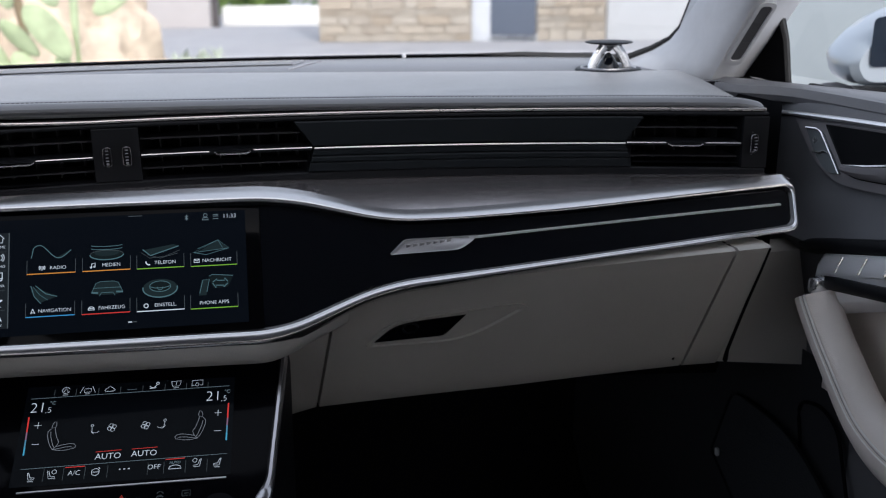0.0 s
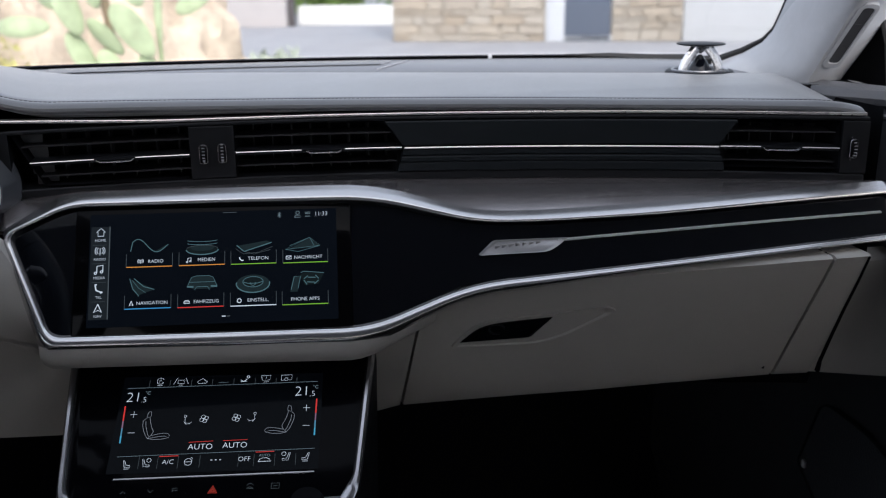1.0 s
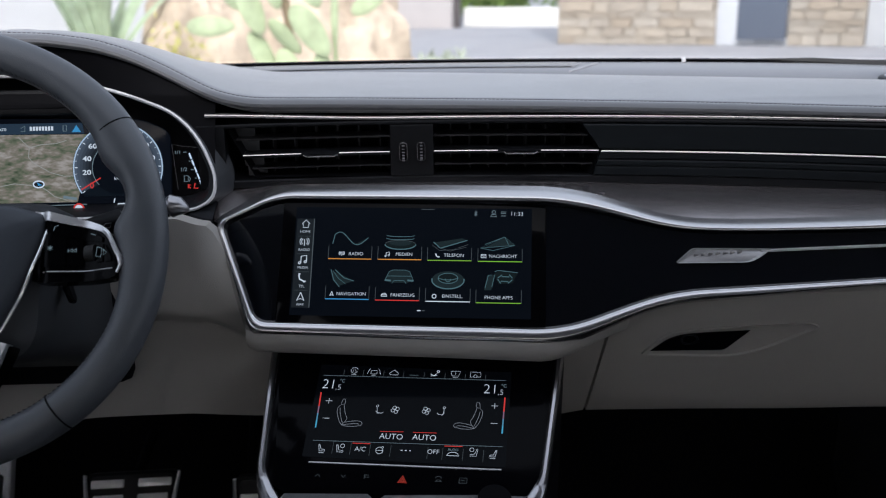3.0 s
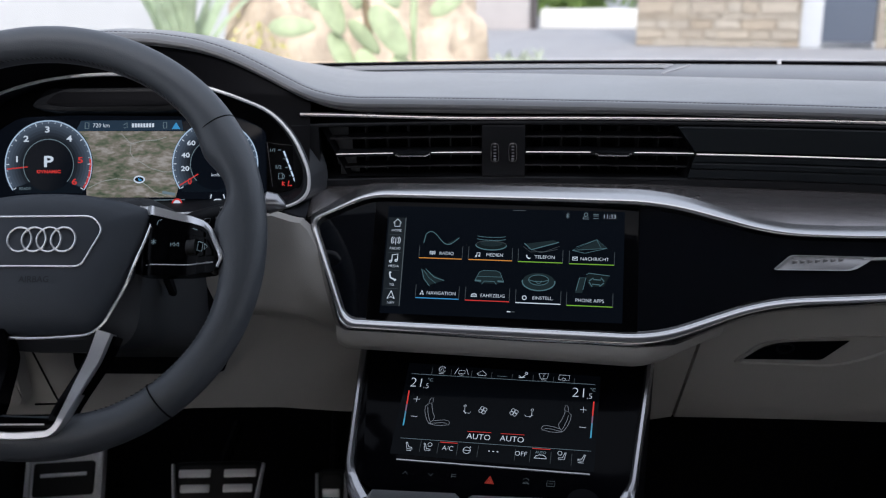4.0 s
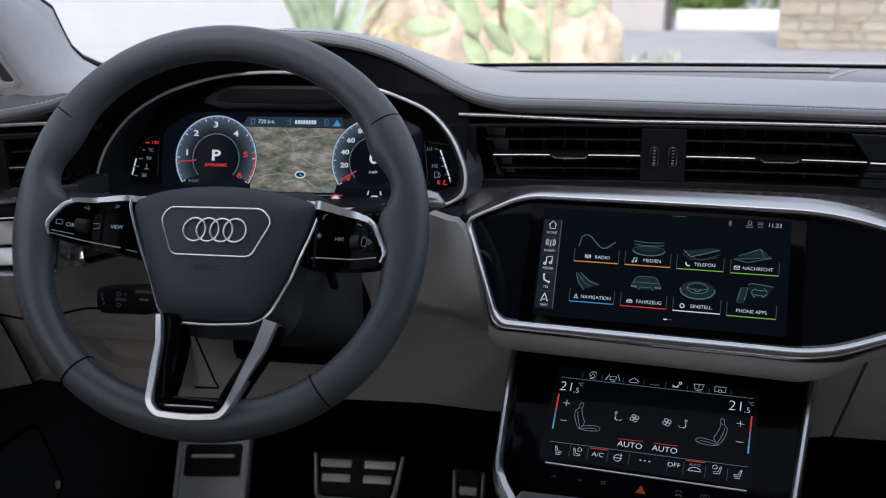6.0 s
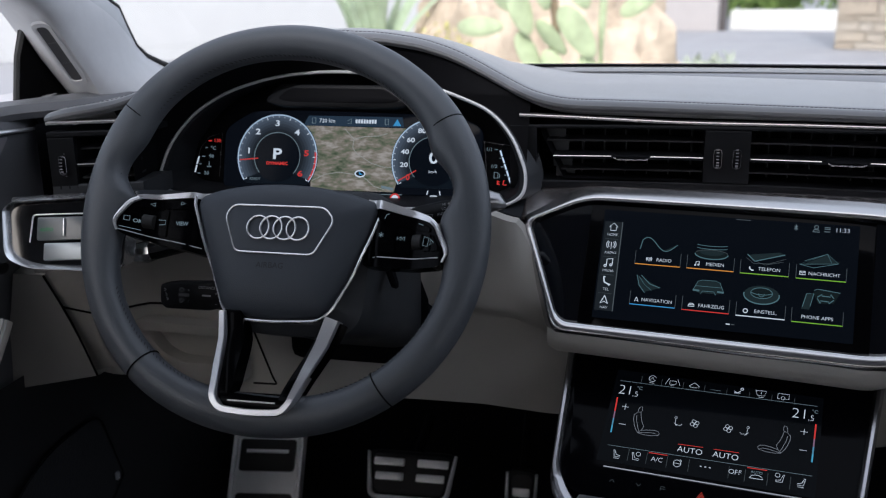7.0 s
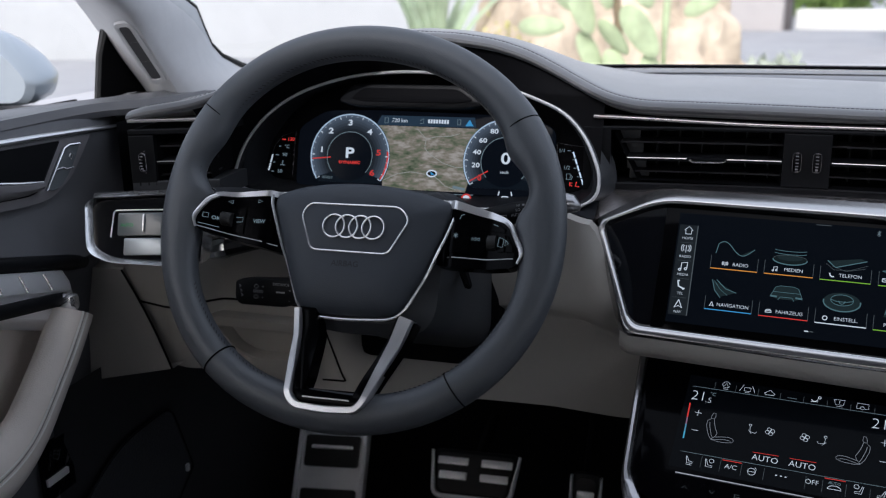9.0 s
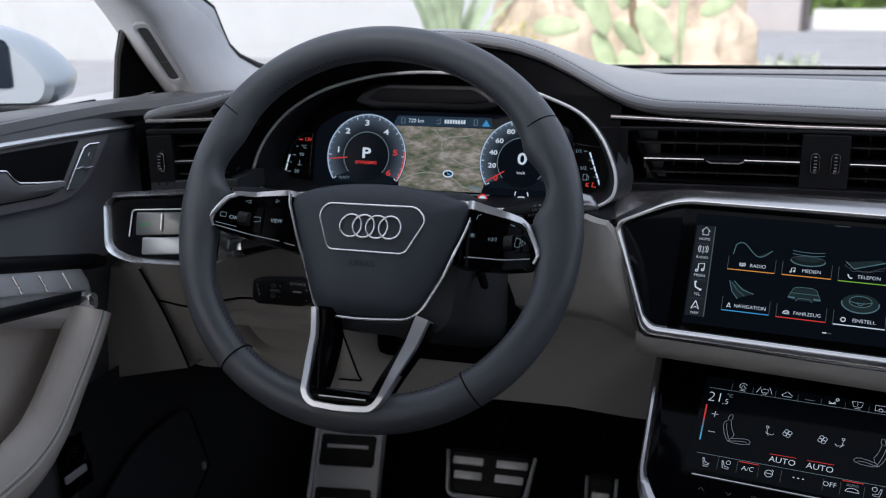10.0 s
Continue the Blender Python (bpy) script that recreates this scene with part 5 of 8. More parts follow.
for s in (-1, 1):
    if s < 0:
        top = [(-155, -7), (-154, -3), (-144, 14.5), (-139, 18.5), (-134, 20.3), (-86, 26), (-72, 27)]
        bot = [(-155, -9), (-152, -14), (-146, -18), (-78, -29), (-72, -29)]
        ends, ledge = (-155, -72), [(-151, -13.5), (-78, -23.5)]
        switches = [(-140, -82, [(-140, 11.5), (-134, 14), (-82, 19.5)], [(-140, 8.5), (-82, 10.5)]), (-149.5, -133, [(-149.5, -5), (-142, 7), (-133, 7.5)], [(-149.5, -11.5), (-133, -14)]), (-121, -110, [(-121, 8), (-110, 8.5)], [(-121, -15), (-110, -16.5)]), (-109, -82, [(-109, 8.5), (-82, 9.6)], [(-109, -16.8), (-82, -20.5)])]
    else:
        top = [(76, 27), (88, 25.5), (124, 15.6), (137, 10), (143, 4.5), (155, -17), (156, -20)]
        bot = [(76, -30), (90, -33), (147, -33), (152, -30), (156, -23)]
        ends, ledge = (76, 156), [(86, -24), (148, -25)]
        switches = [(88, 138, [(88, 19.5), (122, 10), (134, 5), (138, 1)], [(88, 8.5), (138, -3)]), (86, 106, [(86, 8), (106, 3.6)], [(86, -20.5), (106, -21)]), (107, 120, [(107, 3.4), (120, 0.5)], [(107, -21), (120, -21)]), (132, 139, [(132, -2.2), (139, -4)], [(132, -19), (139, -19)]), (140, 147.5, [(140, -4), (147.5, -16)], [(140, -19.5), (147.5, -19.5)])]
    body = sp("spoke", spoke_patch(*ends, top, bot, -0.0062, 0.018), M_SPOKE, None, "glossy black switch spoke")
    if s < 0:
        band = [(-140, 4.0), (-120, 4.6), (-72, 5.6)]
        sp("spoke_trim", spoke_patch(-139, -72, [(a, b + 1.2) for a, b in top], [(x, interp(x, top) + 1.2 - interp(x, band)) for x in lin(-139, -72, 24)], -0.0042, 0.006), M_SILVER, body, "satin metal edge")
        path = [(-137, 17.6), (-143.5, 13.5), (-154, -3.5), (-154.5, -8), (-151.5, -14.5)]
    else:
        band = [(76, 8.0), (110, 6.6), (143, 4.6)]
        sp("spoke_trim", spoke_patch(76, 141, [(a, b + 1.2) for a, b in top], [(x, interp(x, top) + 1.2 - interp(x, band)) for x in lin(76, 141, 24)], -0.0042, 0.006), M_SILVER, body, "satin metal edge")
        path = [(138.5, 7.4), (143.5, 3.0), (154.5, -18), (155, -22), (152, -29)]
    path = rounded([Vector((a * MM, b * MM, -0.0056)) for a, b in path], 0.005, 4, closed=False)
    path = [p.lerp(q, k / 3) for p, q in zip(path[:-1], path[1:]) for k in range(3)] + [path[-1]]
    nn = len(path)
    sp("spoke_trim", over_rim(tube(path, [0.0022 - 0.0010 * smooth((k / nn - 0.6) / 0.4) for k in range(nn)], 8)), M_SILVER, body, "satin metal edge")
    for x0, x1, tp, bt in switches:
        sp("switch", spoke_patch(x0 + 0.5, x1 - 0.5, [(a, b - 0.4) for a, b in tp], [(a, b + 0.4) for a, b in bt], -0.0046, 0.0012, 8), M_SPOKE, body)
    rx, ry = (-127, -3.5) if s < 0 else (126, -10)
    sp("roller", over_rim(tube([(rx * MM - 0.0042, ry * MM, -0.0055), (rx * MM + 0.0042, ry * MM, -0.0055)], 0.0065, 14, up=(0, 0, 1))), M_RUBBER, body, "knurled roller")
    sp("ledge_line", over_rim(tube([(a * MM, b * MM, -0.0058) for a, b in [(ledge[0][0] + (ledge[1][0] - ledge[0][0]) * f, ledge[0][1] + (ledge[1][1] - ledge[0][1]) * f) for f in lin(0, 1, 12)]], 0.0005, 5)), M_SHELF, body)
sp("switch_text", letters("VIEW", 0.0050, -0.0955, -0.0035, -0.0040, bold=0.0001), W_DIM)
sp("switch_text", over_rim(letters("OK", 0.0048, -0.1355, -0.0045, -0.0038, bold=0.0001)), W_DIM)
for pts in ([(-124, 11.5), (-128, 13), (-124, 14.5), (-124, 11.5)], [(-99, 14), (-95, 15.5), (-99, 17), (-99, 14)], [(-146, -5), (-141.5, -5), (-141.5, -1), (-146, -1), (-146, -5)], [(-119, -1), (-112, -1), (-112, -5), (-118, -5.5)], [(-149, -11), (-132, -12.5)],
            [(95, 9.5), (96, 13), (99, 14)], [(91, -6.2), (95, -3.8)], [(91, -3.8), (95, -6.2)], [(93, -7.3), (93, -2.7)], [(111.2, -5.9), (108.6, -7.4), (111.2, -8.9), (111.2, -5.9)], [(114.4, -5.9), (111.8, -7.4), (114.4, -8.9), (114.4, -5.9)], [(107.8, -5.9), (107.8, -8.9)], [(133, -6), (138, -8), (137, -15), (132, -13.5), (133, -6)], [(126, 6), (131, 4)], [(139.5, -9), (143, -12), (139.5, -14), (139.5, -9)]):
    sp("switch_symbol", over_rim(line2([(x * MM, y * MM) for x, y in pts], 0.0005, -0.0038)), W_DIM)


def ribbon(path, widths, drop):
    """A flat band with bevelled edges along a path that lies near local x, y."""
    rows = []
    for i, p in enumerate(path):
        a, b = path[min(i + 1, len(path) - 1)], path[max(i - 1, 0)]
        t = (a - b).normalized()
        s_ = Vector((t.y, -t.x, 0)).normalized() * widths[i] / 2
        k = 1 - 0.0016 / widths[i]
        n_ = Vector((0, 0, 1))
        rows.append([p - s_ - n_ * drop, p - s_ - n_ * 0.0012, p - s_ * k, p + s_ * k, p + s_ - n_ * 0.0012, p + s_ - n_ * drop])
    return loft(rows)


# lower double spoke with an opening, its foot lying over the rim
def rise(y):
    return 0.005 + 0.0215 * smooth((-0.095 - y) / 0.060)


bm = bmesh.new()
for leg in ([(-44, -78), (-40, -84), (-28, -156), (-19, -158), (-17, -140), (-21, -100), (-28, -78)], [(48, -80), (66, -84), (39, -157), (24, -157), (31, -135), (43, -100)], [(-29, -150), (-22, -163), (32, -162), (39, -152)]):
    b = plate(leg, -0.030, -0.010, 0.002, 0.002)
    bmesh.ops.subdivide_edges(b, edges=[e for e in b.edges if e.calc_length() > 0.012], cuts=6, use_grid_fill=True)
    bmesh.ops.triangulate(b, faces=[f for f in b.faces if len(f.verts) > 4])
    join(bm, b)
for v in bm.verts:
    v.co.z += rise(v.co.y)
low_spoke = sp("lower_spoke", bm, M_SPOKE, None, "glossy black lower spoke with an opening")
yp = rounded([(a * MM, b * MM, -0.0085) for a, b in [(-43.5, -80), (-31.5, -157), (-24, -164.5), (2, -166), (30, -164), (37, -156), (58.5, -81)]], 0.008, 5, closed=False)
yp = [p.lerp(q, k / 3) for p, q in zip(yp[:-1], yp[1:]) for k in range(3)] + [yp[-1]]
yp = [Vector((p.x, p.y, p.z + rise(p.y))) for p in yp]
wdt = [0.0060 + (0.0075 * smooth((p.y + 0.160) / 0.080) if p.x > 0.030 else 0.0) for p in yp]
sp("spoke_trim", ribbon([p + Vector((0, 0, 0.003)) for p in yp], wdt, 0.012), M_SILVER, low_spoke, "satin metal trim")
sp("inner_line", tube([(-0.0185, -0.157, -0.0098 + rise(-0.157)), (0.024, -0.1565, -0.0098 + rise(-0.157))], 0.0007, 6), M_SHELF, low_spoke)
# hub cone behind the cover and the column
def shroud(l, r, top, bot, z):
    return [(q.x, q.y, z) for q in rounded([(l, top, 0), (r, top, 0), (r, bot, 0), (l, bot, 0)], [0.02, 0.02, 0.034, 0.036], 8)]


b = loft([shroud(-0.046, 0.060, 0.03, -0.086, -0.020), shroud(-0.052, 0.076, 0.04, -0.095, -0.030), shroud(-0.050, 0.084, 0.045, -0.094, -0.050), shroud(-0.048, 0.089, 0.045, -0.090, -0.080), shroud(-0.046, 0.091, 0.045, -0.086, -0.12), shroud(-0.045, 0.089, 0.045, -0.083, -0.20)], closed_v=True, caps=True)
bmesh.ops.transform(b, matrix=WH, verts=b.verts)
col = part("steering_column", b, M_COLUMN)
part("release_lever", tube([WH @ Vector(p) for p in ((0.088, -0.020, -0.058), (0.092, -0.030, -0.052), (0.098, -0.041, -0.047), (0.100, -0.043, -0.046))], [0.0045, 0.0045, 0.004, 0.002], 8), M_BLACK, col, "small black adjusting lever")
tagged(col, "dark plastic steering column shroud behind the wheel", "steering column")
# stalks
SK = basis((-0.500, 1.168, 0.980), (1, 0, 0), (0, 0.25, 1))
so = rounded([(a * MM, b * MM, 0) for a, b in [(-31, 9.5), (-31, -8), (-26, -14.5), (26, -14), (40, -6), (70, 0), (70, 22), (30, 15), (-22, 12.5)]], [0.003, 0.004, 0.004, 0.008, 0.006, 0.002, 0.002, 0.004, 0.003], 4)
b = prism([(p.x, p.y) for p in so], -0.024, 0.0, 0.003)
bmesh.ops.transform(b, matrix=SK, verts=b.verts)
st = tagged(part("cruise_stalk", b, M_DARK), "black cruise control stalk with small grey lettering", "stalk")
bm = bmesh.new()
for txt, size, x, y in (("SPEED", 0.0042, -0.0045, 0.0000), ("DISTANCE", 0.0038, 0.0200, 0.0085), ("+", 0.0045, 0.0005, 0.0050), ("-", 0.0050, 0.0005, -0.0052), ("+", 0.0045, 0.0300, 0.0030), ("-", 0.0050, 0.0300, -0.0068)):
    join(bm, letters(txt, size, x, y, 0.0003))
for y in (0.0052, -0.0052):
    line2([(-0.0095, y), (-0.0068, y + 0.0022), (-0.0041, y), (-0.0068, y - 0.0022)], 0.0006, 0.0003, True, bm)
for x, y in ((-0.0250, 0.0045), (-0.0235, -0.0002), (-0.0222, -0.0045)):
    line2([(x - 0.0012, y + 0.0014), (x + 0.0012, y), (x - 0.0006, y - 0.0014)], 0.0006, 0.0003, False, bm)
line2([(0.0150, 0.0008), (0.0245, 0.0008)], 0.0016, 0.0003, False, bm)
bmesh.ops.transform(bm, matrix=SK, verts=bm.verts)
part("stalk_text", bm, M_PRINT, st)
b = tube([(-0.292, 1.204, 1.055), (-0.270, 1.200, 1.062), (-0.248, 1.198, 1.068), (-0.225, 1.197, 1.0735), (-0.204, 1.196, 1.078)], [0.008, 0.012, 0.0125, 0.011, 0.008], 14, ry=[0.008, 0.010, 0.010, 0.009, 0.007])
wst = tagged(part("wiper_stalk", b, M_DARK), "dark wiper stalk with a grey metal tip", "stalk")
part("tip", tube([(-0.207, 1.196, 1.0785), (-0.203, 1.196, 1.0800), (-0.196, 1.196, 1.0795), (-0.190, 1.196, 1.0765), (-0.188, 1.196, 1.0755)], [0.008, 0.0105, 0.0085, 0.0042, 0.0015], 14), M_STRIP, wst, "satin grey tip")
WK = basis((-0.245, 1.1865, 1.0735), (1, 0, 0.2), (0, 0.25, 1))
bm = bmesh.new()
for txt, y in (("HI", 0.0040), ("LO", 0.0000), ("AUTO", -0.0042)):
    join(bm, letters(txt, 0.0034, 0.0035, y, 0.0008, align="RIGHT"))
    line2([(0.0055, y), (0.0078, y)], 0.0014, 0.0008, False, bm)
line2([(-0.0190, -0.0060), (-0.0150, -0.0030), (-0.0100, -0.0035), (-0.0120, -0.0075)], 0.0006, 0.0008, True, bm)
bmesh.ops.transform(bm, matrix=WK, verts=bm.verts)
part("stalk_text", bm, M_PRINT, wst)
b = tube([(-0.45, 1.205, 1.035), (-0.52, 1.20, 1.022), (-0.550, 1.195, 1.016)], [0.011, 0.010, 0.012], 10, ry=[0.008, 0.008, 0.010])
tst = tagged(part("turn_stalk", b, M_DARK), "dark turn signal stalk with a chrome tip", "stalk")
part("tip", tube([(-0.545, 1.1955, 1.0165), (-0.556, 1.194, 1.0145), (-0.568, 1.192, 1.0125), (-0.573, 1.191, 1.0115)], [0.0095, 0.0115, 0.010, 0.004], 10), M_CHROME, tst)

# ---- lower dashboard, driver's side ----
def lower_y(x, z):
    f = smooth((x + 0.30) / 0.16)
    return 1.262 + 0.02 * (1.0 - z) / 0.15 - 0.10 * max(0, abs(x + 0.36) - 0.22) - 0.004 * f - 0.046 * smooth((-0.600 - x) / 0.045)


knee = thing("knee_panel", "beige soft panel below the steering column", "trim panel", pose(-0.4, 1.26, 0.84))
rows = []
BOT = [(-0.70, 0.866), (-0.645, 0.862), (-0.605, 0.838), (-0.574, 0.822), (-0.333, 0.827), (-0.2266, 0.830), (-0.16, 0.8265), (-0.125, 0.8265)]
TOP = [(-0.70, 1.010), (-0.60, 1.018), (-0.30, 1.050), (-0.215, 1.054), (-0.186, 1.044), (-0.150, 0.958), (-0.125, 0.945)]
for x in lin(-0.70, -0.125, 110):
    zb, zt = interp(x, BOT), interp(x, TOP)
    col_ = []
    for k in range(41):
        z = zb + (zt - zb) * k / 40
        y = lower_y(x, z) if x < -0.2 else lower_y(x, z) + (s1(-0.15, z, -0.004) - lower_y(x, z)) * smooth((x + 0.2) / 0.05) * smooth((z - 0.93) / 0.05)
        fold = interp(x, [(-0.235, 0.9485), (-0.191, 0.9446), (-0.157, 0.931), (-0.125, 0.926)])
        y += 0.012 * smooth((fold + 0.003 - z) / 0.012) * smooth((x + 0.40) / 0.08)
        col_.append((x, y, z))
    col_.append((x, col_[-1][1] + 0.02, zt))
    rows.append([(x, col_[0][1] + 0.12, zb - 0.01), (x, col_[0][1] + 0.012, zb - 0.004)] + col_)
part("panel", loft(rows), M_BEIGE, knee)
# seam groove across the panel, storage flap with a moulded grip, side gap
def knee_line(name, pts, r, closed=False, m=M_BLACK, off=0.0008):
    P = rounded([(a, b, 0) for a, b in pts], 0.008, 5, closed=closed)
    P = [p.lerp(q, k / 8) for p, q in zip(P[:-1], P[1:]) for k in range(8)] + [P[-1]]
    return part(name, tube([(p.x, lower_y(p.x, p.y) - off, p.y) for p in P], r, 6, closed=closed, up=(0, 1, 0)), m, knee)


knee_line("groove", [(-0.70, 0.945), (-0.633, 0.932), (-0.53, 0.930), (-0.44, 0.928)], 0.0013)


def on_knee(P, off):
    return [(p.x, lower_y(p.x, p.y) - off, p.y) for p in P]


# storage flap: a raised soft plate with a scooped grip
fo = rounded([(a, b, 0) for a, b in [(-0.624, 0.9175), (-0.492, 0.9135), (-0.492, 0.852), (-0.496, 0.8425), (-0.580, 0.8445), (-0.602, 0.862)]], [0.018, 0.004, 0.006, 0.006, 0.016, 0.02], 5)
fi = rounded([(a, b, 0) for a, b in [(-0.606, 0.9035), (-0.515, 0.900), (-0.503, 0.8975), (-0.503, 0.8670), (-0.570, 0.8665), (-0.589, 0.875)]], [0.007, 0.01, 0.006, 0.006, 0.014, 0.012], 5)
fc = Vector((-0.54, 0.884, 0))
b = loft([on_knee(fo, -0.001), on_knee(fo, 0.014), on_knee([fc + (p - fc) * 0.945 for p in fo], 0.0190), on_knee([fc + (p - fc) * 1.07 for p in fi], 0.0190), on_knee(fi, 0.0170), on_knee([fc + (p - fc) * 0.93 for p in fi], 0.0008)], closed_v=True)
b.faces.new([b.verts.new(p) for p in on_knee([fc + (p - fc) * 0.93 for p in fi], 0.0008)])
part("storage_flap", b, M_BEIGE, knee, "beige storage flap with a scooped grip")
knee_line("triangle_gap", [(-0.484, 0.908), (-0.467, 0.845), (-0.463, 0.838), (-0.492, 0.837)], 0.0012)
# solid black box proud of the panel: paints the deep shade under the column
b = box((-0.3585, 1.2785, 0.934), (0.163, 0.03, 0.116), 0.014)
tagged(part("column_recess", b, M_BLACK), "black box standing in for the shaded gap below the steering column", "trim panel", kind="structure")

# driver's outer switch panel with light switch
osp = thing("light_switch_panel", "glossy black light switch panel in a satin metal frame", "switch panel", pose(-0.6, 1.15, 1.02))


def y_out(x, z):
    return 1.150 + 0.28 * (x + 0.66) + 0.5 * (z - 1.05)


O2 = [(-0.679, 1.067), (-0.671, 1.0735), (-0.560, 1.077), (-0.556, 1.006), (-0.646, 1.0115), (-0.669, 1.022)]
I2 = [(-0.672, 1.0635), (-0.667, 1.0672), (-0.563, 1.071), (-0.560, 1.012), (-0.643, 1.0178), (-0.6635, 1.026)]


I2 = [(a[0] + (b[0] - a[0]) * 0.45, a[1] + (b[1] - a[1]) * 0.45) for a, b in zip(O2, I2)]


def ring2(P, off):
    return [(p.x, y_out(p.x, p.y) - off, p.y) for p in rounded([(a, b, 0) for a, b in P], [0.006, 0.008, 0.008, 0.012, 0.01, 0.01], 5)]


part("frame", loft([ring2(O2, -0.01), ring2(O2, 0.006), ring2([((a[0] * 2 + b[0]) / 3, (a[1] * 2 + b[1]) / 3) for a, b in zip(O2, I2)], 0.010), ring2(I2, 0.006), ring2(I2, -0.002)], closed_v=True), M_RING, osp, "satin metal frame")
b = bmesh.new()
b.faces.new([b.verts.new(p) for p in ring2(I2, 0.0)])
part("panel", b, M_PIANO, osp)
W_PLATE = mat("switch_plate", (0.30, 0.33, 0.355), 0.28, metal=0.5, rvar=0.05)
OS = basis((-0.60, y_out(-0.60, 1.042), 1.042), (1, 0.28, 0), (0, 0.5, 1))
for y0, y1, x0 in ((-0.0085, 0.0150, -0.048), (-0.0285, -0.0110, -0.0410)):
    b = prism([(p.x, p.y) for p in rounded([(x0, y0, 0), (0.034, y0, 0), (0.034, y1, 0), (x0, y1, 0)], 0.002)], 0.0, 0.003, 0.0008)
    bmesh.ops.transform(b, matrix=OS, verts=b.verts)
    part("switch_plate", b, W_PLATE if y1 < 0 else M_GLASSBLK2, osp, "grey switch plate" if y1 < 0 else "dark glass switch plate")
b = letters("AUTO", 0.0046, -0.0385, 0.002, 0.0034)
bmesh.ops.transform(b, matrix=OS, verts=b.verts)
part("auto_text", b, glow("auto_green", (0.04, 0.6, 0.15), 0.45), osp)
b = box((-0.0215, 0.004, 0.004), (0.0022, 0.018, 0.002), 0.0006)
bmesh.ops.transform(b, matrix=OS, verts=b.verts)
part("slider_mark", b, M_CHROME, osp)
rim2 = [OS @ Vector((p.x, p.y, 0.002)) for p in rounded([(-0.0545, -0.010, 0), (-0.0525, 0.0175, 0), (0.035, 0.018, 0)], 0.004, 5, closed=False)]
part("plate_rim", tube(rim2, 0.0009, 6), M_SILVER, osp)
rows = []
for x in lin(-0.676, -0.490, 32):
    z0 = 1.0745 - 0.010 * smooth((x + 0.56) / 0.06)
    y0 = y_out(x, z0) - 0.002
    g = smooth((x + 0.625) / 0.04)
    yb, drop = y_band(x) + (1.290 - y_band(x)) * g, 0.012 + 0.010 * g
    rows.append([(x, y0, z0 - 0.003), (x, y0 + 0.002, z0)] + [(x, y0 + (yb - y0) * f, z0 - drop * f * f) for f in lin(0.1, 1, 6)])
part("shelf", loft(rows), M_COLUMN, osp, "dark grey shelf below the instruments")

# ---- glove box side ----
def glove_y(x, z):
    return 1.272 - 0.1 * x - 0.12 * x * x - 0.5 * (z - 0.92)


gb = thing("glove_box", "closed beige glove box with a black pull handle", "glove box", pose(0.38, 1.25, 0.84))


def sheet(x0, x1, topz, botz, material, parent, name, nx=30, nz=8, off=0.0, left=None, right=None):
    rows = []
    for i in range(nx):
        u = i / (nx - 1)
        col_ = []
        for k in range(nz + 1):
            w = k / nz
            xa = x0[0] + (x0[1] - x0[0]) * w
            xb = x1[0] + (x1[1] - x1[0]) * w
            x = xa + (xb - xa) * u
            z = topz(x) + (botz(x) - topz(x)) * w
            col_.append((x, glove_y(x, z) - off, z))
        lx, ly, lz = col_[-1]
        fx, fy, fz = col_[0]
        rows.append([(fx, fy + 0.05, fz + 0.002), (fx, fy + 0.004, fz + 0.002)] + col_ + [(lx, ly + 0.004, lz - 0.004), (lx, ly + 0.10, lz - 0.006)])
    first = [(p[0] - 0.0003, p[1] + (0.012 if 0 < j < len(rows[0]) - 1 else 0), p[2]) for j, p in enumerate(rows[0])]
    last = [(p[0] + 0.0003, p[1] + (0.012 if 0 < j < len(rows[0]) - 1 else 0), p[2]) for j, p in enumerate(rows[-1])]
    return part(name, loft([first] + rows + [last]), material, parent)


def top_z(x):
    return interp(x, [(0.13, 0.940), (0.157, 0.946), (0.221, 0.969), (0.248, 0.976), (0.325, 0.984), (0.419, 0.993), (0.528, 1.004), (0.66, 1.018)])


def bot_z(x):
    return interp(x, [(0.14, 0.806), (0.19, 0.823), (0.396, 0.840), (0.578, 0.862), (0.66, 0.868)])


sheet((0.2075, 0.1945), (0.583, 0.576), top_z, bot_z, M_BEIGE, gb, "door")
tr = thing("lower_trim", "beige soft trim panels beside the glove box", "trim panel", pose(0.17, 1.27, 0.81))
sheet((0.140, 0.152), (0.2045, 0.1915), top_z, bot_z, M_BEIGE, tr, "panel", nx=10)
tr2 = thing("lower_trim", "beige soft trim strip beside the glove box", "trim panel", pose(0.6, 1.2, 0.86))
sheet((0.586, 0.579), (0.6155, 0.6140), top_z, bot_z, M_BEIGE, tr2, "panel", nx=10)
part("shadow_gap", tube([(x, glove_y(x, z) - 0.0006, z) for x, z in ((0.6145, 1.0125), (0.6155, 0.985), (0.6160, 0.95), (0.6175, 0.91), (0.6190, 0.880), (0.6215, 0.866))], [0.0012, 0.0014, 0.0016, 0.0018, 0.0022, 0.0030], 6), M_BLACK, tr2)
part("gap_backing", loft([[(x, glove_y(x, 0.95) + 0.03, 1.0), (x, glove_y(x, 0.83) + 0.03, 0.83)] for x in lin(0.14, 0.64, 20)]), M_BLACK, tr2)
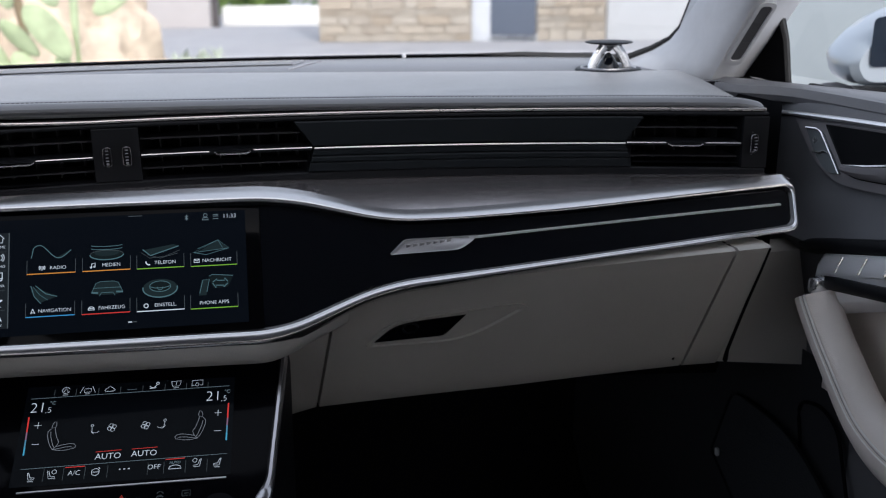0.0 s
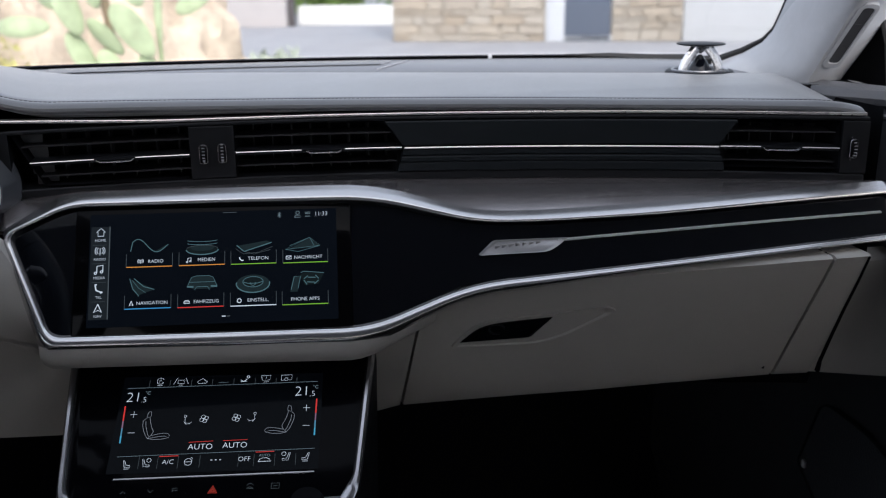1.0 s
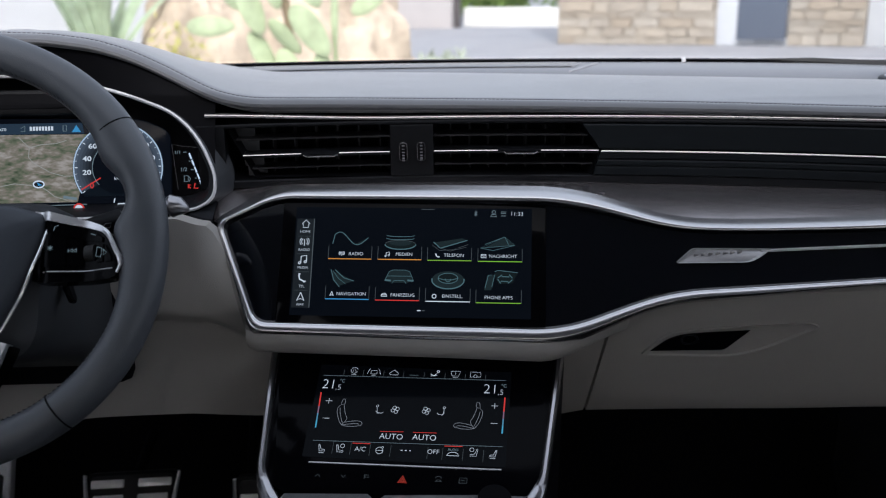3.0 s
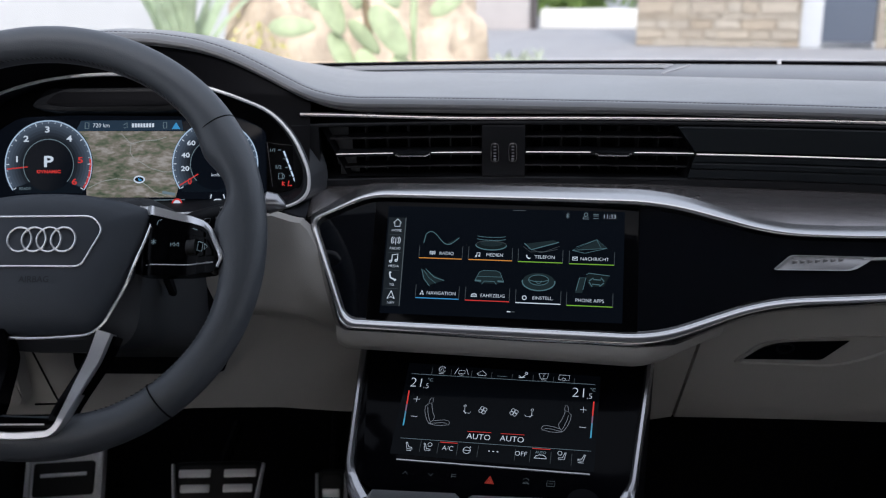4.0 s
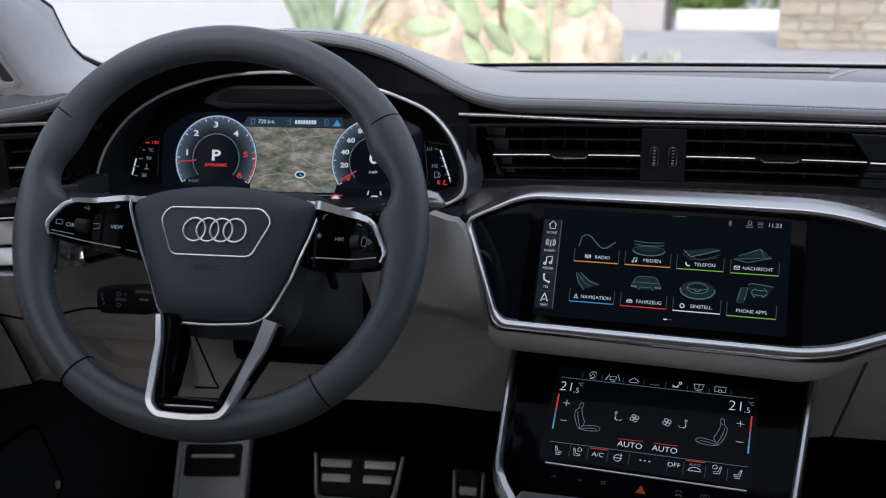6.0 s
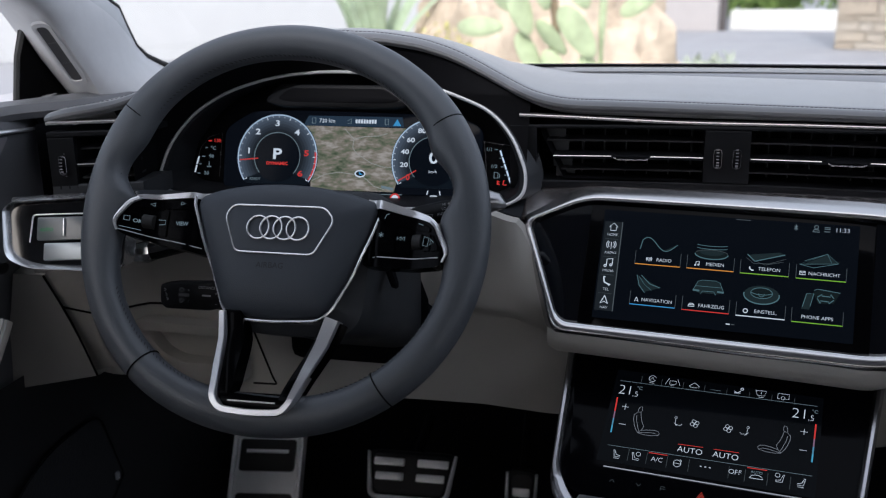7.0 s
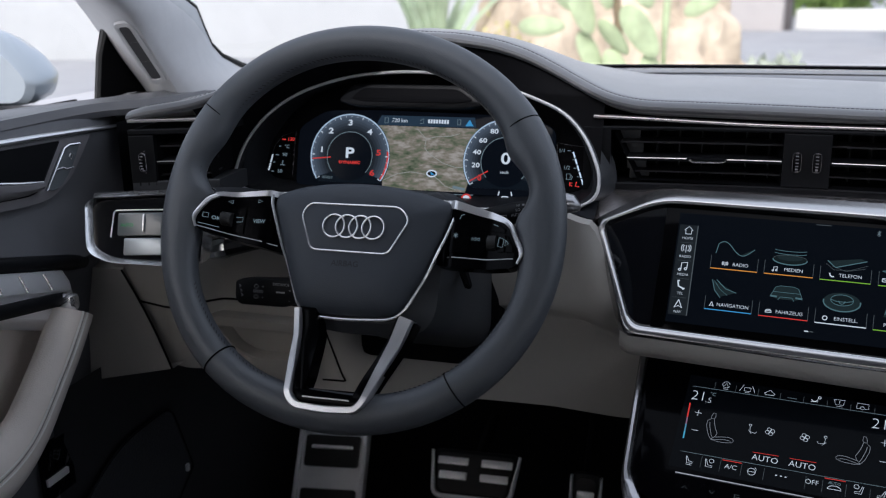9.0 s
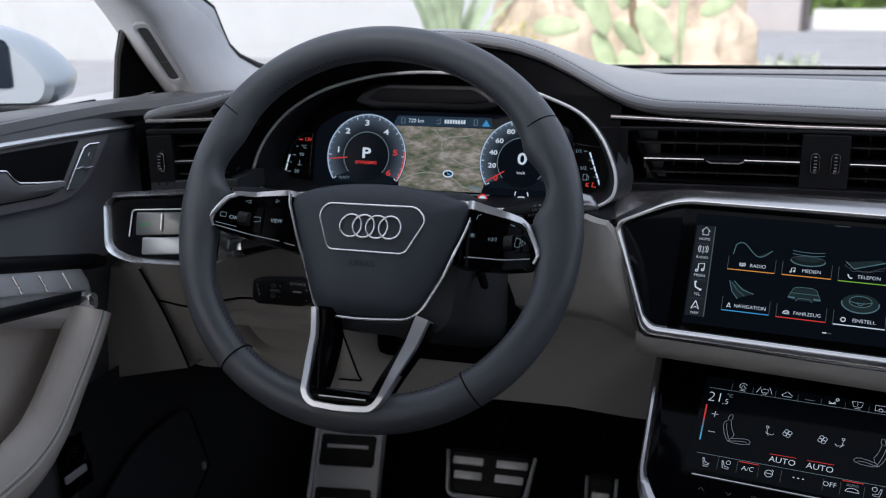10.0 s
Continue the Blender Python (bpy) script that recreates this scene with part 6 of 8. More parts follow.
# strip below the frame that carries on under the display
rows = []
for x in lin(-0.152, 0.215, 40):
    zt = interp(x, [(-0.152, 0.947), (-0.144, 0.943), (0.136, 0.9405), (0.157, 0.945), (0.215, 0.968)])
    y = s1(x, zt, 0.0)
    g = smooth((x - 0.12) / 0.095)
    rows.append([(x, y - 0.004 + 0.010 * g, zt + 0.003), (x, y - 0.0045 + 0.012 * g, zt - 0.005), (x, y - 0.0020 + 0.014 * g, zt - 0.013), (x, y + 0.004 + 0.012 * g, zt - 0.019), (x, y + 0.016 + 0.006 * g, zt - 0.023), (x, y + 0.07, zt - 0.025)])
part("under_panel", loft(rows), M_BEIGE, dash, "beige soft strip under the display panel")


# handle recess: raised rim, scooped bed and black pull
def on_glove(P, off):
    return [(p.x, glove_y(p.x, p.y) - off, p.y) for p in P]


ho = rounded([(a, b, 0) for a, b in [(0.236, 0.9035), (0.258, 0.9335), (0.288, 0.9405), (0.388, 0.9545), (0.398, 0.949), (0.352, 0.9165), (0.325, 0.9065)]], [0.006, 0.012, 0.02, 0.006, 0.006, 0.02, 0.02], 5)
hc = Vector((0.315, 0.926, 0))
inset = [hc + (p - hc) * 0.94 for p in ho]
inset2 = [hc + (p - hc) * 0.88 for p in ho]
b = loft([on_glove(ho, 0.0004), on_glove([hc + (p - hc) * 0.985 for p in ho], 0.0034), on_glove(inset, 0.0030), on_glove(inset2, 0.0006)], closed_v=True)
b.faces.new([b.verts.new(p) for p in on_glove(inset2, 0.0007)])
part("recess", b, M_BEIGE, gb)
pl = rounded([(a, b, 0) for a, b in [(0.2435, 0.9095), (0.266, 0.9315), (0.290, 0.9365), (0.336, 0.942), (0.317, 0.915)]], [0.002, 0.012, 0.02, 0.002, 0.004], 5)
pc = Vector((0.29, 0.925, 0))
b = loft([on_glove(pl, 0.0008), on_glove([pc + (p - pc) * 0.97 for p in pl], 0.0022), on_glove([pc + (p - pc) * 0.90 for p in pl], 0.0016)], closed_v=True)
b.faces.new([b.verts.new(p) for p in on_glove([pc + (p - pc) * 0.90 for p in pl], 0.0016)])
hnd = part("handle", b, M_PIANO, gb, "glossy black pull handle")
part("lock", tube(on_glove([Vector((0.281 + 0.0075 * math.cos(a), 0.9275 + 0.0062 * math.sin(a), 0)) for a in lin(0, 2 * math.pi, 17)[:-1]], 0.0022), 0.0010, 6, closed=True, up=(0, 1, 0)), M_DARK, hnd)
# side trim between the glove box and the door, mirrored for the driver
for sx, x_top, x_bot in ((1, 0.622, 0.571), (-1, 0.681, 0.630)):
    rows = []
    for f in lin(0, 1, 10):
        xt, xb, zb = x_top + (0.718 - x_top) * f, x_bot + (0.757 - x_bot) * f, 0.868 - 0.030 * f
        rows.append([(sx * xt - 0.006, 1.23, 0.985), (sx * xt - 0.006, 1.203, 0.979)] + [(sx * (xt + (xb - xt) * k) - 0.006, 1.203 + 0.004 * math.sin(math.pi * k), 0.979 + (zb - 0.979) * k) for k in lin(0.1, 1, 6)] + [(sx * xb - 0.006, 1.30, zb - 0.004)])
    trim = tagged(part("side_trim", loft(rows), M_BEIGE), "grey-beige trim panel between the dashboard and the door", "trim panel", group="dashboard side trims")
    part("joint", tube([(p[0], p[1] - 0.0006, p[2]) for p in rows[0][1:-1]], 0.0013, 6), M_BLACK, trim, "black joint beside the trim")

# ---- console tunnel, floor, pedals ----
con = thing("centre_console", "dark centre console with a leather rest and satin metal edge", "centre console", pose(0, 0.9, 0.6))
rows = []
for y, z, w in ((1.15, 0.79, 0.118), (1.08, 0.775, 0.120), (0.9, 0.76, 0.122), (0.6, 0.755, 0.125), (0.2, 0.755, 0.125), (-0.3, 0.755, 0.125)):
    rows.append([(-w, y, 0.40), (-w, y, z - 0.012), (-w + 0.012, y, z), (w - 0.012, y, z), (w, y, z - 0.012), (w, y, 0.40)])
part("body", loft(rows), M_DARK, con)
b = loft([[(-0.116 + dx, y, z) for dx, z in ((0, 0.79), (0.0, 0.828 + dz), (0.008, 0.839 + dz), (0.082, 0.836 + dz), (0.091, 0.826 + dz), (0.091, 0.79))] for y, dz in ((1.124, -0.022), (1.118, -0.004), (1.10, 0.0), (1.00, -0.006), (0.90, -0.02))], caps=False)
part("leather_rest", b, M_PAD, con, "dark leather hand rest")
b = loft([[(x, y, z) for x, z in ((-0.024, 0.80), (-0.023, 0.829 + dz), (-0.019, 0.832 + dz), (0.108, 0.828 + dz), (0.118, 0.822 + dz), (0.119, 0.79))] for y, dz in ((1.126, -0.018), (1.120, -0.003), (1.112, 0.0), (1.00, -0.008), (0.90, -0.02))])
part("metal_plate", b, M_SILVER, con, "satin metal plate")
part("start_knob", tube([(0.078, 1.105, 0.80), (0.078, 1.103, 0.834), (0.078, 1.1025, 0.836)], [0.015, 0.015, 0.0135], 20, up=(0, 1, 0)), M_BLACK, con, "round black start button")

b = box((0, 0.6, 0.36), (1.50, 2.6, 0.02), 0.0)
floor = tagged(part("floor", b, M_CARPET), "black carpet on the car floor", "floor", kind="structure")
rows = [[(x, 1.70, 1.14), (x, 1.90 - 0.05 * abs(x), 0.95), (x, 1.86, 0.80), (x, 1.80, 0.55), (x, 1.70, 0.42), (x, 1.55, 0.37)] for x in lin(-0.74, 0.74, 12)]
tagged(part("firewall", loft(rows), M_CARPET), "black carpeted bulkhead of the footwell", "wall", kind="structure")
M_KICK = mat("kick_plastic", (0.024, 0.025, 0.028), 0.6, grain=0.3, gscale=900, var=0.05)
for sx in (-1, 1):
    kp = thing("kick_panel", "black footwell side panel with a fine speaker grille", "trim panel", pose(sx * 0.70, 1.30, 0.6), group="kick panels")
    rows = [[(sx * (0.735 - 0.03 * f), y, 0.40), (sx * (0.74 - 0.03 * f), y, 0.60), (sx * (0.735 - 0.02 * f), y, 0.80), (sx * 0.73, y, 0.86)] for y, f in ((1.12, 0.0), (1.2, 0.3), (1.35, 1.0), (1.75, 1.3))]
    part("panel", loft(rows), M_KICK, kp)
    g = rounded([(1.05, 0.52, 0), (1.10, 0.70, 0), (1.19, 0.765, 0), (1.30, 0.770, 0), (1.335, 0.67, 0), (1.24, 0.59, 0), (1.12, 0.48, 0)], [0.03, 0.04, 0.05, 0.02, 0.006, 0.03, 0.03])
    b = bmesh.new()
    b.faces.new([b.verts.new((sx * (0.722 - 0.05 * max(0, p.x - 1.1)), p.x, p.y)) for p in g])
    grille = part("speaker_grille", b, mat("grille", (0.034, 0.036, 0.040), 0.6, grain=1.0, gscale=420, kind="voronoi"), kp)
    part("grille_edge", tube([(sx * (0.719 - 0.05 * max(0, p.x - 1.1)), p.x, p.y) for p in g], 0.0016, 5, closed=True), M_DARK, grille)
    part("badge", box((sx * 0.708, 1.322, 0.673), (0.004, 0.006, 0.010), 0.001), M_STEEL, grille)


def pedal(name, label, frame_m, w, h, pads, grip=True):
    p = thing(name, label, "pedal", frame_m, group="foot pedals")
    o = rounded([(-w / 2, h / 2, 0), (w / 2, h / 2, 0), (w / 2 * 0.86, -h / 2, 0), (-w / 2 * 0.86, -h / 2, 0)], 0.012)
    part("plate", prism([(q.x, q.y) for q in o], -0.012, 0.0, 0.003), M_DARK, p, "dark pedal plate", at_world=False)
    u = rounded([Vector((-w / 2, h / 2 - 0.004, 0.001)), Vector((-w / 2 * 0.86, -h / 2, 0.001)), Vector((w / 2 * 0.86, -h / 2, 0.001)), Vector((w / 2, h / 2 - 0.004, 0.001))], 0.012, 5, closed=False)
    part("steel_rim", tube(u, [0.0022] + [0.0034] * (len(u) - 2) + [0.0022], 8, ry=0.005), M_STEEL, p, "brushed steel rim", at_world=False)
    i = rounded([(-w / 2 + 0.006, h / 2 - 0.006, 0), (w / 2 - 0.006, h / 2 - 0.006, 0), (w / 2 * 0.86 - 0.006, -h / 2 + 0.007, 0), (-w / 2 * 0.86 + 0.006, -h / 2 + 0.007, 0)], 0.010)
    part("rubber_face", prism([(q.x, q.y) for q in i], -0.001, 0.0022, 0.001), M_RUBBER, p, at_world=False)
    for cx, cy, ww, hh in pads:
        part("metal_bar", box((cx, cy, 0.0015), (ww, hh, 0.006), 0.002), M_STEEL, p, at_world=False)
    part("arm", tube([(0, h * 0.2, -0.01), (0.0, h * 0.9, -0.05), (0, h * 1.6, -0.09)], 0.008, 8), M_BLACK, p, at_world=False)


pedal("brake_pedal", "brushed steel brake pedal with rubber ribs", basis((-0.368, 1.49, 0.620), (1, 0.02, 0.02), (0, 0.85, 1)), 0.124, 0.066, [(-0.031, 0.016, 0.044, 0.011), (0.031, 0.016, 0.044, 0.011), (-0.029, -0.004, 0.040, 0.011), (0.029, -0.004, 0.040, 0.011)])
pedal("accelerator_pedal", "narrow brushed steel accelerator pedal", basis((-0.216, 1.49, 0.560), (1, 0, 0), (0, 0.35, 1)), 0.040, 0.15, [(0, 0.045, 0.024, 0.012)])
FR = basis((-0.582, 1.47, 0.555), (1, 0.155, 0), (0, 0.82, 1))
fr = thing("foot_rest", "brushed steel foot rest with black rubber blocks", "foot rest", FR)
part("plate", prism([(q.x, q.y) for q in rounded([(-0.052, 0.13, 0), (0.052, 0.13, 0), (0.052, -0.20, 0), (-0.052, -0.20, 0)], 0.01)], -0.015, 0.0, 0.003), M_STEEL, fr, at_world=False)
for x in (-0.049, 0.049):
    part("edge_rail", box((x, -0.03, 0.002), (0.007, 0.30, 0.010), 0.003), M_STEEL, fr, at_world=False)
for y in (0.073, -0.005, -0.085):
    o = rounded([(-0.041, y + 0.024, 0), (0.041, y + 0.024, 0), (0.040, y - 0.022, 0), (-0.041, y - 0.022, 0)], 0.005)
    blk = part("rubber_block", prism([(q.x, q.y) for q in o], 0.0, 0.005, 0.0015), M_RUBBER, fr, at_world=False)
    part("metal_line", box((0.0, y + 0.006, 0.0056), (0.062, 0.005, 0.003), 0.001), M_STEEL, blk, at_world=False)
part("foot", box((0.0, -0.16, -0.055), (0.08, 0.10, 0.09), 0.01), M_BLACK, fr, at_world=False)


# ---- tweeter on the pad ----
TX, TY = 0.585, 1.432
tw = thing("tweeter", "raised acoustic lens loudspeaker with a silver stand on the dashboard", "loudspeaker", pose(TX, TY, 1.153))


def lathe(prof, n=32):
    return loft([[(TX + r * math.cos(2 * math.pi * k / n), TY + r * math.sin(2 * math.pi * k / n), z) for k in range(n)] for r, z in prof], closed_v=True, caps=True)


part("base", lathe([(0.040, 1.150), (0.040, 1.1560), (0.0385, 1.1575), (0.030, 1.1580)]), M_DASH, tw, "round dark base")
part("base_ring", tube([(TX + 0.0325 * math.cos(a), TY + 0.0325 * math.sin(a), 1.1582) for a in lin(0, 2 * math.pi, 33)[:-1]], 0.0012, 6, closed=True), M_STRIP, tw, "satin ring")
part("disc", lathe([(0.010, 1.1852), (0.024, 1.1868), (0.0285, 1.1878), (0.0288, 1.1888), (0.027, 1.1896), (0.008, 1.1899)]), M_DARK, tw, "flat dark disc")
part("cone", lathe([(0.015, 1.157), (0.012, 1.162), (0.007, 1.170), (0.002, 1.176)], 20), M_PIANO, tw, "glossy black cone")
part("upper_cone", lathe([(0.002, 1.177), (0.006, 1.181), (0.014, 1.1858)], 20), M_CHROME, tw, "polished upper cone")
for sx in (-1, 1):
    part("stand", tube([(TX + sx * (0.0235 - 0.0175 * f ** 1.6), TY - 0.004, 1.1565 + 0.0295 * f) for f in lin(0, 1, 10)], [0.0032 - 0.0012 * f for f in lin(0, 1, 10)], 8, ry=0.006), M_CHROME, tw, "polished metal leg")

# ---- doors ----
def door(s):
    """A front door; s = 1 right, -1 left."""
    def X(x):
        return -0.004 + s * x
    d = thing("car_door", "dark grey door panel with chrome strip, beige grip and metal switches", "car door", pose(X(0.73), 0.6, 0.8), group="front doors")
    Y = [1.345, 1.325, 1.305, 1.275, 1.24, 1.20, 1.15, 1.08, 1.0, 0.8, 0.5, 0.1, -0.4]
    prof = [(0.795, 1.140), (0.775, 1.150), (0.752, 1.1525), (0.737, 1.148), (0.727, 1.138), (0.722, 1.124), (0.722, 1.116), (0.730, 1.09), (0.728, 1.06), (0.716, 1.02), (0.706, 1.004), (0.702, 0.996), (0.716, 0.985), (0.730, 0.96), (0.738, 0.90), (0.742, 0.80), (0.742, 0.62), (0.735, 0.42)]
    rows = []
    for i, y in enumerate(Y):
        f = smooth((1.325 - y) / 0.06)
        zz = 0.002 * smooth((1.2 - y) / 0.3)
        xc = 0.729 + 0.36 * (1.271 - max(y, 1.14))
        crest = [(xc + 0.03, 1.122), (xc + 0.010, 1.146), (xc - 0.003, 1.1505), (min(0.737, xc - 0.010), 1.148)]
        rows.append([(X(x + 0.022 * (1 - f) * (0 if k < 3 else 1)), y, z + zz) for k, (x, z) in enumerate(crest + prof[4:])])
    part("panel", loft([[(p[0] + s * 0.03, p[1], p[2]) for p in rows[0]]] + rows), M_DOOR, d, "dark grey soft door panel")
    # the shoulder carries on forward to the foot of the pillar
    rows = []
    for y, xi in ((0.85, 0.7260), (1.05, 0.7258), (1.14, 0.7256), (1.19, 0.7255), (1.225, 0.7235), (1.245, 0.7205), (1.262, 0.714), (1.278, 0.702), (1.30, 0.684), (1.33, 0.672), (1.36, 0.667), (1.41, 0.662)):
        xc = max(xi + 0.006, 0.729 + 0.36 * (1.271 - max(y, 1.14)))
        rows.append([(X(xc + 0.05), y, 1.100), (X(xc + 0.03), y, 1.122), (X(xc + 0.010), y, 1.1455), (X(xc), y, 1.1512), (X(xi + 0.004), y, 1.1475), (X(xi), y, 1.139), (X(xi + 0.004), y, 1.132)])
    part("shoulder_front", loft(rows), M_DOOR, d)
    # chrome strip under the shoulder
    P = [(X(0.728), 1.305, 1.1175), (X(0.7205), 1.275, 1.1192), (X(0.7195), 1.23, 1.1225), (X(0.7185), 1.15, 1.1270), (X(0.7185), 1.08, 1.1300), (X(0.7185), 0.8, 1.132), (X(0.7185), 0.3, 1.132)]
    part("chrome_strip", tube(P, [0.0010, 0.0022, 0.0028, 0.0028, 0.0028, 0.0028, 0.0028], 8, up=(0, 0, 1)), M_SILVER, d, "satin chrome strip")
    def on(P, dx):
        return [(X(0.724 + dx), p.x, p.y) for p in P]

    def bowl(outline, c, steps, close=True):
        c = Vector((c[0], c[1], 0))
        rows = [on([c + (p - c) * k for p in outline], dx) for k, dx in steps]
        b = loft(rows, closed_v=True)
        if close:
            b.faces.new([b.verts.new(p) for p in rows[-1]])
        return b
    # carrier plate, handle recess, handle with a bright edge
    ca = rounded([(1.2400, 1.1165, 0), (1.2230, 1.098, 0), (1.2020, 1.077, 0), (1.1684, 1.0605, 0), (1.128, 1.0610, 0), (1.069, 1.066, 0), (0.90, 1.082, 0), (0.86, 1.125, 0), (1.08, 1.1250, 0)], [0.002, 0.02, 0.02, 0.02, 0.02, 0.02, 0.02, 0.01, 0.01])
    part("handle_carrier", bowl(ca, (1.05, 1.095), ((1.0, 0.004), (1.0, -0.0015), (0.992, -0.003))), M_CARRIER, d, "plum-grey plastic carrier plate")
    rc = rounded([(1.1874, 1.1175, 0), (1.168, 1.095, 0), (1.150, 1.0735, 0), (1.133, 1.0705, 0), (1.071, 1.0754, 0), (0.92, 1.090, 0), (0.90, 1.1235, 0), (1.08, 1.1225, 0)], [0.003, 0.01, 0.012, 0.012, 0.02, 0.02, 0.01, 0.01])
    part("handle_recess", bowl(rc, (1.04, 1.097), ((1.012, -0.0028), (1.0, -0.0042), (0.985, -0.0036))), M_DARK, d, "dark glossy handle recess")
    hl = part("handle", loft([[(X(x), y, z0 + (z1 - z0) * k) for k, x in ((0, 0.7205), (0.15, 0.716), (0.5, 0.7125), (0.85, 0.7130), (1.0, 0.7160))] for y, z0, z1 in ((1.151, 1.0738, 1.0818), (1.133, 1.0718, 1.0845), (1.116, 1.0726, 1.0872), (1.0885, 1.0748, 1.0926), (1.0815, 1.0756, 1.0976), (1.074, 1.0763, 1.107), (1.05, 1.079, 1.111), (0.95, 1.088, 1.116))]), M_CARRIER, d, "grey metal inner door handle")
    part("handle_edge", tube([(X(0.716), 1.151, 1.0818), (X(0.7145), 1.133, 1.0847), (X(0.7145), 1.116, 1.0873), (X(0.7145), 1.0885, 1.0928), (X(0.7145), 1.0815, 1.0980), (X(0.7145), 1.074, 1.107), (X(0.7145), 1.05, 1.112), (X(0.7145), 0.95, 1.117)], 0.0013, 6), M_RING, hl, "chrome edge")
    # lock buttons
    lb = rounded([(1.217, 1.1100, 0), (1.1972, 1.1113, 0), (1.1888, 1.1081, 0), (1.1571, 1.0709, 0), (1.1698, 1.0687, 0), (1.182, 1.0721, 0), (1.2008, 1.0879, 0)], [0.003, 0.006, 0.004, 0.002, 0.005, 0.008, 0.02])
    lk = part("lock_buttons", bowl(lb, (1.187, 1.092), ((1.0, -0.002), (1.0, -0.0045), (0.96, -0.0055))), M_GLASSBLK2, d, "dark lock buttons edged in chrome")
    part("chrome_edge", tube(on([Vector(p) for p in ((1.216, 1.1105, 0), (1.1985, 1.1118, 0), (1.1905, 1.1095, 0), (1.174, 1.091, 0), (1.1571, 1.0715, 0))], -0.0062), [0.0011, 0.0012, 0.0012, 0.0008, 0.0006], 6), M_RING, lk)
    part("divider", tube(on([Vector(p) for p in ((1.2005, 1.0875, 0), (1.189, 1.0880, 0), (1.184, 1.0905, 0), (1.174, 1.0898, 0))], -0.0064), 0.0009, 6), M_RING, lk)
    part("lock_symbol", tube(on([Vector(p) for p in ((1.199, 1.0965, 0), (1.196, 1.100, 0), (1.199, 1.103, 0), (1.202, 1.100, 0))], -0.0064), 0.0005, 5, closed=True), M_SHELF, lk)
    # armrest roll and switch plate, rising to the rear
    def zr(y):
        return 0.25 * (1.127 - max(y, 0.96))
    b = loft([[(X(x + dx), y, z + zr(y) - (0.016 * smooth((y - 1.085) / 0.035) if z < 0.98 else 0)) for x, z in ((0.722, 1.001), (0.706, 1.0005), (0.697, 0.997), (0.690, 0.985), (0.687, 0.975), (0.689, 0.962), (0.700, 0.950), (0.72, 0.948))] for y, dx in ((1.152, 0.02), (1.146, 0.006), (1.138, 0.001), (1.12, 0), (1.0, 0), (0.96, 0), (0.7, 0), (0.3, 0))])
    part("switch_carrier", b, M_PLATE, d, "satin metal carrier for seat switches")
    for ya, yb in ((1.134, 1.106), (1.104, 1.073), (1.071, 1.040), (1.038, 1.005)):
        rows = [[(X(0.6955 - 0.0008), y, 0.9955 + zr(y)), (X(0.6890 - 0.0018), y, 0.9845 + zr(y)), (X(0.6868 - 0.0010), y, 0.9775 + zr(y))] for y in lin(ya, yb, 4)]
        part("switch_button", loft(rows), M_PLATE, d)
        part("switch_mark", tube([(X(0.6935), yb + 0.0008, 0.9945 + zr(yb)), (X(0.6858), yb + 0.0008, 0.9790 + zr(yb))], 0.0011, 6), M_CHROME, d)
    # lower edge of the panel as a roll; near-black colour paints the shade there
    part("shaded_roll", tube([(X(x), y, 1.0040 + zr(y)) for x, y in ((0.716, 1.20), (0.709, 1.185), (0.7045, 1.16), (0.7035, 1.12), (0.7035, 1.08), (0.7035, 1.04), (0.7035, 1.0), (0.7035, 0.96), (0.7035, 0.8), (0.7035, 0.4))], [0.004, 0.0075] + [0.0085] * 8, 12), M_DARK, d, "grained roll under the panel, its black standing in for shade")
    # beige grip
    path = [(1.118, 0.955), (1.112, 0.946), (1.092, 0.922), (1.070, 0.899), (1.036, 0.866), (1.007, 0.849), (0.97, 0.840), (0.90, 0.836), (0.7, 0.836), (0.4, 0.84)]
    sm = [Vector((X(0.680), a + 0.005, b + 0.002)) for a, b in path]
    pts = []
    for i in range(len(sm) - 1):
        for f in (0, 0.25, 0.5, 0.75):
            p0, p1, p2, p3 = sm[max(0, i - 1)], sm[i], sm[i + 1], sm[min(len(sm) - 1, i + 2)]
            pts.append(0.5 * ((2 * p1) + (p2 - p0) * f + (2 * p0 - 5 * p1 + 4 * p2 - p3) * f * f + (3 * p1 - p0 - 3 * p2 + p3) * f ** 3))
    wd = [0.0210 + 0.009 * smooth((i - 10) / 14) for i in range(len(pts))]
    grip = part("grip", tube(pts, wd, 20, ry=[0.021] * len(pts), up=(1, 0, 0)), M_LEATHER, d, "beige leather door grip with a stitched seam")
    bm = bmesh.new()
    for i in range(len(pts) - 1):
        for f in lin(0, 1, 5)[:-1]:
            a = pts[i].lerp(pts[i + 1], f)
            t = (pts[i + 1] - pts[i]).normalized()
            w_ = Vector((0, -t.z, t.y))
            for k in (-0.0035, 0.0035):
                q = Vector((-s * 0.0209, 0, 0)) + w_ * (-0.006 + k)
                tube([a + q, a + q + t * 0.0028], 0.0010, 4, bm=bm)
    tagged(part("stitching", bm, M_THREADB, grip), kind="stuff")
    part("seam", tube([a + Vector((-s * 0.0204, 0, 0)) + Vector((0, -(b - a).normalized().z, (b - a).normalized().y)) * -0.006 for a, b in zip(pts[:-1], pts[1:])], 0.0006, 5), M_BEIGE, grip)
    part("grip_cap", box((X(0.684), 1.122, 0.967), (0.024, 0.016, 0.018), 0.005, None), M_CHROME, d, "chrome cap above the grip")
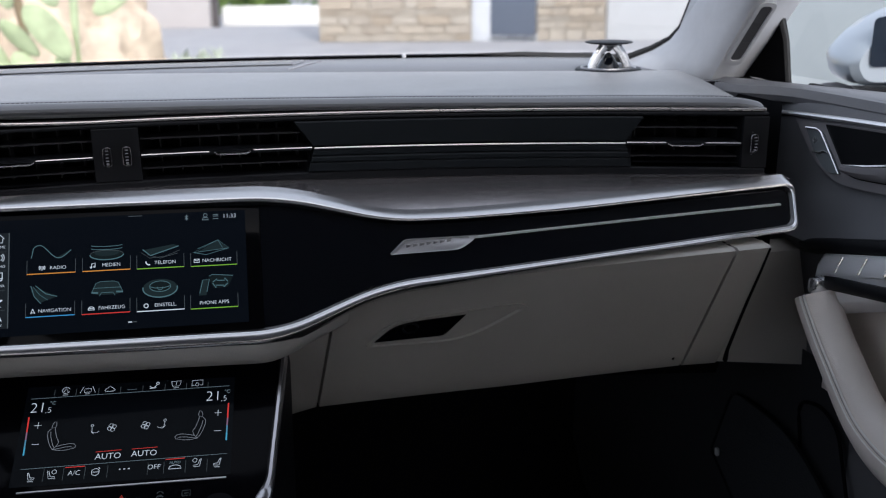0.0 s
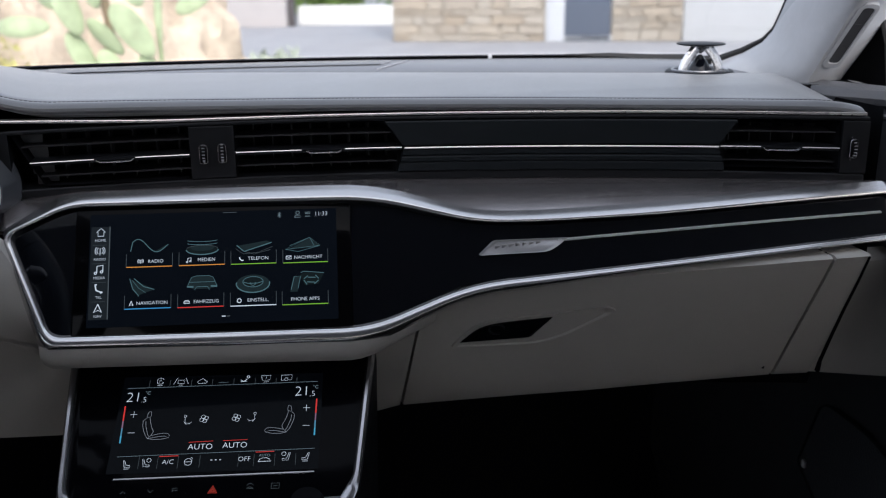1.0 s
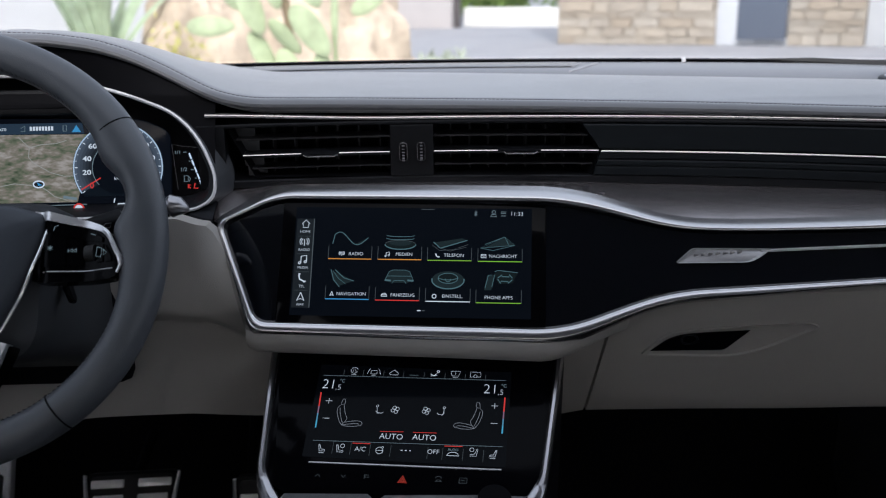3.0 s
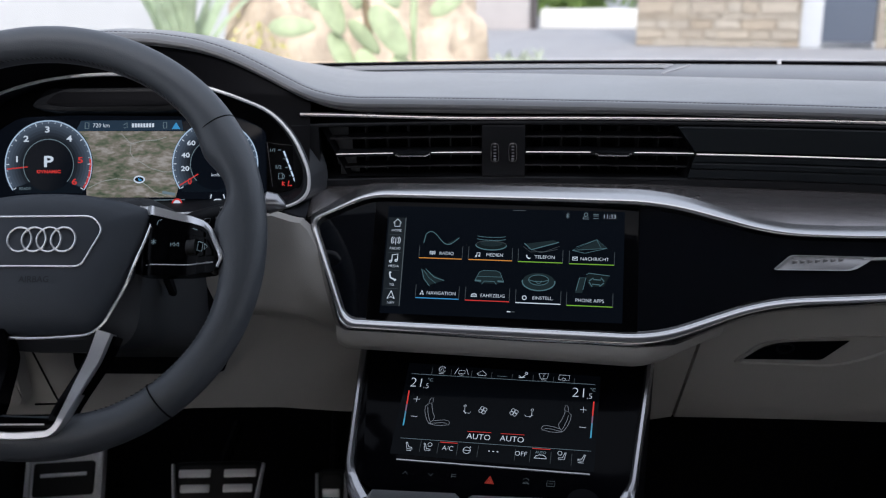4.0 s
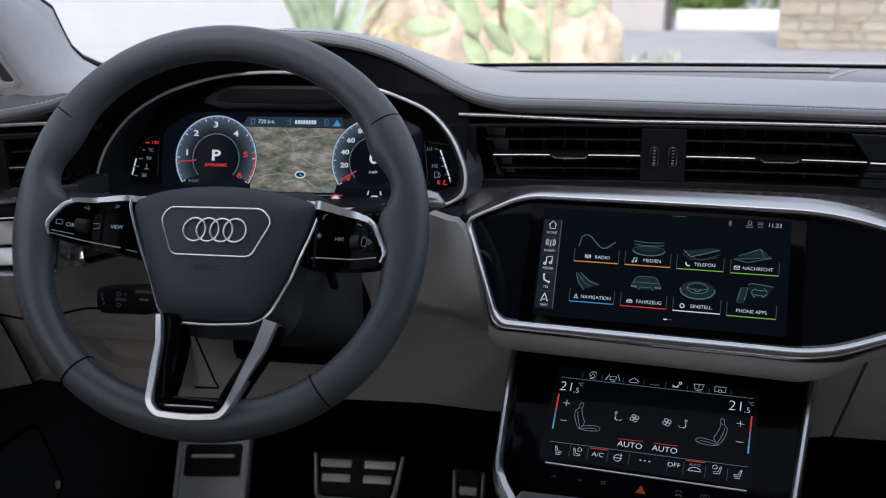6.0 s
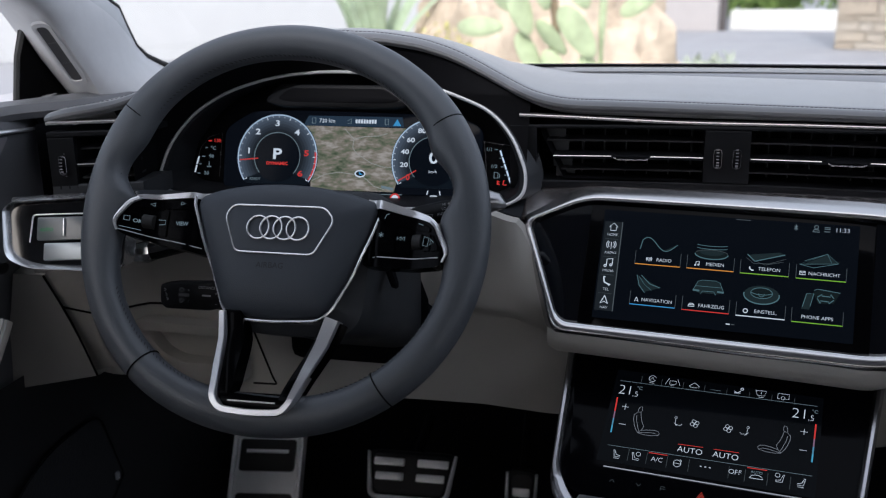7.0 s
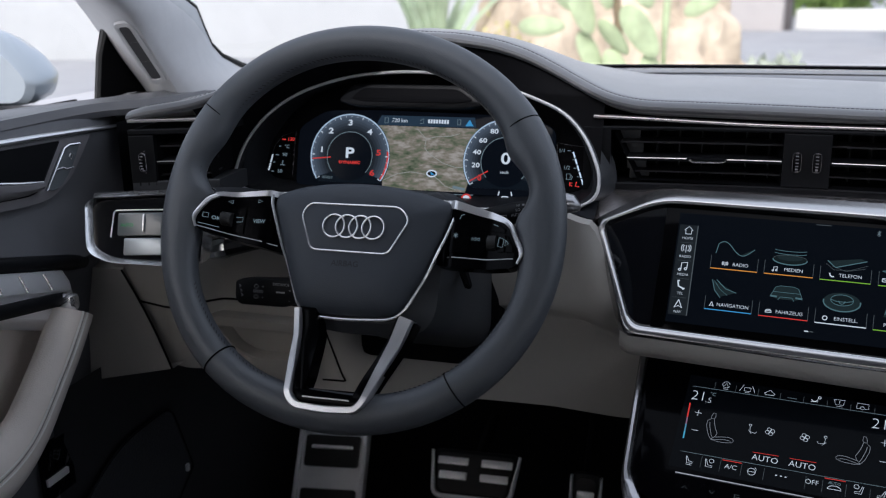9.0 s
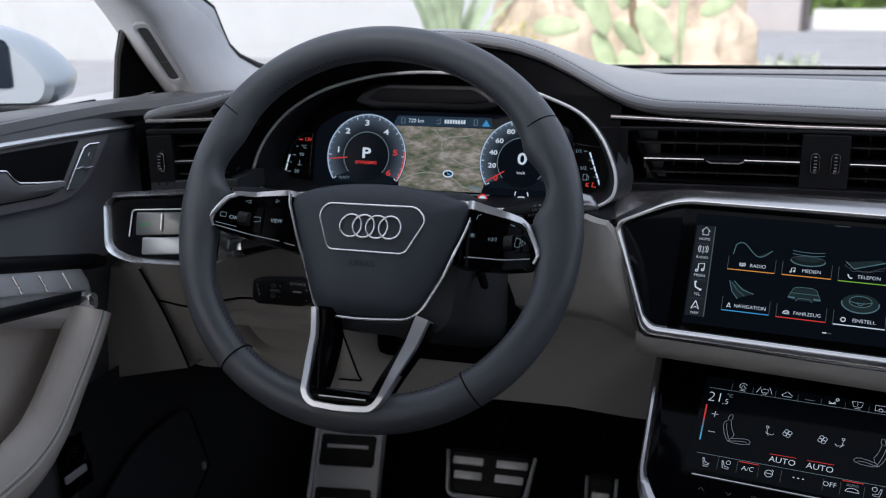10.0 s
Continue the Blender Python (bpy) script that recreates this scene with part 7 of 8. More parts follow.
    part("grip_rail", tube([(X(0.690), 1.128, 0.968), (X(0.684), 1.10, 0.975), (X(0.682), 1.0, 0.992), (X(0.682), 0.8, 1.0)], 0.006, 10, ry=0.007), M_DARK, d)
    rows = [[(X(0.728), y, 0.965), (X(0.733), y, 0.90), (X(0.733), y, 0.83)] for y in (1.165, 1.10, 0.9, 0.5)]
    part("inner_panel", loft(rows), M_LEATHER, d)
    # pocket with lid switch on the lower panel
    pk = rounded([(1.13, 0.795, 0), (1.16, 0.81, 0), (1.20, 0.80, 0), (1.17, 0.66, 0), (1.06, 0.60, 0)], 0.02)
    part("pocket_edge", tube(on(pk, 0.008), 0.0022, 6, closed=True), M_BLACK, d)
    if s < 0:
        part("tailgate_switch", box((X(0.730), 1.128, 0.762), (0.006, 0.034, 0.008), 0.001), M_STEEL, d, "small metal tailgate switch")
        part("switch_bed", box((X(0.732), 1.132, 0.772), (0.004, 0.050, 0.066), 0.001), M_PIANO, d)
    # triangle trim and window seal
    b = loft([on([Vector(p) for p in ((1.43, 1.128, 0), (1.310, 1.142, 0), (1.322, 1.193, 0), (1.338, 1.228, 0), (1.352, 1.216, 0), (1.392, 1.176, 0))], dx) for dx in (0.040, 0.033)], closed_v=True, caps=True)
    part("mirror_triangle", b, M_BLACK, d, "black plastic mirror triangle")
    part("window_seal", tube([(X(0.782), 1.30, 1.142), (X(0.782), 0.5, 1.146), (X(0.782), -0.4, 1.146)], 0.004, 6), M_RUBBER, d)
    part("window_post", tube([(X(0.759), 1.309, 1.142), (X(0.758), 1.320, 1.193), (X(0.756), 1.337, 1.230)], 0.0035, 6), M_RUBBER, d)
    gl = part("window", loft([[(X(0.788), 1.46, 1.15), (X(0.778), 1.42, 1.26), (X(0.72), 1.15, 1.44)], [(X(0.788), -0.4, 1.15), (X(0.775), -0.4, 1.26), (X(0.70), -0.3, 1.44)]]), M_GLASS, d, "clear side window")
    gl.visible_shadow = False
    if s < 0:
        d.matrix_basis = Matrix.Translation((0, -0.012, 0.006)) @ d.matrix_basis
    return d


door(1)
door(-1)


# ---- A-pillars, roof and the rest of the shell ----
def pillar(s):
    def X(x):
        return -0.004 + s * x
    p = thing("windscreen_pillar", "light grey fabric windscreen pillar with a narrow air slot", "pillar", pose(X(0.7), 1.4, 1.15), group="windscreen pillars")
    # sections along the pillar by height: glass edge, crest, outer edge
    ZS = (1.140, 1.152, 1.167, 1.182, 1.198, 1.222, 1.247, 1.36, 1.43)
    AX = (0.672, 0.684, 0.703, 0.714, 0.716, 0.711, 0.705, 0.68, 0.64)
    AY = (1.575, 1.56, 1.535, 1.51, 1.49, 1.465, 1.44, 1.16, 0.90)
    BX = (0.674, 0.674, 0.675, 0.675, 0.675, 0.674, 0.672, 0.662, 0.62)
    BY = (1.354, 1.344, 1.333, 1.321, 1.306, 1.284, 1.258, 1.06, 0.84)
    QX = (0.708, 0.708, 0.708, 0.707, 0.706, 0.702, 0.698, 0.68, 0.64)
    QY = (1.365, 1.354, 1.339, 1.324, 1.308, 1.287, 1.264, 1.07, 0.82)
    rows = []
    for i, z in enumerate(ZS):
        a, b, c = Vector((AX[i], AY[i], z)), Vector((BX[i], BY[i], z)), Vector((QX[i], QY[i], z - 0.002))
        dd, e = Vector((0.775 if z < 1.3 else QX[i] + 0.04, QY[i] + 0.05, z)), Vector((0.775 if z < 1.3 else QX[i] + 0.05, AY[i] + 0.02, z))
        m1 = a.lerp(b, 0.5) + Vector((-0.012, -0.002, 0))
        m2 = a.lerp(b, 0.88) + Vector((-0.006, -0.006, 0))
        r = [a, a.lerp(m1, 0.5) + Vector((-0.004, 0, 0)), m1, m1.lerp(m2, 0.6) + Vector((-0.003, -0.002, 0)), m2 + Vector((0.001, -0.001, 0)), m2.lerp(b.lerp(c, 0.12), 0.5) + Vector((0.0005, -0.003, 0)), b.lerp(c, 0.15) + Vector((0.001, -0.002, 0)), b.lerp(c, 0.5) + Vector((0, -0.004, 0)), c, dd, e]
        rows.append([(X(v.x), v.y, v.z) for v in r])
    part("cover", loft(rows, closed_v=True, caps=True), M_PILLAR, p, "light grey fabric pillar cover")
    # slot frame lying on the face between crest and outer edge
    n = Vector((-0.14, -0.72, -0.68)).normalized()
    f0, f1 = Vector((0.6955, 1.3256, 1.1741)), Vector((0.6945, 1.2694, 1.2348))
    up_ = (f1 - f0).normalized()
    r_ = up_.cross(n).normalized()
    L = (f1 - f0).length
    fr_ = lambda w, l0, l1, h: [f0 + up_ * q.y + r_ * q.x + n * h for q in rounded([(-w, l0, 0), (w, l0, 0), (w, l1, 0), (-w, l1, 0)], w * 0.8)]
    b = loft([[(X(v.x), v.y, v.z) for v in q] for q in (fr_(0.0115, -0.009, L + 0.007, 0.0), fr_(0.0105, -0.008, L + 0.006, 0.0030), fr_(0.0068, -0.001, L + 0.001, 0.0034), fr_(0.0060, 0.0, L, 0.0018))], closed_v=True)
    fr2 = part("slot_frame", b, M_PILLAR, p, "grey plastic slot frame")
    b = bmesh.new()
    b.faces.new([b.verts.new((X(v.x), v.y, v.z)) for v in fr_(0.0062, -0.0002, L + 0.0002, 0.0022)])
    part("slot", b, mat("slot_face", (0.05, 0.05, 0.053), 0.5, grain=0.2), fr2, "dark grey slot face")
    for k in (0.35, 0.72):
        q = f0 + up_ * L * k + n * 0.0028
        part("slot_bridge", tube([(X((q - r_ * 0.006).x), (q - r_ * 0.006).y, (q - r_ * 0.006).z), (X((q + r_ * 0.006).x), (q + r_ * 0.006).y, (q + r_ * 0.006).z)], 0.0004, 5), M_DASH2, fr2)
    # black band of the windscreen along the pillar
    path = [(0.50, 1.655, 1.158), (0.56, 1.635, 1.158), (0.61, 1.61, 1.156), (0.66, 1.58, 1.155), (0.684, 1.557, 1.157), (0.703, 1.533, 1.170), (0.714, 1.508, 1.185), (0.716, 1.488, 1.200), (0.711, 1.463, 1.224), (0.705, 1.438, 1.249), (0.68, 1.155, 1.365), (0.64, 0.90, 1.435)]
    part("glass_band", tube([(X(a - 0.004 + 0.007 * smooth((c - 1.16) / 0.02)), b + 0.006, c) for a, b, c in path], [0.003, 0.005, 0.006, 0.006, 0.005, 0.004, 0.003, 0.0025, 0.0025, 0.0025, 0.0025, 0.0025], 6), M_RUBBER, p)


pillar(1)
pillar(-1)
rows = [[(x, y_rear(x) - 0.006, 1.1530), (x, y_rear(x) - 0.004, 1.1555), (x, y_rear(x) + 0.002, 1.1565), (x, y_rear(x) - 0.002, 1.1592), (x, y_rear(x) + 0.02, 1.1592), (x, y_rear(x) + 0.03, 1.14)] for x in lin(-0.66, 0.66, 55)]
tagged(part("windscreen_band", loft(rows), M_BLACK), "black ceramic band at the foot of the windscreen", "windscreen band", kind="structure")
b = box((0.387, y_rear(0.387) - 0.008, 1.1588), (0.0055, 0.003, 0.0055), 0.001)
tagged(part("sensor_dot", b, M_PILLAR), "small pale marker at the windscreen foot", "marker")
ws = loft([[(x, y_rear(x) + 0.012, 1.162), (x * 0.98, y_rear(x) - 0.44 + 0.1 * x * x, 1.31), (x * 0.94, 1.00, 1.405)] for x in lin(-0.76, 0.76, 25)])
ws = tagged(part("windscreen", ws, M_GLASS), "clear windscreen glass", "windscreen", kind="structure")
ws.visible_shadow = False
M_ROOF = mat("headliner", (0.34, 0.34, 0.345), 0.9, grain=0.4, gscale=1200, var=0.04, vscale=30)
rows = [[(x, y, 1.455 - 0.10 * x * x + (0.02 if y < 0.6 else 0.01)) for x in lin(-0.77, 0.77, 15)] for y in (0.66, 0.5, 0.4, 0.0, -0.4, -0.97)]
rows = [[(x * 0.94, 1.01, 1.372 - 0.06 * x * x) for x in lin(-0.76, 0.76, 15)], [(x * 0.95, 0.97, 1.390 - 0.07 * x * x) for x in lin(-0.76, 0.76, 15)], [(x * 0.97, 0.80, 1.435 - 0.09 * x * x) for x in lin(-0.76, 0.76, 15)]] + rows
b = loft(rows)
r2 = bmesh.ops.extrude_face_region(b, geom=b.faces[:])
bmesh.ops.translate(b, vec=(0, 0, 0.03), verts=[v for v in r2["geom"] if isinstance(v, bmesh.types.BMVert)])
tagged(part("ceiling", b, M_ROOF), "light grey fabric headliner", "ceiling", kind="structure")
b = box((0, -0.95, 0.67), (1.6, 0.06, 0.70))
tagged(part("wall_rear", b, M_DASH), "dark rear bulkhead of the cabin", "wall", kind="structure")
b = box((0, -0.95, 1.415), (1.6, 0.06, 0.09))
tagged(part("rear_header", b, M_ROOF), "light grey fabric header above the rear window", "wall", kind="structure")
b = box((0, -0.955, 1.195), (1.5, 0.005, 0.35))
rw = tagged(part("rear_window", b, M_GLASS), "clear rear window glass", "window", kind="structure")
rw.visible_shadow = False
for sx in (-1, 1):
    b = loft([[(sx * 0.655 - 0.004, 1.345, z), (sx * 0.76, 1.37, z), (sx * 0.79, 1.39, z)] for z in (0.84, 1.0, 1.140)])
    tagged(part("door_gap", b, M_BLACK), "black gap between the dashboard and the door", "gap", kind="structure", group="door gaps")
    b = box((sx * 0.84, 2.2, 0.60), (0.05, 1.9, 0.78))
    tagged(part("fender", b, M_PAINT), "silver blue painted front fender", "car body", kind="structure", group="fenders")
    b = box((sx * 0.81, 0.2, 0.74), (0.04, 2.4, 0.76))
    tagged(part("door_shell", b, M_PAINT), "silver blue painted outer door shell", "car body", kind="structure", group="door shells")
    b = box((sx * 0.75, -0.86, 1.28), (0.08, 0.14, 0.34), 0.02)
    tagged(part("rear_pillar", b, M_PILLAR), "light grey rear pillar", "pillar", kind="structure")
    st_ = thing("front_seat", "dark leather front seat", "seat", pose(sx * 0.37, -0.25, 0.55), group="front seats")
    part("backrest", box((sx * 0.37, -0.42, 0.90), (0.50, 0.16, 0.62), 0.06), M_DASH, st_)
    part("cushion", box((sx * 0.37, -0.10, 0.56), (0.50, 0.52, 0.16), 0.06), M_DASH, st_)
rows = [[(x, y_rear(x) + 0.03, 1.11), (x, 2.0, 1.05), (x, 2.6, 0.98), (x, 3.0, 0.90), (x, 3.15, 0.75), (x, 3.2, 0.35)] for x in lin(-0.80, 0.80, 17)]
tagged(part("bonnet", loft(rows), M_PAINT), "silver blue painted bonnet", "car body", kind="structure")


def mirror(s):
    dx = 0.012 if s > 0 else 0.038
    m = thing("door_mirror", "silver blue painted door mirror housing on a dark foot", "door mirror", pose(s * 0.95, 1.50, 1.1), group="door mirrors")
    prof = [(0.0, 0.0), (0.03, 0.035), (0.085, 0.075), (0.15, 0.092), (0.22, 0.085), (0.25, 0.05), (0.25, 0.005), (0.22, -0.02), (0.12, -0.030), (0.018, -0.030)]
    prof = [(0.05 + a * 0.82, b) for a, b in prof]
    gi = 0.073 if s > 0 else 0.104
    c = (0.15, 0.03)
    prof = [tuple(p)[:2] for p in rounded([(a, b, 0) for a, b in prof], 0.03, 4)]
    rows = []
    for k, (sc, dy) in enumerate(((0.92, -0.045), (1.0, -0.035), (1.0, -0.01), (0.93, 0.03), (0.75, 0.065), (0.4, 0.085))):
        rows.append([(s * (0.925 + dx + c[0] + (a - c[0]) * sc), 1.55 + dy * 0.9 - 0.28 * (c[0] + (a - c[0]) * sc), 1.142 + c[1] + (b - c[1]) * sc) for a, b in prof])
    b = loft(rows, closed_v=True, caps=True)
    part("housing", b, M_PAINT, m, "silver blue painted housing")
    g = rounded([(gi, -0.012, 0), (0.24, -0.008, 0), (0.242, 0.06, 0), (0.16, 0.070, 0), (gi, 0.055, 0)], 0.008)
    b = bmesh.new()
    b.faces.new([b.verts.new((s * (0.925 + dx + p.x), 1.55 - 0.0435 - 0.28 * p.x, 1.15 + p.y)) for p in g])
    part("mirror_glass", b, M_MIRROR, m, "dark mirror glass")
    rows = [[(s * (0.925 + dx + a), 1.555 - 0.03 - 0.28 * a + dy, 1.142 + z) for dy, z in ((-0.02, -0.034), (0.03, -0.034), (0.03, -0.044), (-0.02, -0.046))] for a in (0.012, 0.10, 0.22)]
    part("foot", loft(rows, closed_v=True, caps=True), M_DARK, m)
    part("arm", tube([(s * 0.80, 1.42, 1.09), (s * 0.90, 1.48, 1.09), (s * 0.98, 1.51, 1.105)], [0.03, 0.026, 0.03], 8, ry=[0.012, 0.012, 0.012]), M_DARK, m)


mirror(1)
mirror(-1)


# ---- outside ----
GZ = 0.10
M_ASPHALT = mat("pale_asphalt", (0.36, 0.36, 0.375), 0.85, grain=0.5, gscale=40, var=0.12, vscale=1.3)
M_WALL = mat("white_render", (0.50, 0.51, 0.52), 0.85, grain=0.3, gscale=30, var=0.04, vscale=2)
M_WALL2 = mat("pale_render", (0.50, 0.47, 0.46), 0.85, grain=0.3, gscale=30, var=0.05, vscale=2)
M_ROCK = mat("rock", (0.52, 0.43, 0.33), 0.9, grain=1.0, gscale=9, var=0.40, vscale=3.0)
M_KERB = mat("white_kerb", (0.85, 0.84, 0.80), 0.8, var=0.05)
M_CACT = mat("cactus_green", (0.40, 0.47, 0.28), 0.6, grain=0.3, gscale=50, var=0.22, vscale=8)
M_AGAVE = mat("agave_green", (0.36, 0.44, 0.29), 0.6, var=0.25, vscale=5)
M_LEAF = mat("leaf_green", (0.17, 0.26, 0.06), 0.7, var=0.4, vscale=3)
M_SAGE = mat("sage_leaf", (0.42, 0.46, 0.38), 0.8, var=0.2, vscale=6)
M_STEM = mat("stem", (0.25, 0.19, 0.12), 0.9, var=0.3)
M_FRAME = mat("window_frame_grey", (0.55, 0.57, 0.60), 0.5, var=0.04)
M_PANE = mat("dark_pane", (0.10, 0.12, 0.16), 0.08, coat=0.5)


def stone_mat():
    m = mat("field_stone", (0.45, 0.38, 0.29), 0.85, grain=0.8, gscale=30, var=0.2, vscale=5)
    nt = m.node_tree
    b = nt.nodes["Principled BSDF"]
    oi, rp, mx = nt.nodes.new("ShaderNodeObjectInfo"), nt.nodes.new("ShaderNodeValToRGB"), nt.nodes.new("ShaderNodeMix")
    for k, (p, c) in enumerate(((0.0, (0.40, 0.34, 0.27)), (0.35, (0.48, 0.43, 0.36)), (0.7, (0.50, 0.47, 0.42)), (1.0, (0.38, 0.34, 0.29)))):
        el = rp.color_ramp.elements[k] if k < 2 else rp.color_ramp.elements.new(p)
        el.position, el.color = p, (*c, 1)
    nt.links.new(oi.outputs["Random"], rp.inputs[0])
    mx.data_type = "RGBA"
    mx.inputs[0].default_value = 0.6
    old = b.inputs["Base Color"].links[0].from_socket
    nt.links.new(old, mx.inputs[6])
    nt.links.new(rp.outputs[0], mx.inputs[7])
    nt.links.new(mx.outputs[2], b.inputs["Base Color"])
    return m


M_STONE = stone_mat()
b = bmesh.new()
bmesh.ops.create_grid(b, x_segments=40, y_segments=40, size=400)
bmesh.ops.translate(b, vec=(0, 0, GZ), verts=b.verts)
tagged(part("ground", b, M_ASPHALT), "pale grey asphalt forecourt", "ground", kind="structure")


def stone_wall(name, label, x0, y0, x1, y1, h, pieces):
    """A stone faced wall between two plan points, stones proud of the mortar."""
    v = Vector((x1 - x0, y1 - y0, 0))
    L = v.length
    r = v.normalized()
    n = Vector((r.y, -r.x, 0))
    m = Matrix(((r.x, -n.x, 0, x0), (r.y, -n.y, 0, y0), (0, 0, 1, GZ), (0, 0, 0, 1)))
    w = thing(name, label, "wall", m, kind="structure")
    core = part("mortar", box((L / 2, 0.2, h / 2), (L, 0.4, h)), mat("mortar", (0.45, 0.41, 0.35), 0.9, grain=0.5, gscale=40, var=0.15), w, at_world=False)
    meshes = []
    for k in range(6):
        b = box((0, 0, 0), (1, 0.06, 1), 0.0)
        for vt in b.verts:
            vt.co += Vector((random.uniform(-0.03, 0.03), random.uniform(-0.012, 0.012), random.uniform(-0.05, 0.05)))
        bmesh.ops.bevel(b, geom=b.edges[:], offset=0.035, segments=1, affect="EDGES")
        me = bpy.data.meshes.new("stone")
        b.to_mesh(me)
        b.free()
        me.materials.append(M_STONE)
        meshes.append(me)
    z, count = 0.0, 0
    while z < h - 0.03:
        hh = min(random.choice((0.09, 0.12, 0.16, 0.2)), h - z)
        x = 0.0
        while x < L - 0.02:
            ww = min(random.uniform(0.18, 0.62), L - x)
            ob = new("stone", random.choice(meshes))
            ob.parent = w
            ob.matrix_basis = Matrix.LocRotScale((x + ww / 2, -0.01 + random.uniform(-0.015, 0.01), z + hh / 2), None, (ww - 0.018, 1, hh - 0.016))
            x += ww
            count += 1
        z += hh
    return w


def slab(name, label, x0, y0, x1, y1, h, t, material, z0=0.0, cat="wall"):
    v = Vector((x1 - x0, y1 - y0, 0))
    L, r = v.length, v.normalized()
    n = Vector((-r.y, r.x, 0))
    m = Matrix(((r.x, n.x, 0, x0), (r.y, n.y, 0, y0), (0, 0, 1, GZ + z0), (0, 0, 0, 1)))
    b = box((L / 2, t / 2, h / 2), (L, t, h), 0.01)
    bmesh.ops.transform(b, matrix=m, verts=b.verts)
    return tagged(part(name, b, material), label, cat, kind="structure")


# house front: stone pier, window, stone pier, white wall
P0, P1 = Vector((2.578, 17.03)), Vector((7.26, 15.45))
HD = (P1 - P0).normalized()


def hp(d):
    q = P0 + HD * d
    return q.x, q.y


stone_wall("wall_stone_left", "pale field stone wall of the house", *hp(0), *hp(2.62), 3.2, 0)
slab("door_frame_post", "pale grey frame post beside a glazed door", *hp(2.63), *hp(2.95), 3.0, 0.25, M_FRAME)
slab("glazed_door", "dark glazed house door", *hp(2.95), *hp(3.72), 3.0, 0.06, M_PANE, cat="door")
slab("door_sill", "pale sill below the glazed door", *hp(2.9), *hp(3.75), 0.10, 0.5, M_FRAME)
stone_wall("wall_stone_right", "pale field stone pier of the house", *hp(3.74), *hp(4.90), 3.2, 0)
slab("wall_white", "white rendered garden wall", *hp(4.92), *hp(16.0), 3.2, 0.3, M_WALL)
# garage wall, post and kerb on the far side of the drive
slab("wall_garage", "pale rendered garage wall", -9.0, 25.3, 0.98, 22.4, 3.4, 0.4, M_WALL2)
slab("gate_post", "narrow dark gate post", 1.02, 22.6, 1.16, 22.56, 3.4, 0.2, mat("dark_post", (0.10, 0.09, 0.09), 0.6, var=0.1))
slab("kerb_wall", "low white kerb wall in bright sun", 1.3, 23.2, 9.0, 20.9, 0.42, 0.4, M_KERB)
slab("wall_drive", "pale blue-grey rendered wall across the drive", 6.0, 9.0, 16.0, 2.0, 2.6, 0.3, mat("blue_grey_render", (0.30, 0.335, 0.35), 0.85, grain=0.3, gscale=30, var=0.05, vscale=2))
slab("pale_paving", "pale paving strip along the drive", 14.3, -0.4, 4.3, 6.6, 0.02, 2.6, M_KERB, cat="paving")
slab("wall_white_left", "white rendered boundary wall", -30.0, 9.0, -2.4, 15.5, 4.5, 0.3, M_WALL)


def rock(name, label, c, r, sy):
    b = bmesh.new()
    bmesh.ops.create_icosphere(b, subdivisions=5, radius=1.0)
    for v in b.verts:
        d = v.co.normalized()
        k = 1 + 0.34 * noise.noise(d * 1.3 + Vector((sy, 0, 0))) + 0.16 * noise.noise(d * 3.1) + 0.08 * noise.noise(d * 7) + 0.04 * noise.noise(d * 15)
        v.co = Vector((d.x * r[0] * k, d.y * r[1] * k, d.z * r[2] * k))
    bmesh.ops.translate(b, vec=(c[0], c[1], c[2]), verts=b.verts)
    return tagged(part(name, b, M_ROCK), label, "rock")


rock("boulder", "large sunlit tan boulder behind the cactus", (-0.78, 8.7, GZ + 0.30), (0.86, 0.62, 1.12), 3)
rock("boulder", "rounded tan boulder beside the agave", (-1.62, 8.5, GZ + 0.35), (0.62, 0.5, 1.15), 8)


def pad_mesh(w, h):
    b = bmesh.new()
    bmesh.ops.create_uvsphere(b, u_segments=14, v_segments=10, radius=1.0)
    for v in b.verts:
        z = v.co.z
        f = 1 - 0.22 * (1 - z) / 2
        v.co = Vector((v.co.x * w / 2 * f, v.co.y * 0.022, (z + 1) * h / 2))
    return b


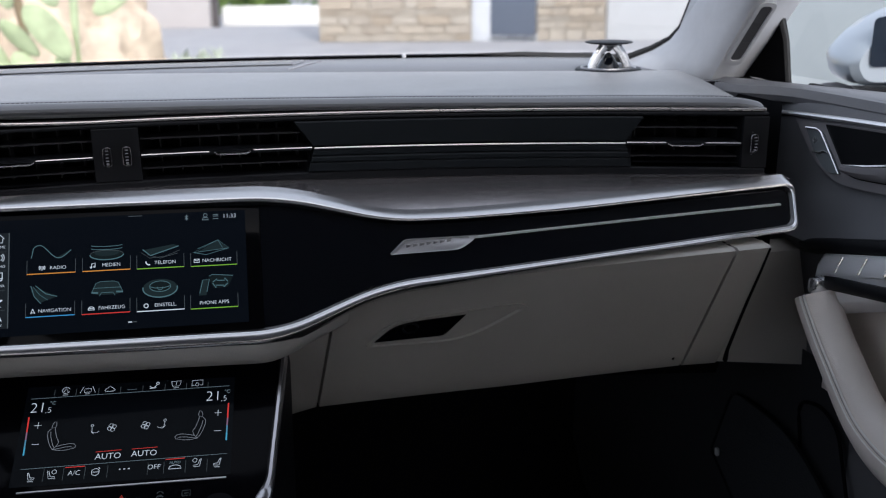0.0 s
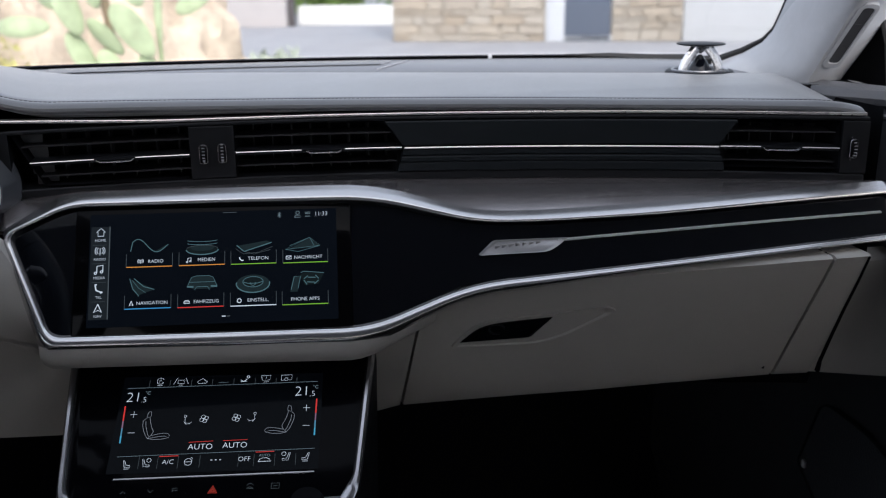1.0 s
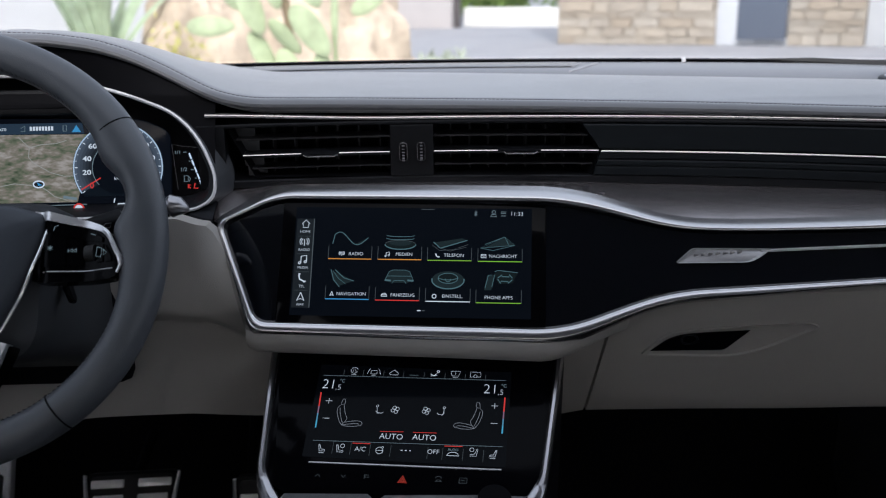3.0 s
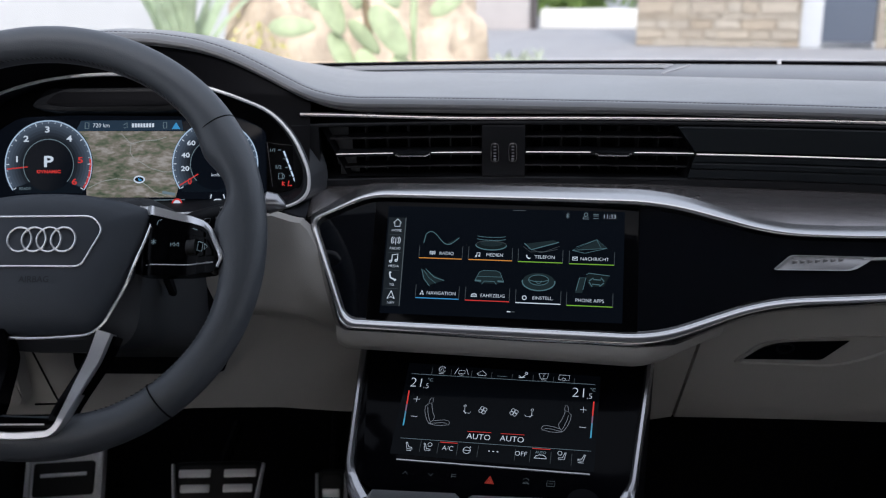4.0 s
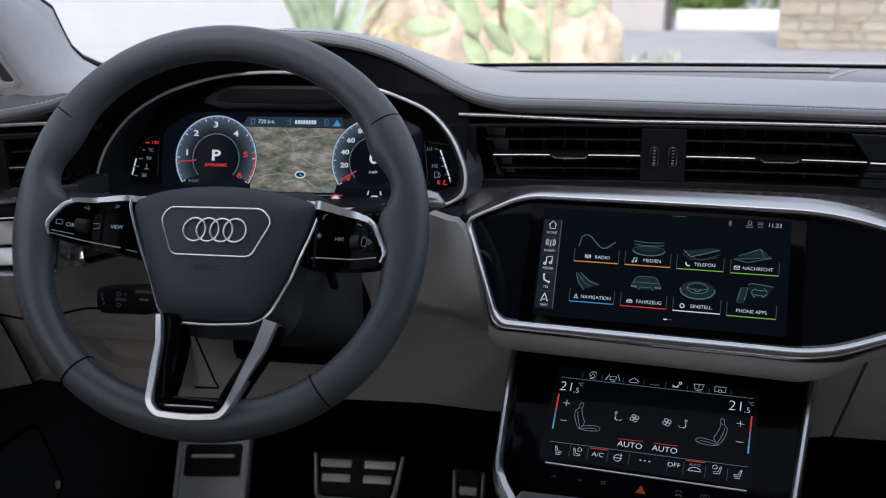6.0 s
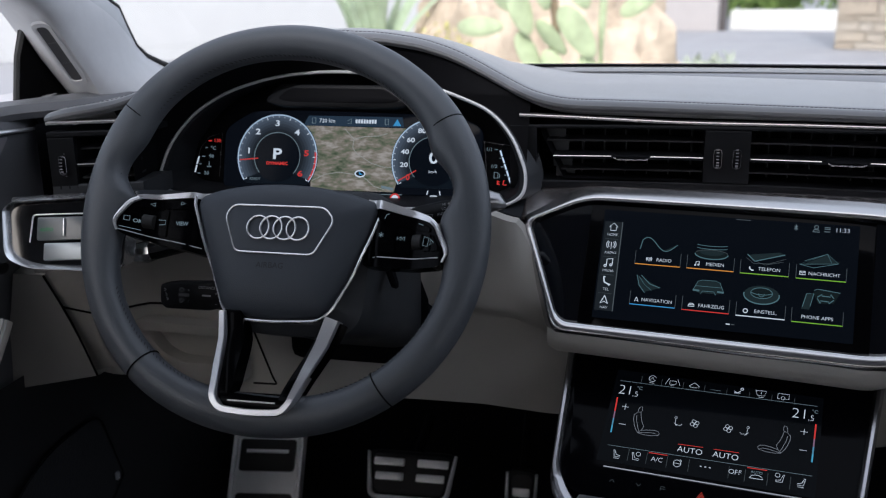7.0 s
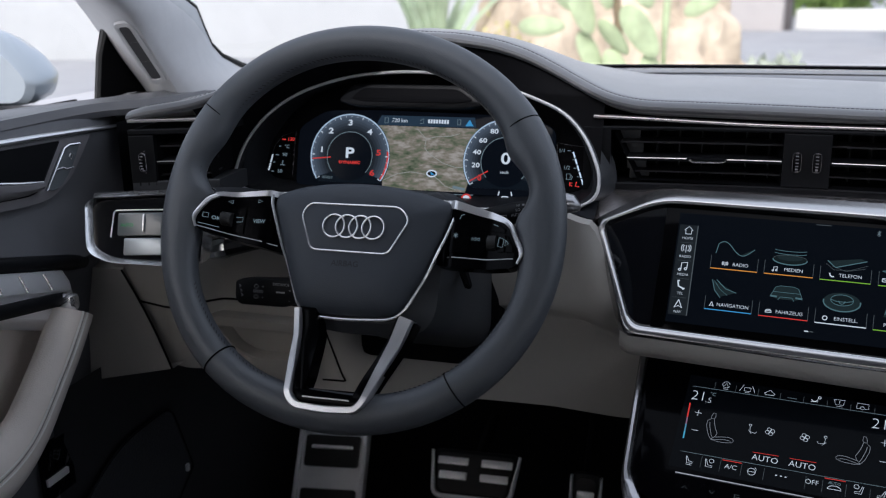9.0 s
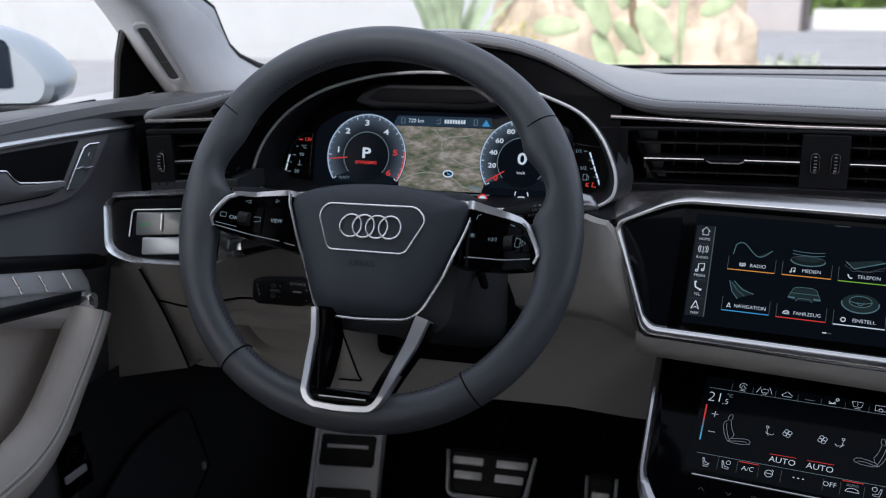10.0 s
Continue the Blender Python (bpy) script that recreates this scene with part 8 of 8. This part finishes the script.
def cactus():
    t = thing("prickly_pear", "green prickly pear cactus with flat oval pads", "cactus", pose(-0.6, 6.42, GZ))
    # two points on each pad's long axis (x, z), its depth, its width and its turn about the axis
    spec = [((-1.36, 0.985), (-1.06, 0.985), 6.4, 0.145, 15), ((-1.02, 1.24), (-0.90, 0.93), 6.42, 0.17, 25), ((-0.86, 1.02), (-0.67, 0.81), 6.45, 0.15, -35), ((-0.70, 1.11), (-0.49, 0.80), 6.35, 0.19, 10),
            ((-0.66, 1.36), (-0.54, 1.09), 6.38, 0.17, 20), ((-0.34, 1.05), (-0.12, 1.19), 6.4, 0.13, 15), ((-1.15, 1.30), (-1.03, 1.08), 6.44, 0.15, -20), ((-0.86, 1.32), (-0.79, 1.08), 6.42, 0.14, 40),
            ((-0.80, 0.84), (-0.66, 0.52), 6.46, 0.17, 0), ((-0.55, 0.82), (-0.50, 0.50), 6.4, 0.17, 20), ((-0.98, 0.95), (-0.84, 0.66), 6.47, 0.15, 30), ((-0.62, 0.52), (-0.56, 0.10), 6.42, 0.20, 10)]
    for (xa, za), (xb, zb), y, w, turn in spec:
        d = Vector((xa - xb, 0, za - zb))
        b = pad_mesh(w, d.length)
        m = Matrix.Translation((xb, y, zb)) @ pose(0, 0, 0, 0, math.degrees(math.atan2(d.x, d.z)), 0) @ pose(0, 0, 0, 0, 0, turn)
        bmesh.ops.transform(b, matrix=m, verts=b.verts)
        part("pad", b, M_CACT, t)
    part("stem", tube([(-0.44, 6.42, GZ), (-0.455, 6.42, GZ + 0.5), (-0.45, 6.42, GZ + 0.9), (-0.43, 6.43, GZ + 1.4)], [0.03, 0.028, 0.025, 0.02], 8), M_CACT, t)
    part("branch", tube([(-0.70, 6.5, GZ), (-0.78, 6.5, GZ + 0.5), (-0.74, 6.5, GZ + 0.9), (-0.80, 6.5, GZ + 1.3)], [0.04, 0.035, 0.03, 0.02], 8), M_STEM, t)


cactus()


def blades(name, label, c, n, length, width, material, spread, cat):
    t = thing(name, label, cat, pose(*c))
    for i in range(n):
        a = 2 * math.pi * (i * 0.381966)
        lean = spread * (0.25 + 0.75 * ((i * 0.618) % 1))
        ln = length * random.uniform(0.8, 1.1)
        rows = []
        for k in range(9):
            f = k / 8
            out = math.sin(lean * f * 0.9) * ln * f
            up_ = math.cos(lean * f * 0.8) * ln * f
            p = Vector((c[0] + math.cos(a) * out, c[1] + math.sin(a) * out, c[2] + up_))
            sd_ = Vector((-math.sin(a), math.cos(a), 0)) * width * (1 - f ** 1.8) * (0.7 + 0.6 * f * (1 - f))
            nn = Vector((math.cos(a), math.sin(a), 0)) * width * 0.25
            rows.append([p - sd_ + nn, p - nn * 0.6, p + sd_ + nn, p + nn * 0.9])
        part("blade", loft(rows, closed_v=True, caps=True), material, t)


blades("agave", "large green agave with long pointed leaves", (-2.42, 8.0, GZ), 19, 1.55, 0.105, M_AGAVE, 0.62, "agave")


def leaf_mass(name, label, c, r, n, size, material, cat, seed):
    rnd = random.Random(seed)
    bm = bmesh.new()
    for i in range(n):
        d = Vector((rnd.gauss(0, 1), rnd.gauss(0, 1), rnd.gauss(0, 1))).normalized()
        k = rnd.uniform(0.45, 1.0) * (1 + 0.35 * noise.noise(d * 2 + Vector((seed, 0, 0))))
        p = Vector((c[0] + d.x * r[0] * k, c[1] + d.y * r[1] * k, c[2] + d.z * r[2] * k))
        m = Euler((rnd.uniform(0, 6), rnd.uniform(0, 6), rnd.uniform(0, 6))).to_matrix()
        s = size * rnd.uniform(0.6, 1.3)
        q = [p + m @ Vector(v) * s for v in ((-0.5, 0, 0), (0, -0.22, 0.05), (0.5, 0, 0), (0, 0.22, 0.05))]
        bm.faces.new([bm.verts.new(v) for v in q])
    t = thing(name, label, cat, pose(c[0], c[1], GZ))
    tagged(part("leaves", bm, material, t, flat=True), kind="stuff")
    for i in range(4):
        a = i * 1.7
        part("stem", tube([(c[0], c[1], GZ), (c[0] + 0.15 * r[0] * math.cos(a), c[1] + 0.15 * r[1] * math.sin(a), c[2] - r[2] * 0.4), (c[0] + 0.5 * r[0] * math.cos(a), c[1] + 0.5 * r[1] * math.sin(a), c[2] + r[2] * 0.3)], [0.04 * r[2], 0.03 * r[2], 0.012 * r[2]], 6), M_STEM, t)


leaf_mass("sage_bush", "pale grey-green low bush beside the boulder", (0.30, 8.3, GZ + 0.28), (0.42, 0.3, 0.28), 900, 0.10, M_SAGE, "bush", 4)
leaf_mass("flowering_shrub", "low shrub with small yellow green leaves before the rock", (-1.75, 7.7, GZ + 0.40), (0.36, 0.25, 0.50), 420, 0.07, mat("yellow_leaf", (0.5, 0.47, 0.16), 0.7, var=0.3), "bush", 9)
for i, (x, y, z, r) in enumerate(((1.9, 27.5, 0.9, 0.9), (4.6, 27.0, 1.2, 1.3), (7.5, 26.5, 1.1, 1.2), (3.0, 29.5, 0.8, 0.8))):
    leaf_mass("garden_shrub", "sunlit yellow green shrub behind the kerb", (x, y, GZ + z), (r * 1.2, r, r), 1600, 0.22, M_LEAF, "shrub", 20 + i)
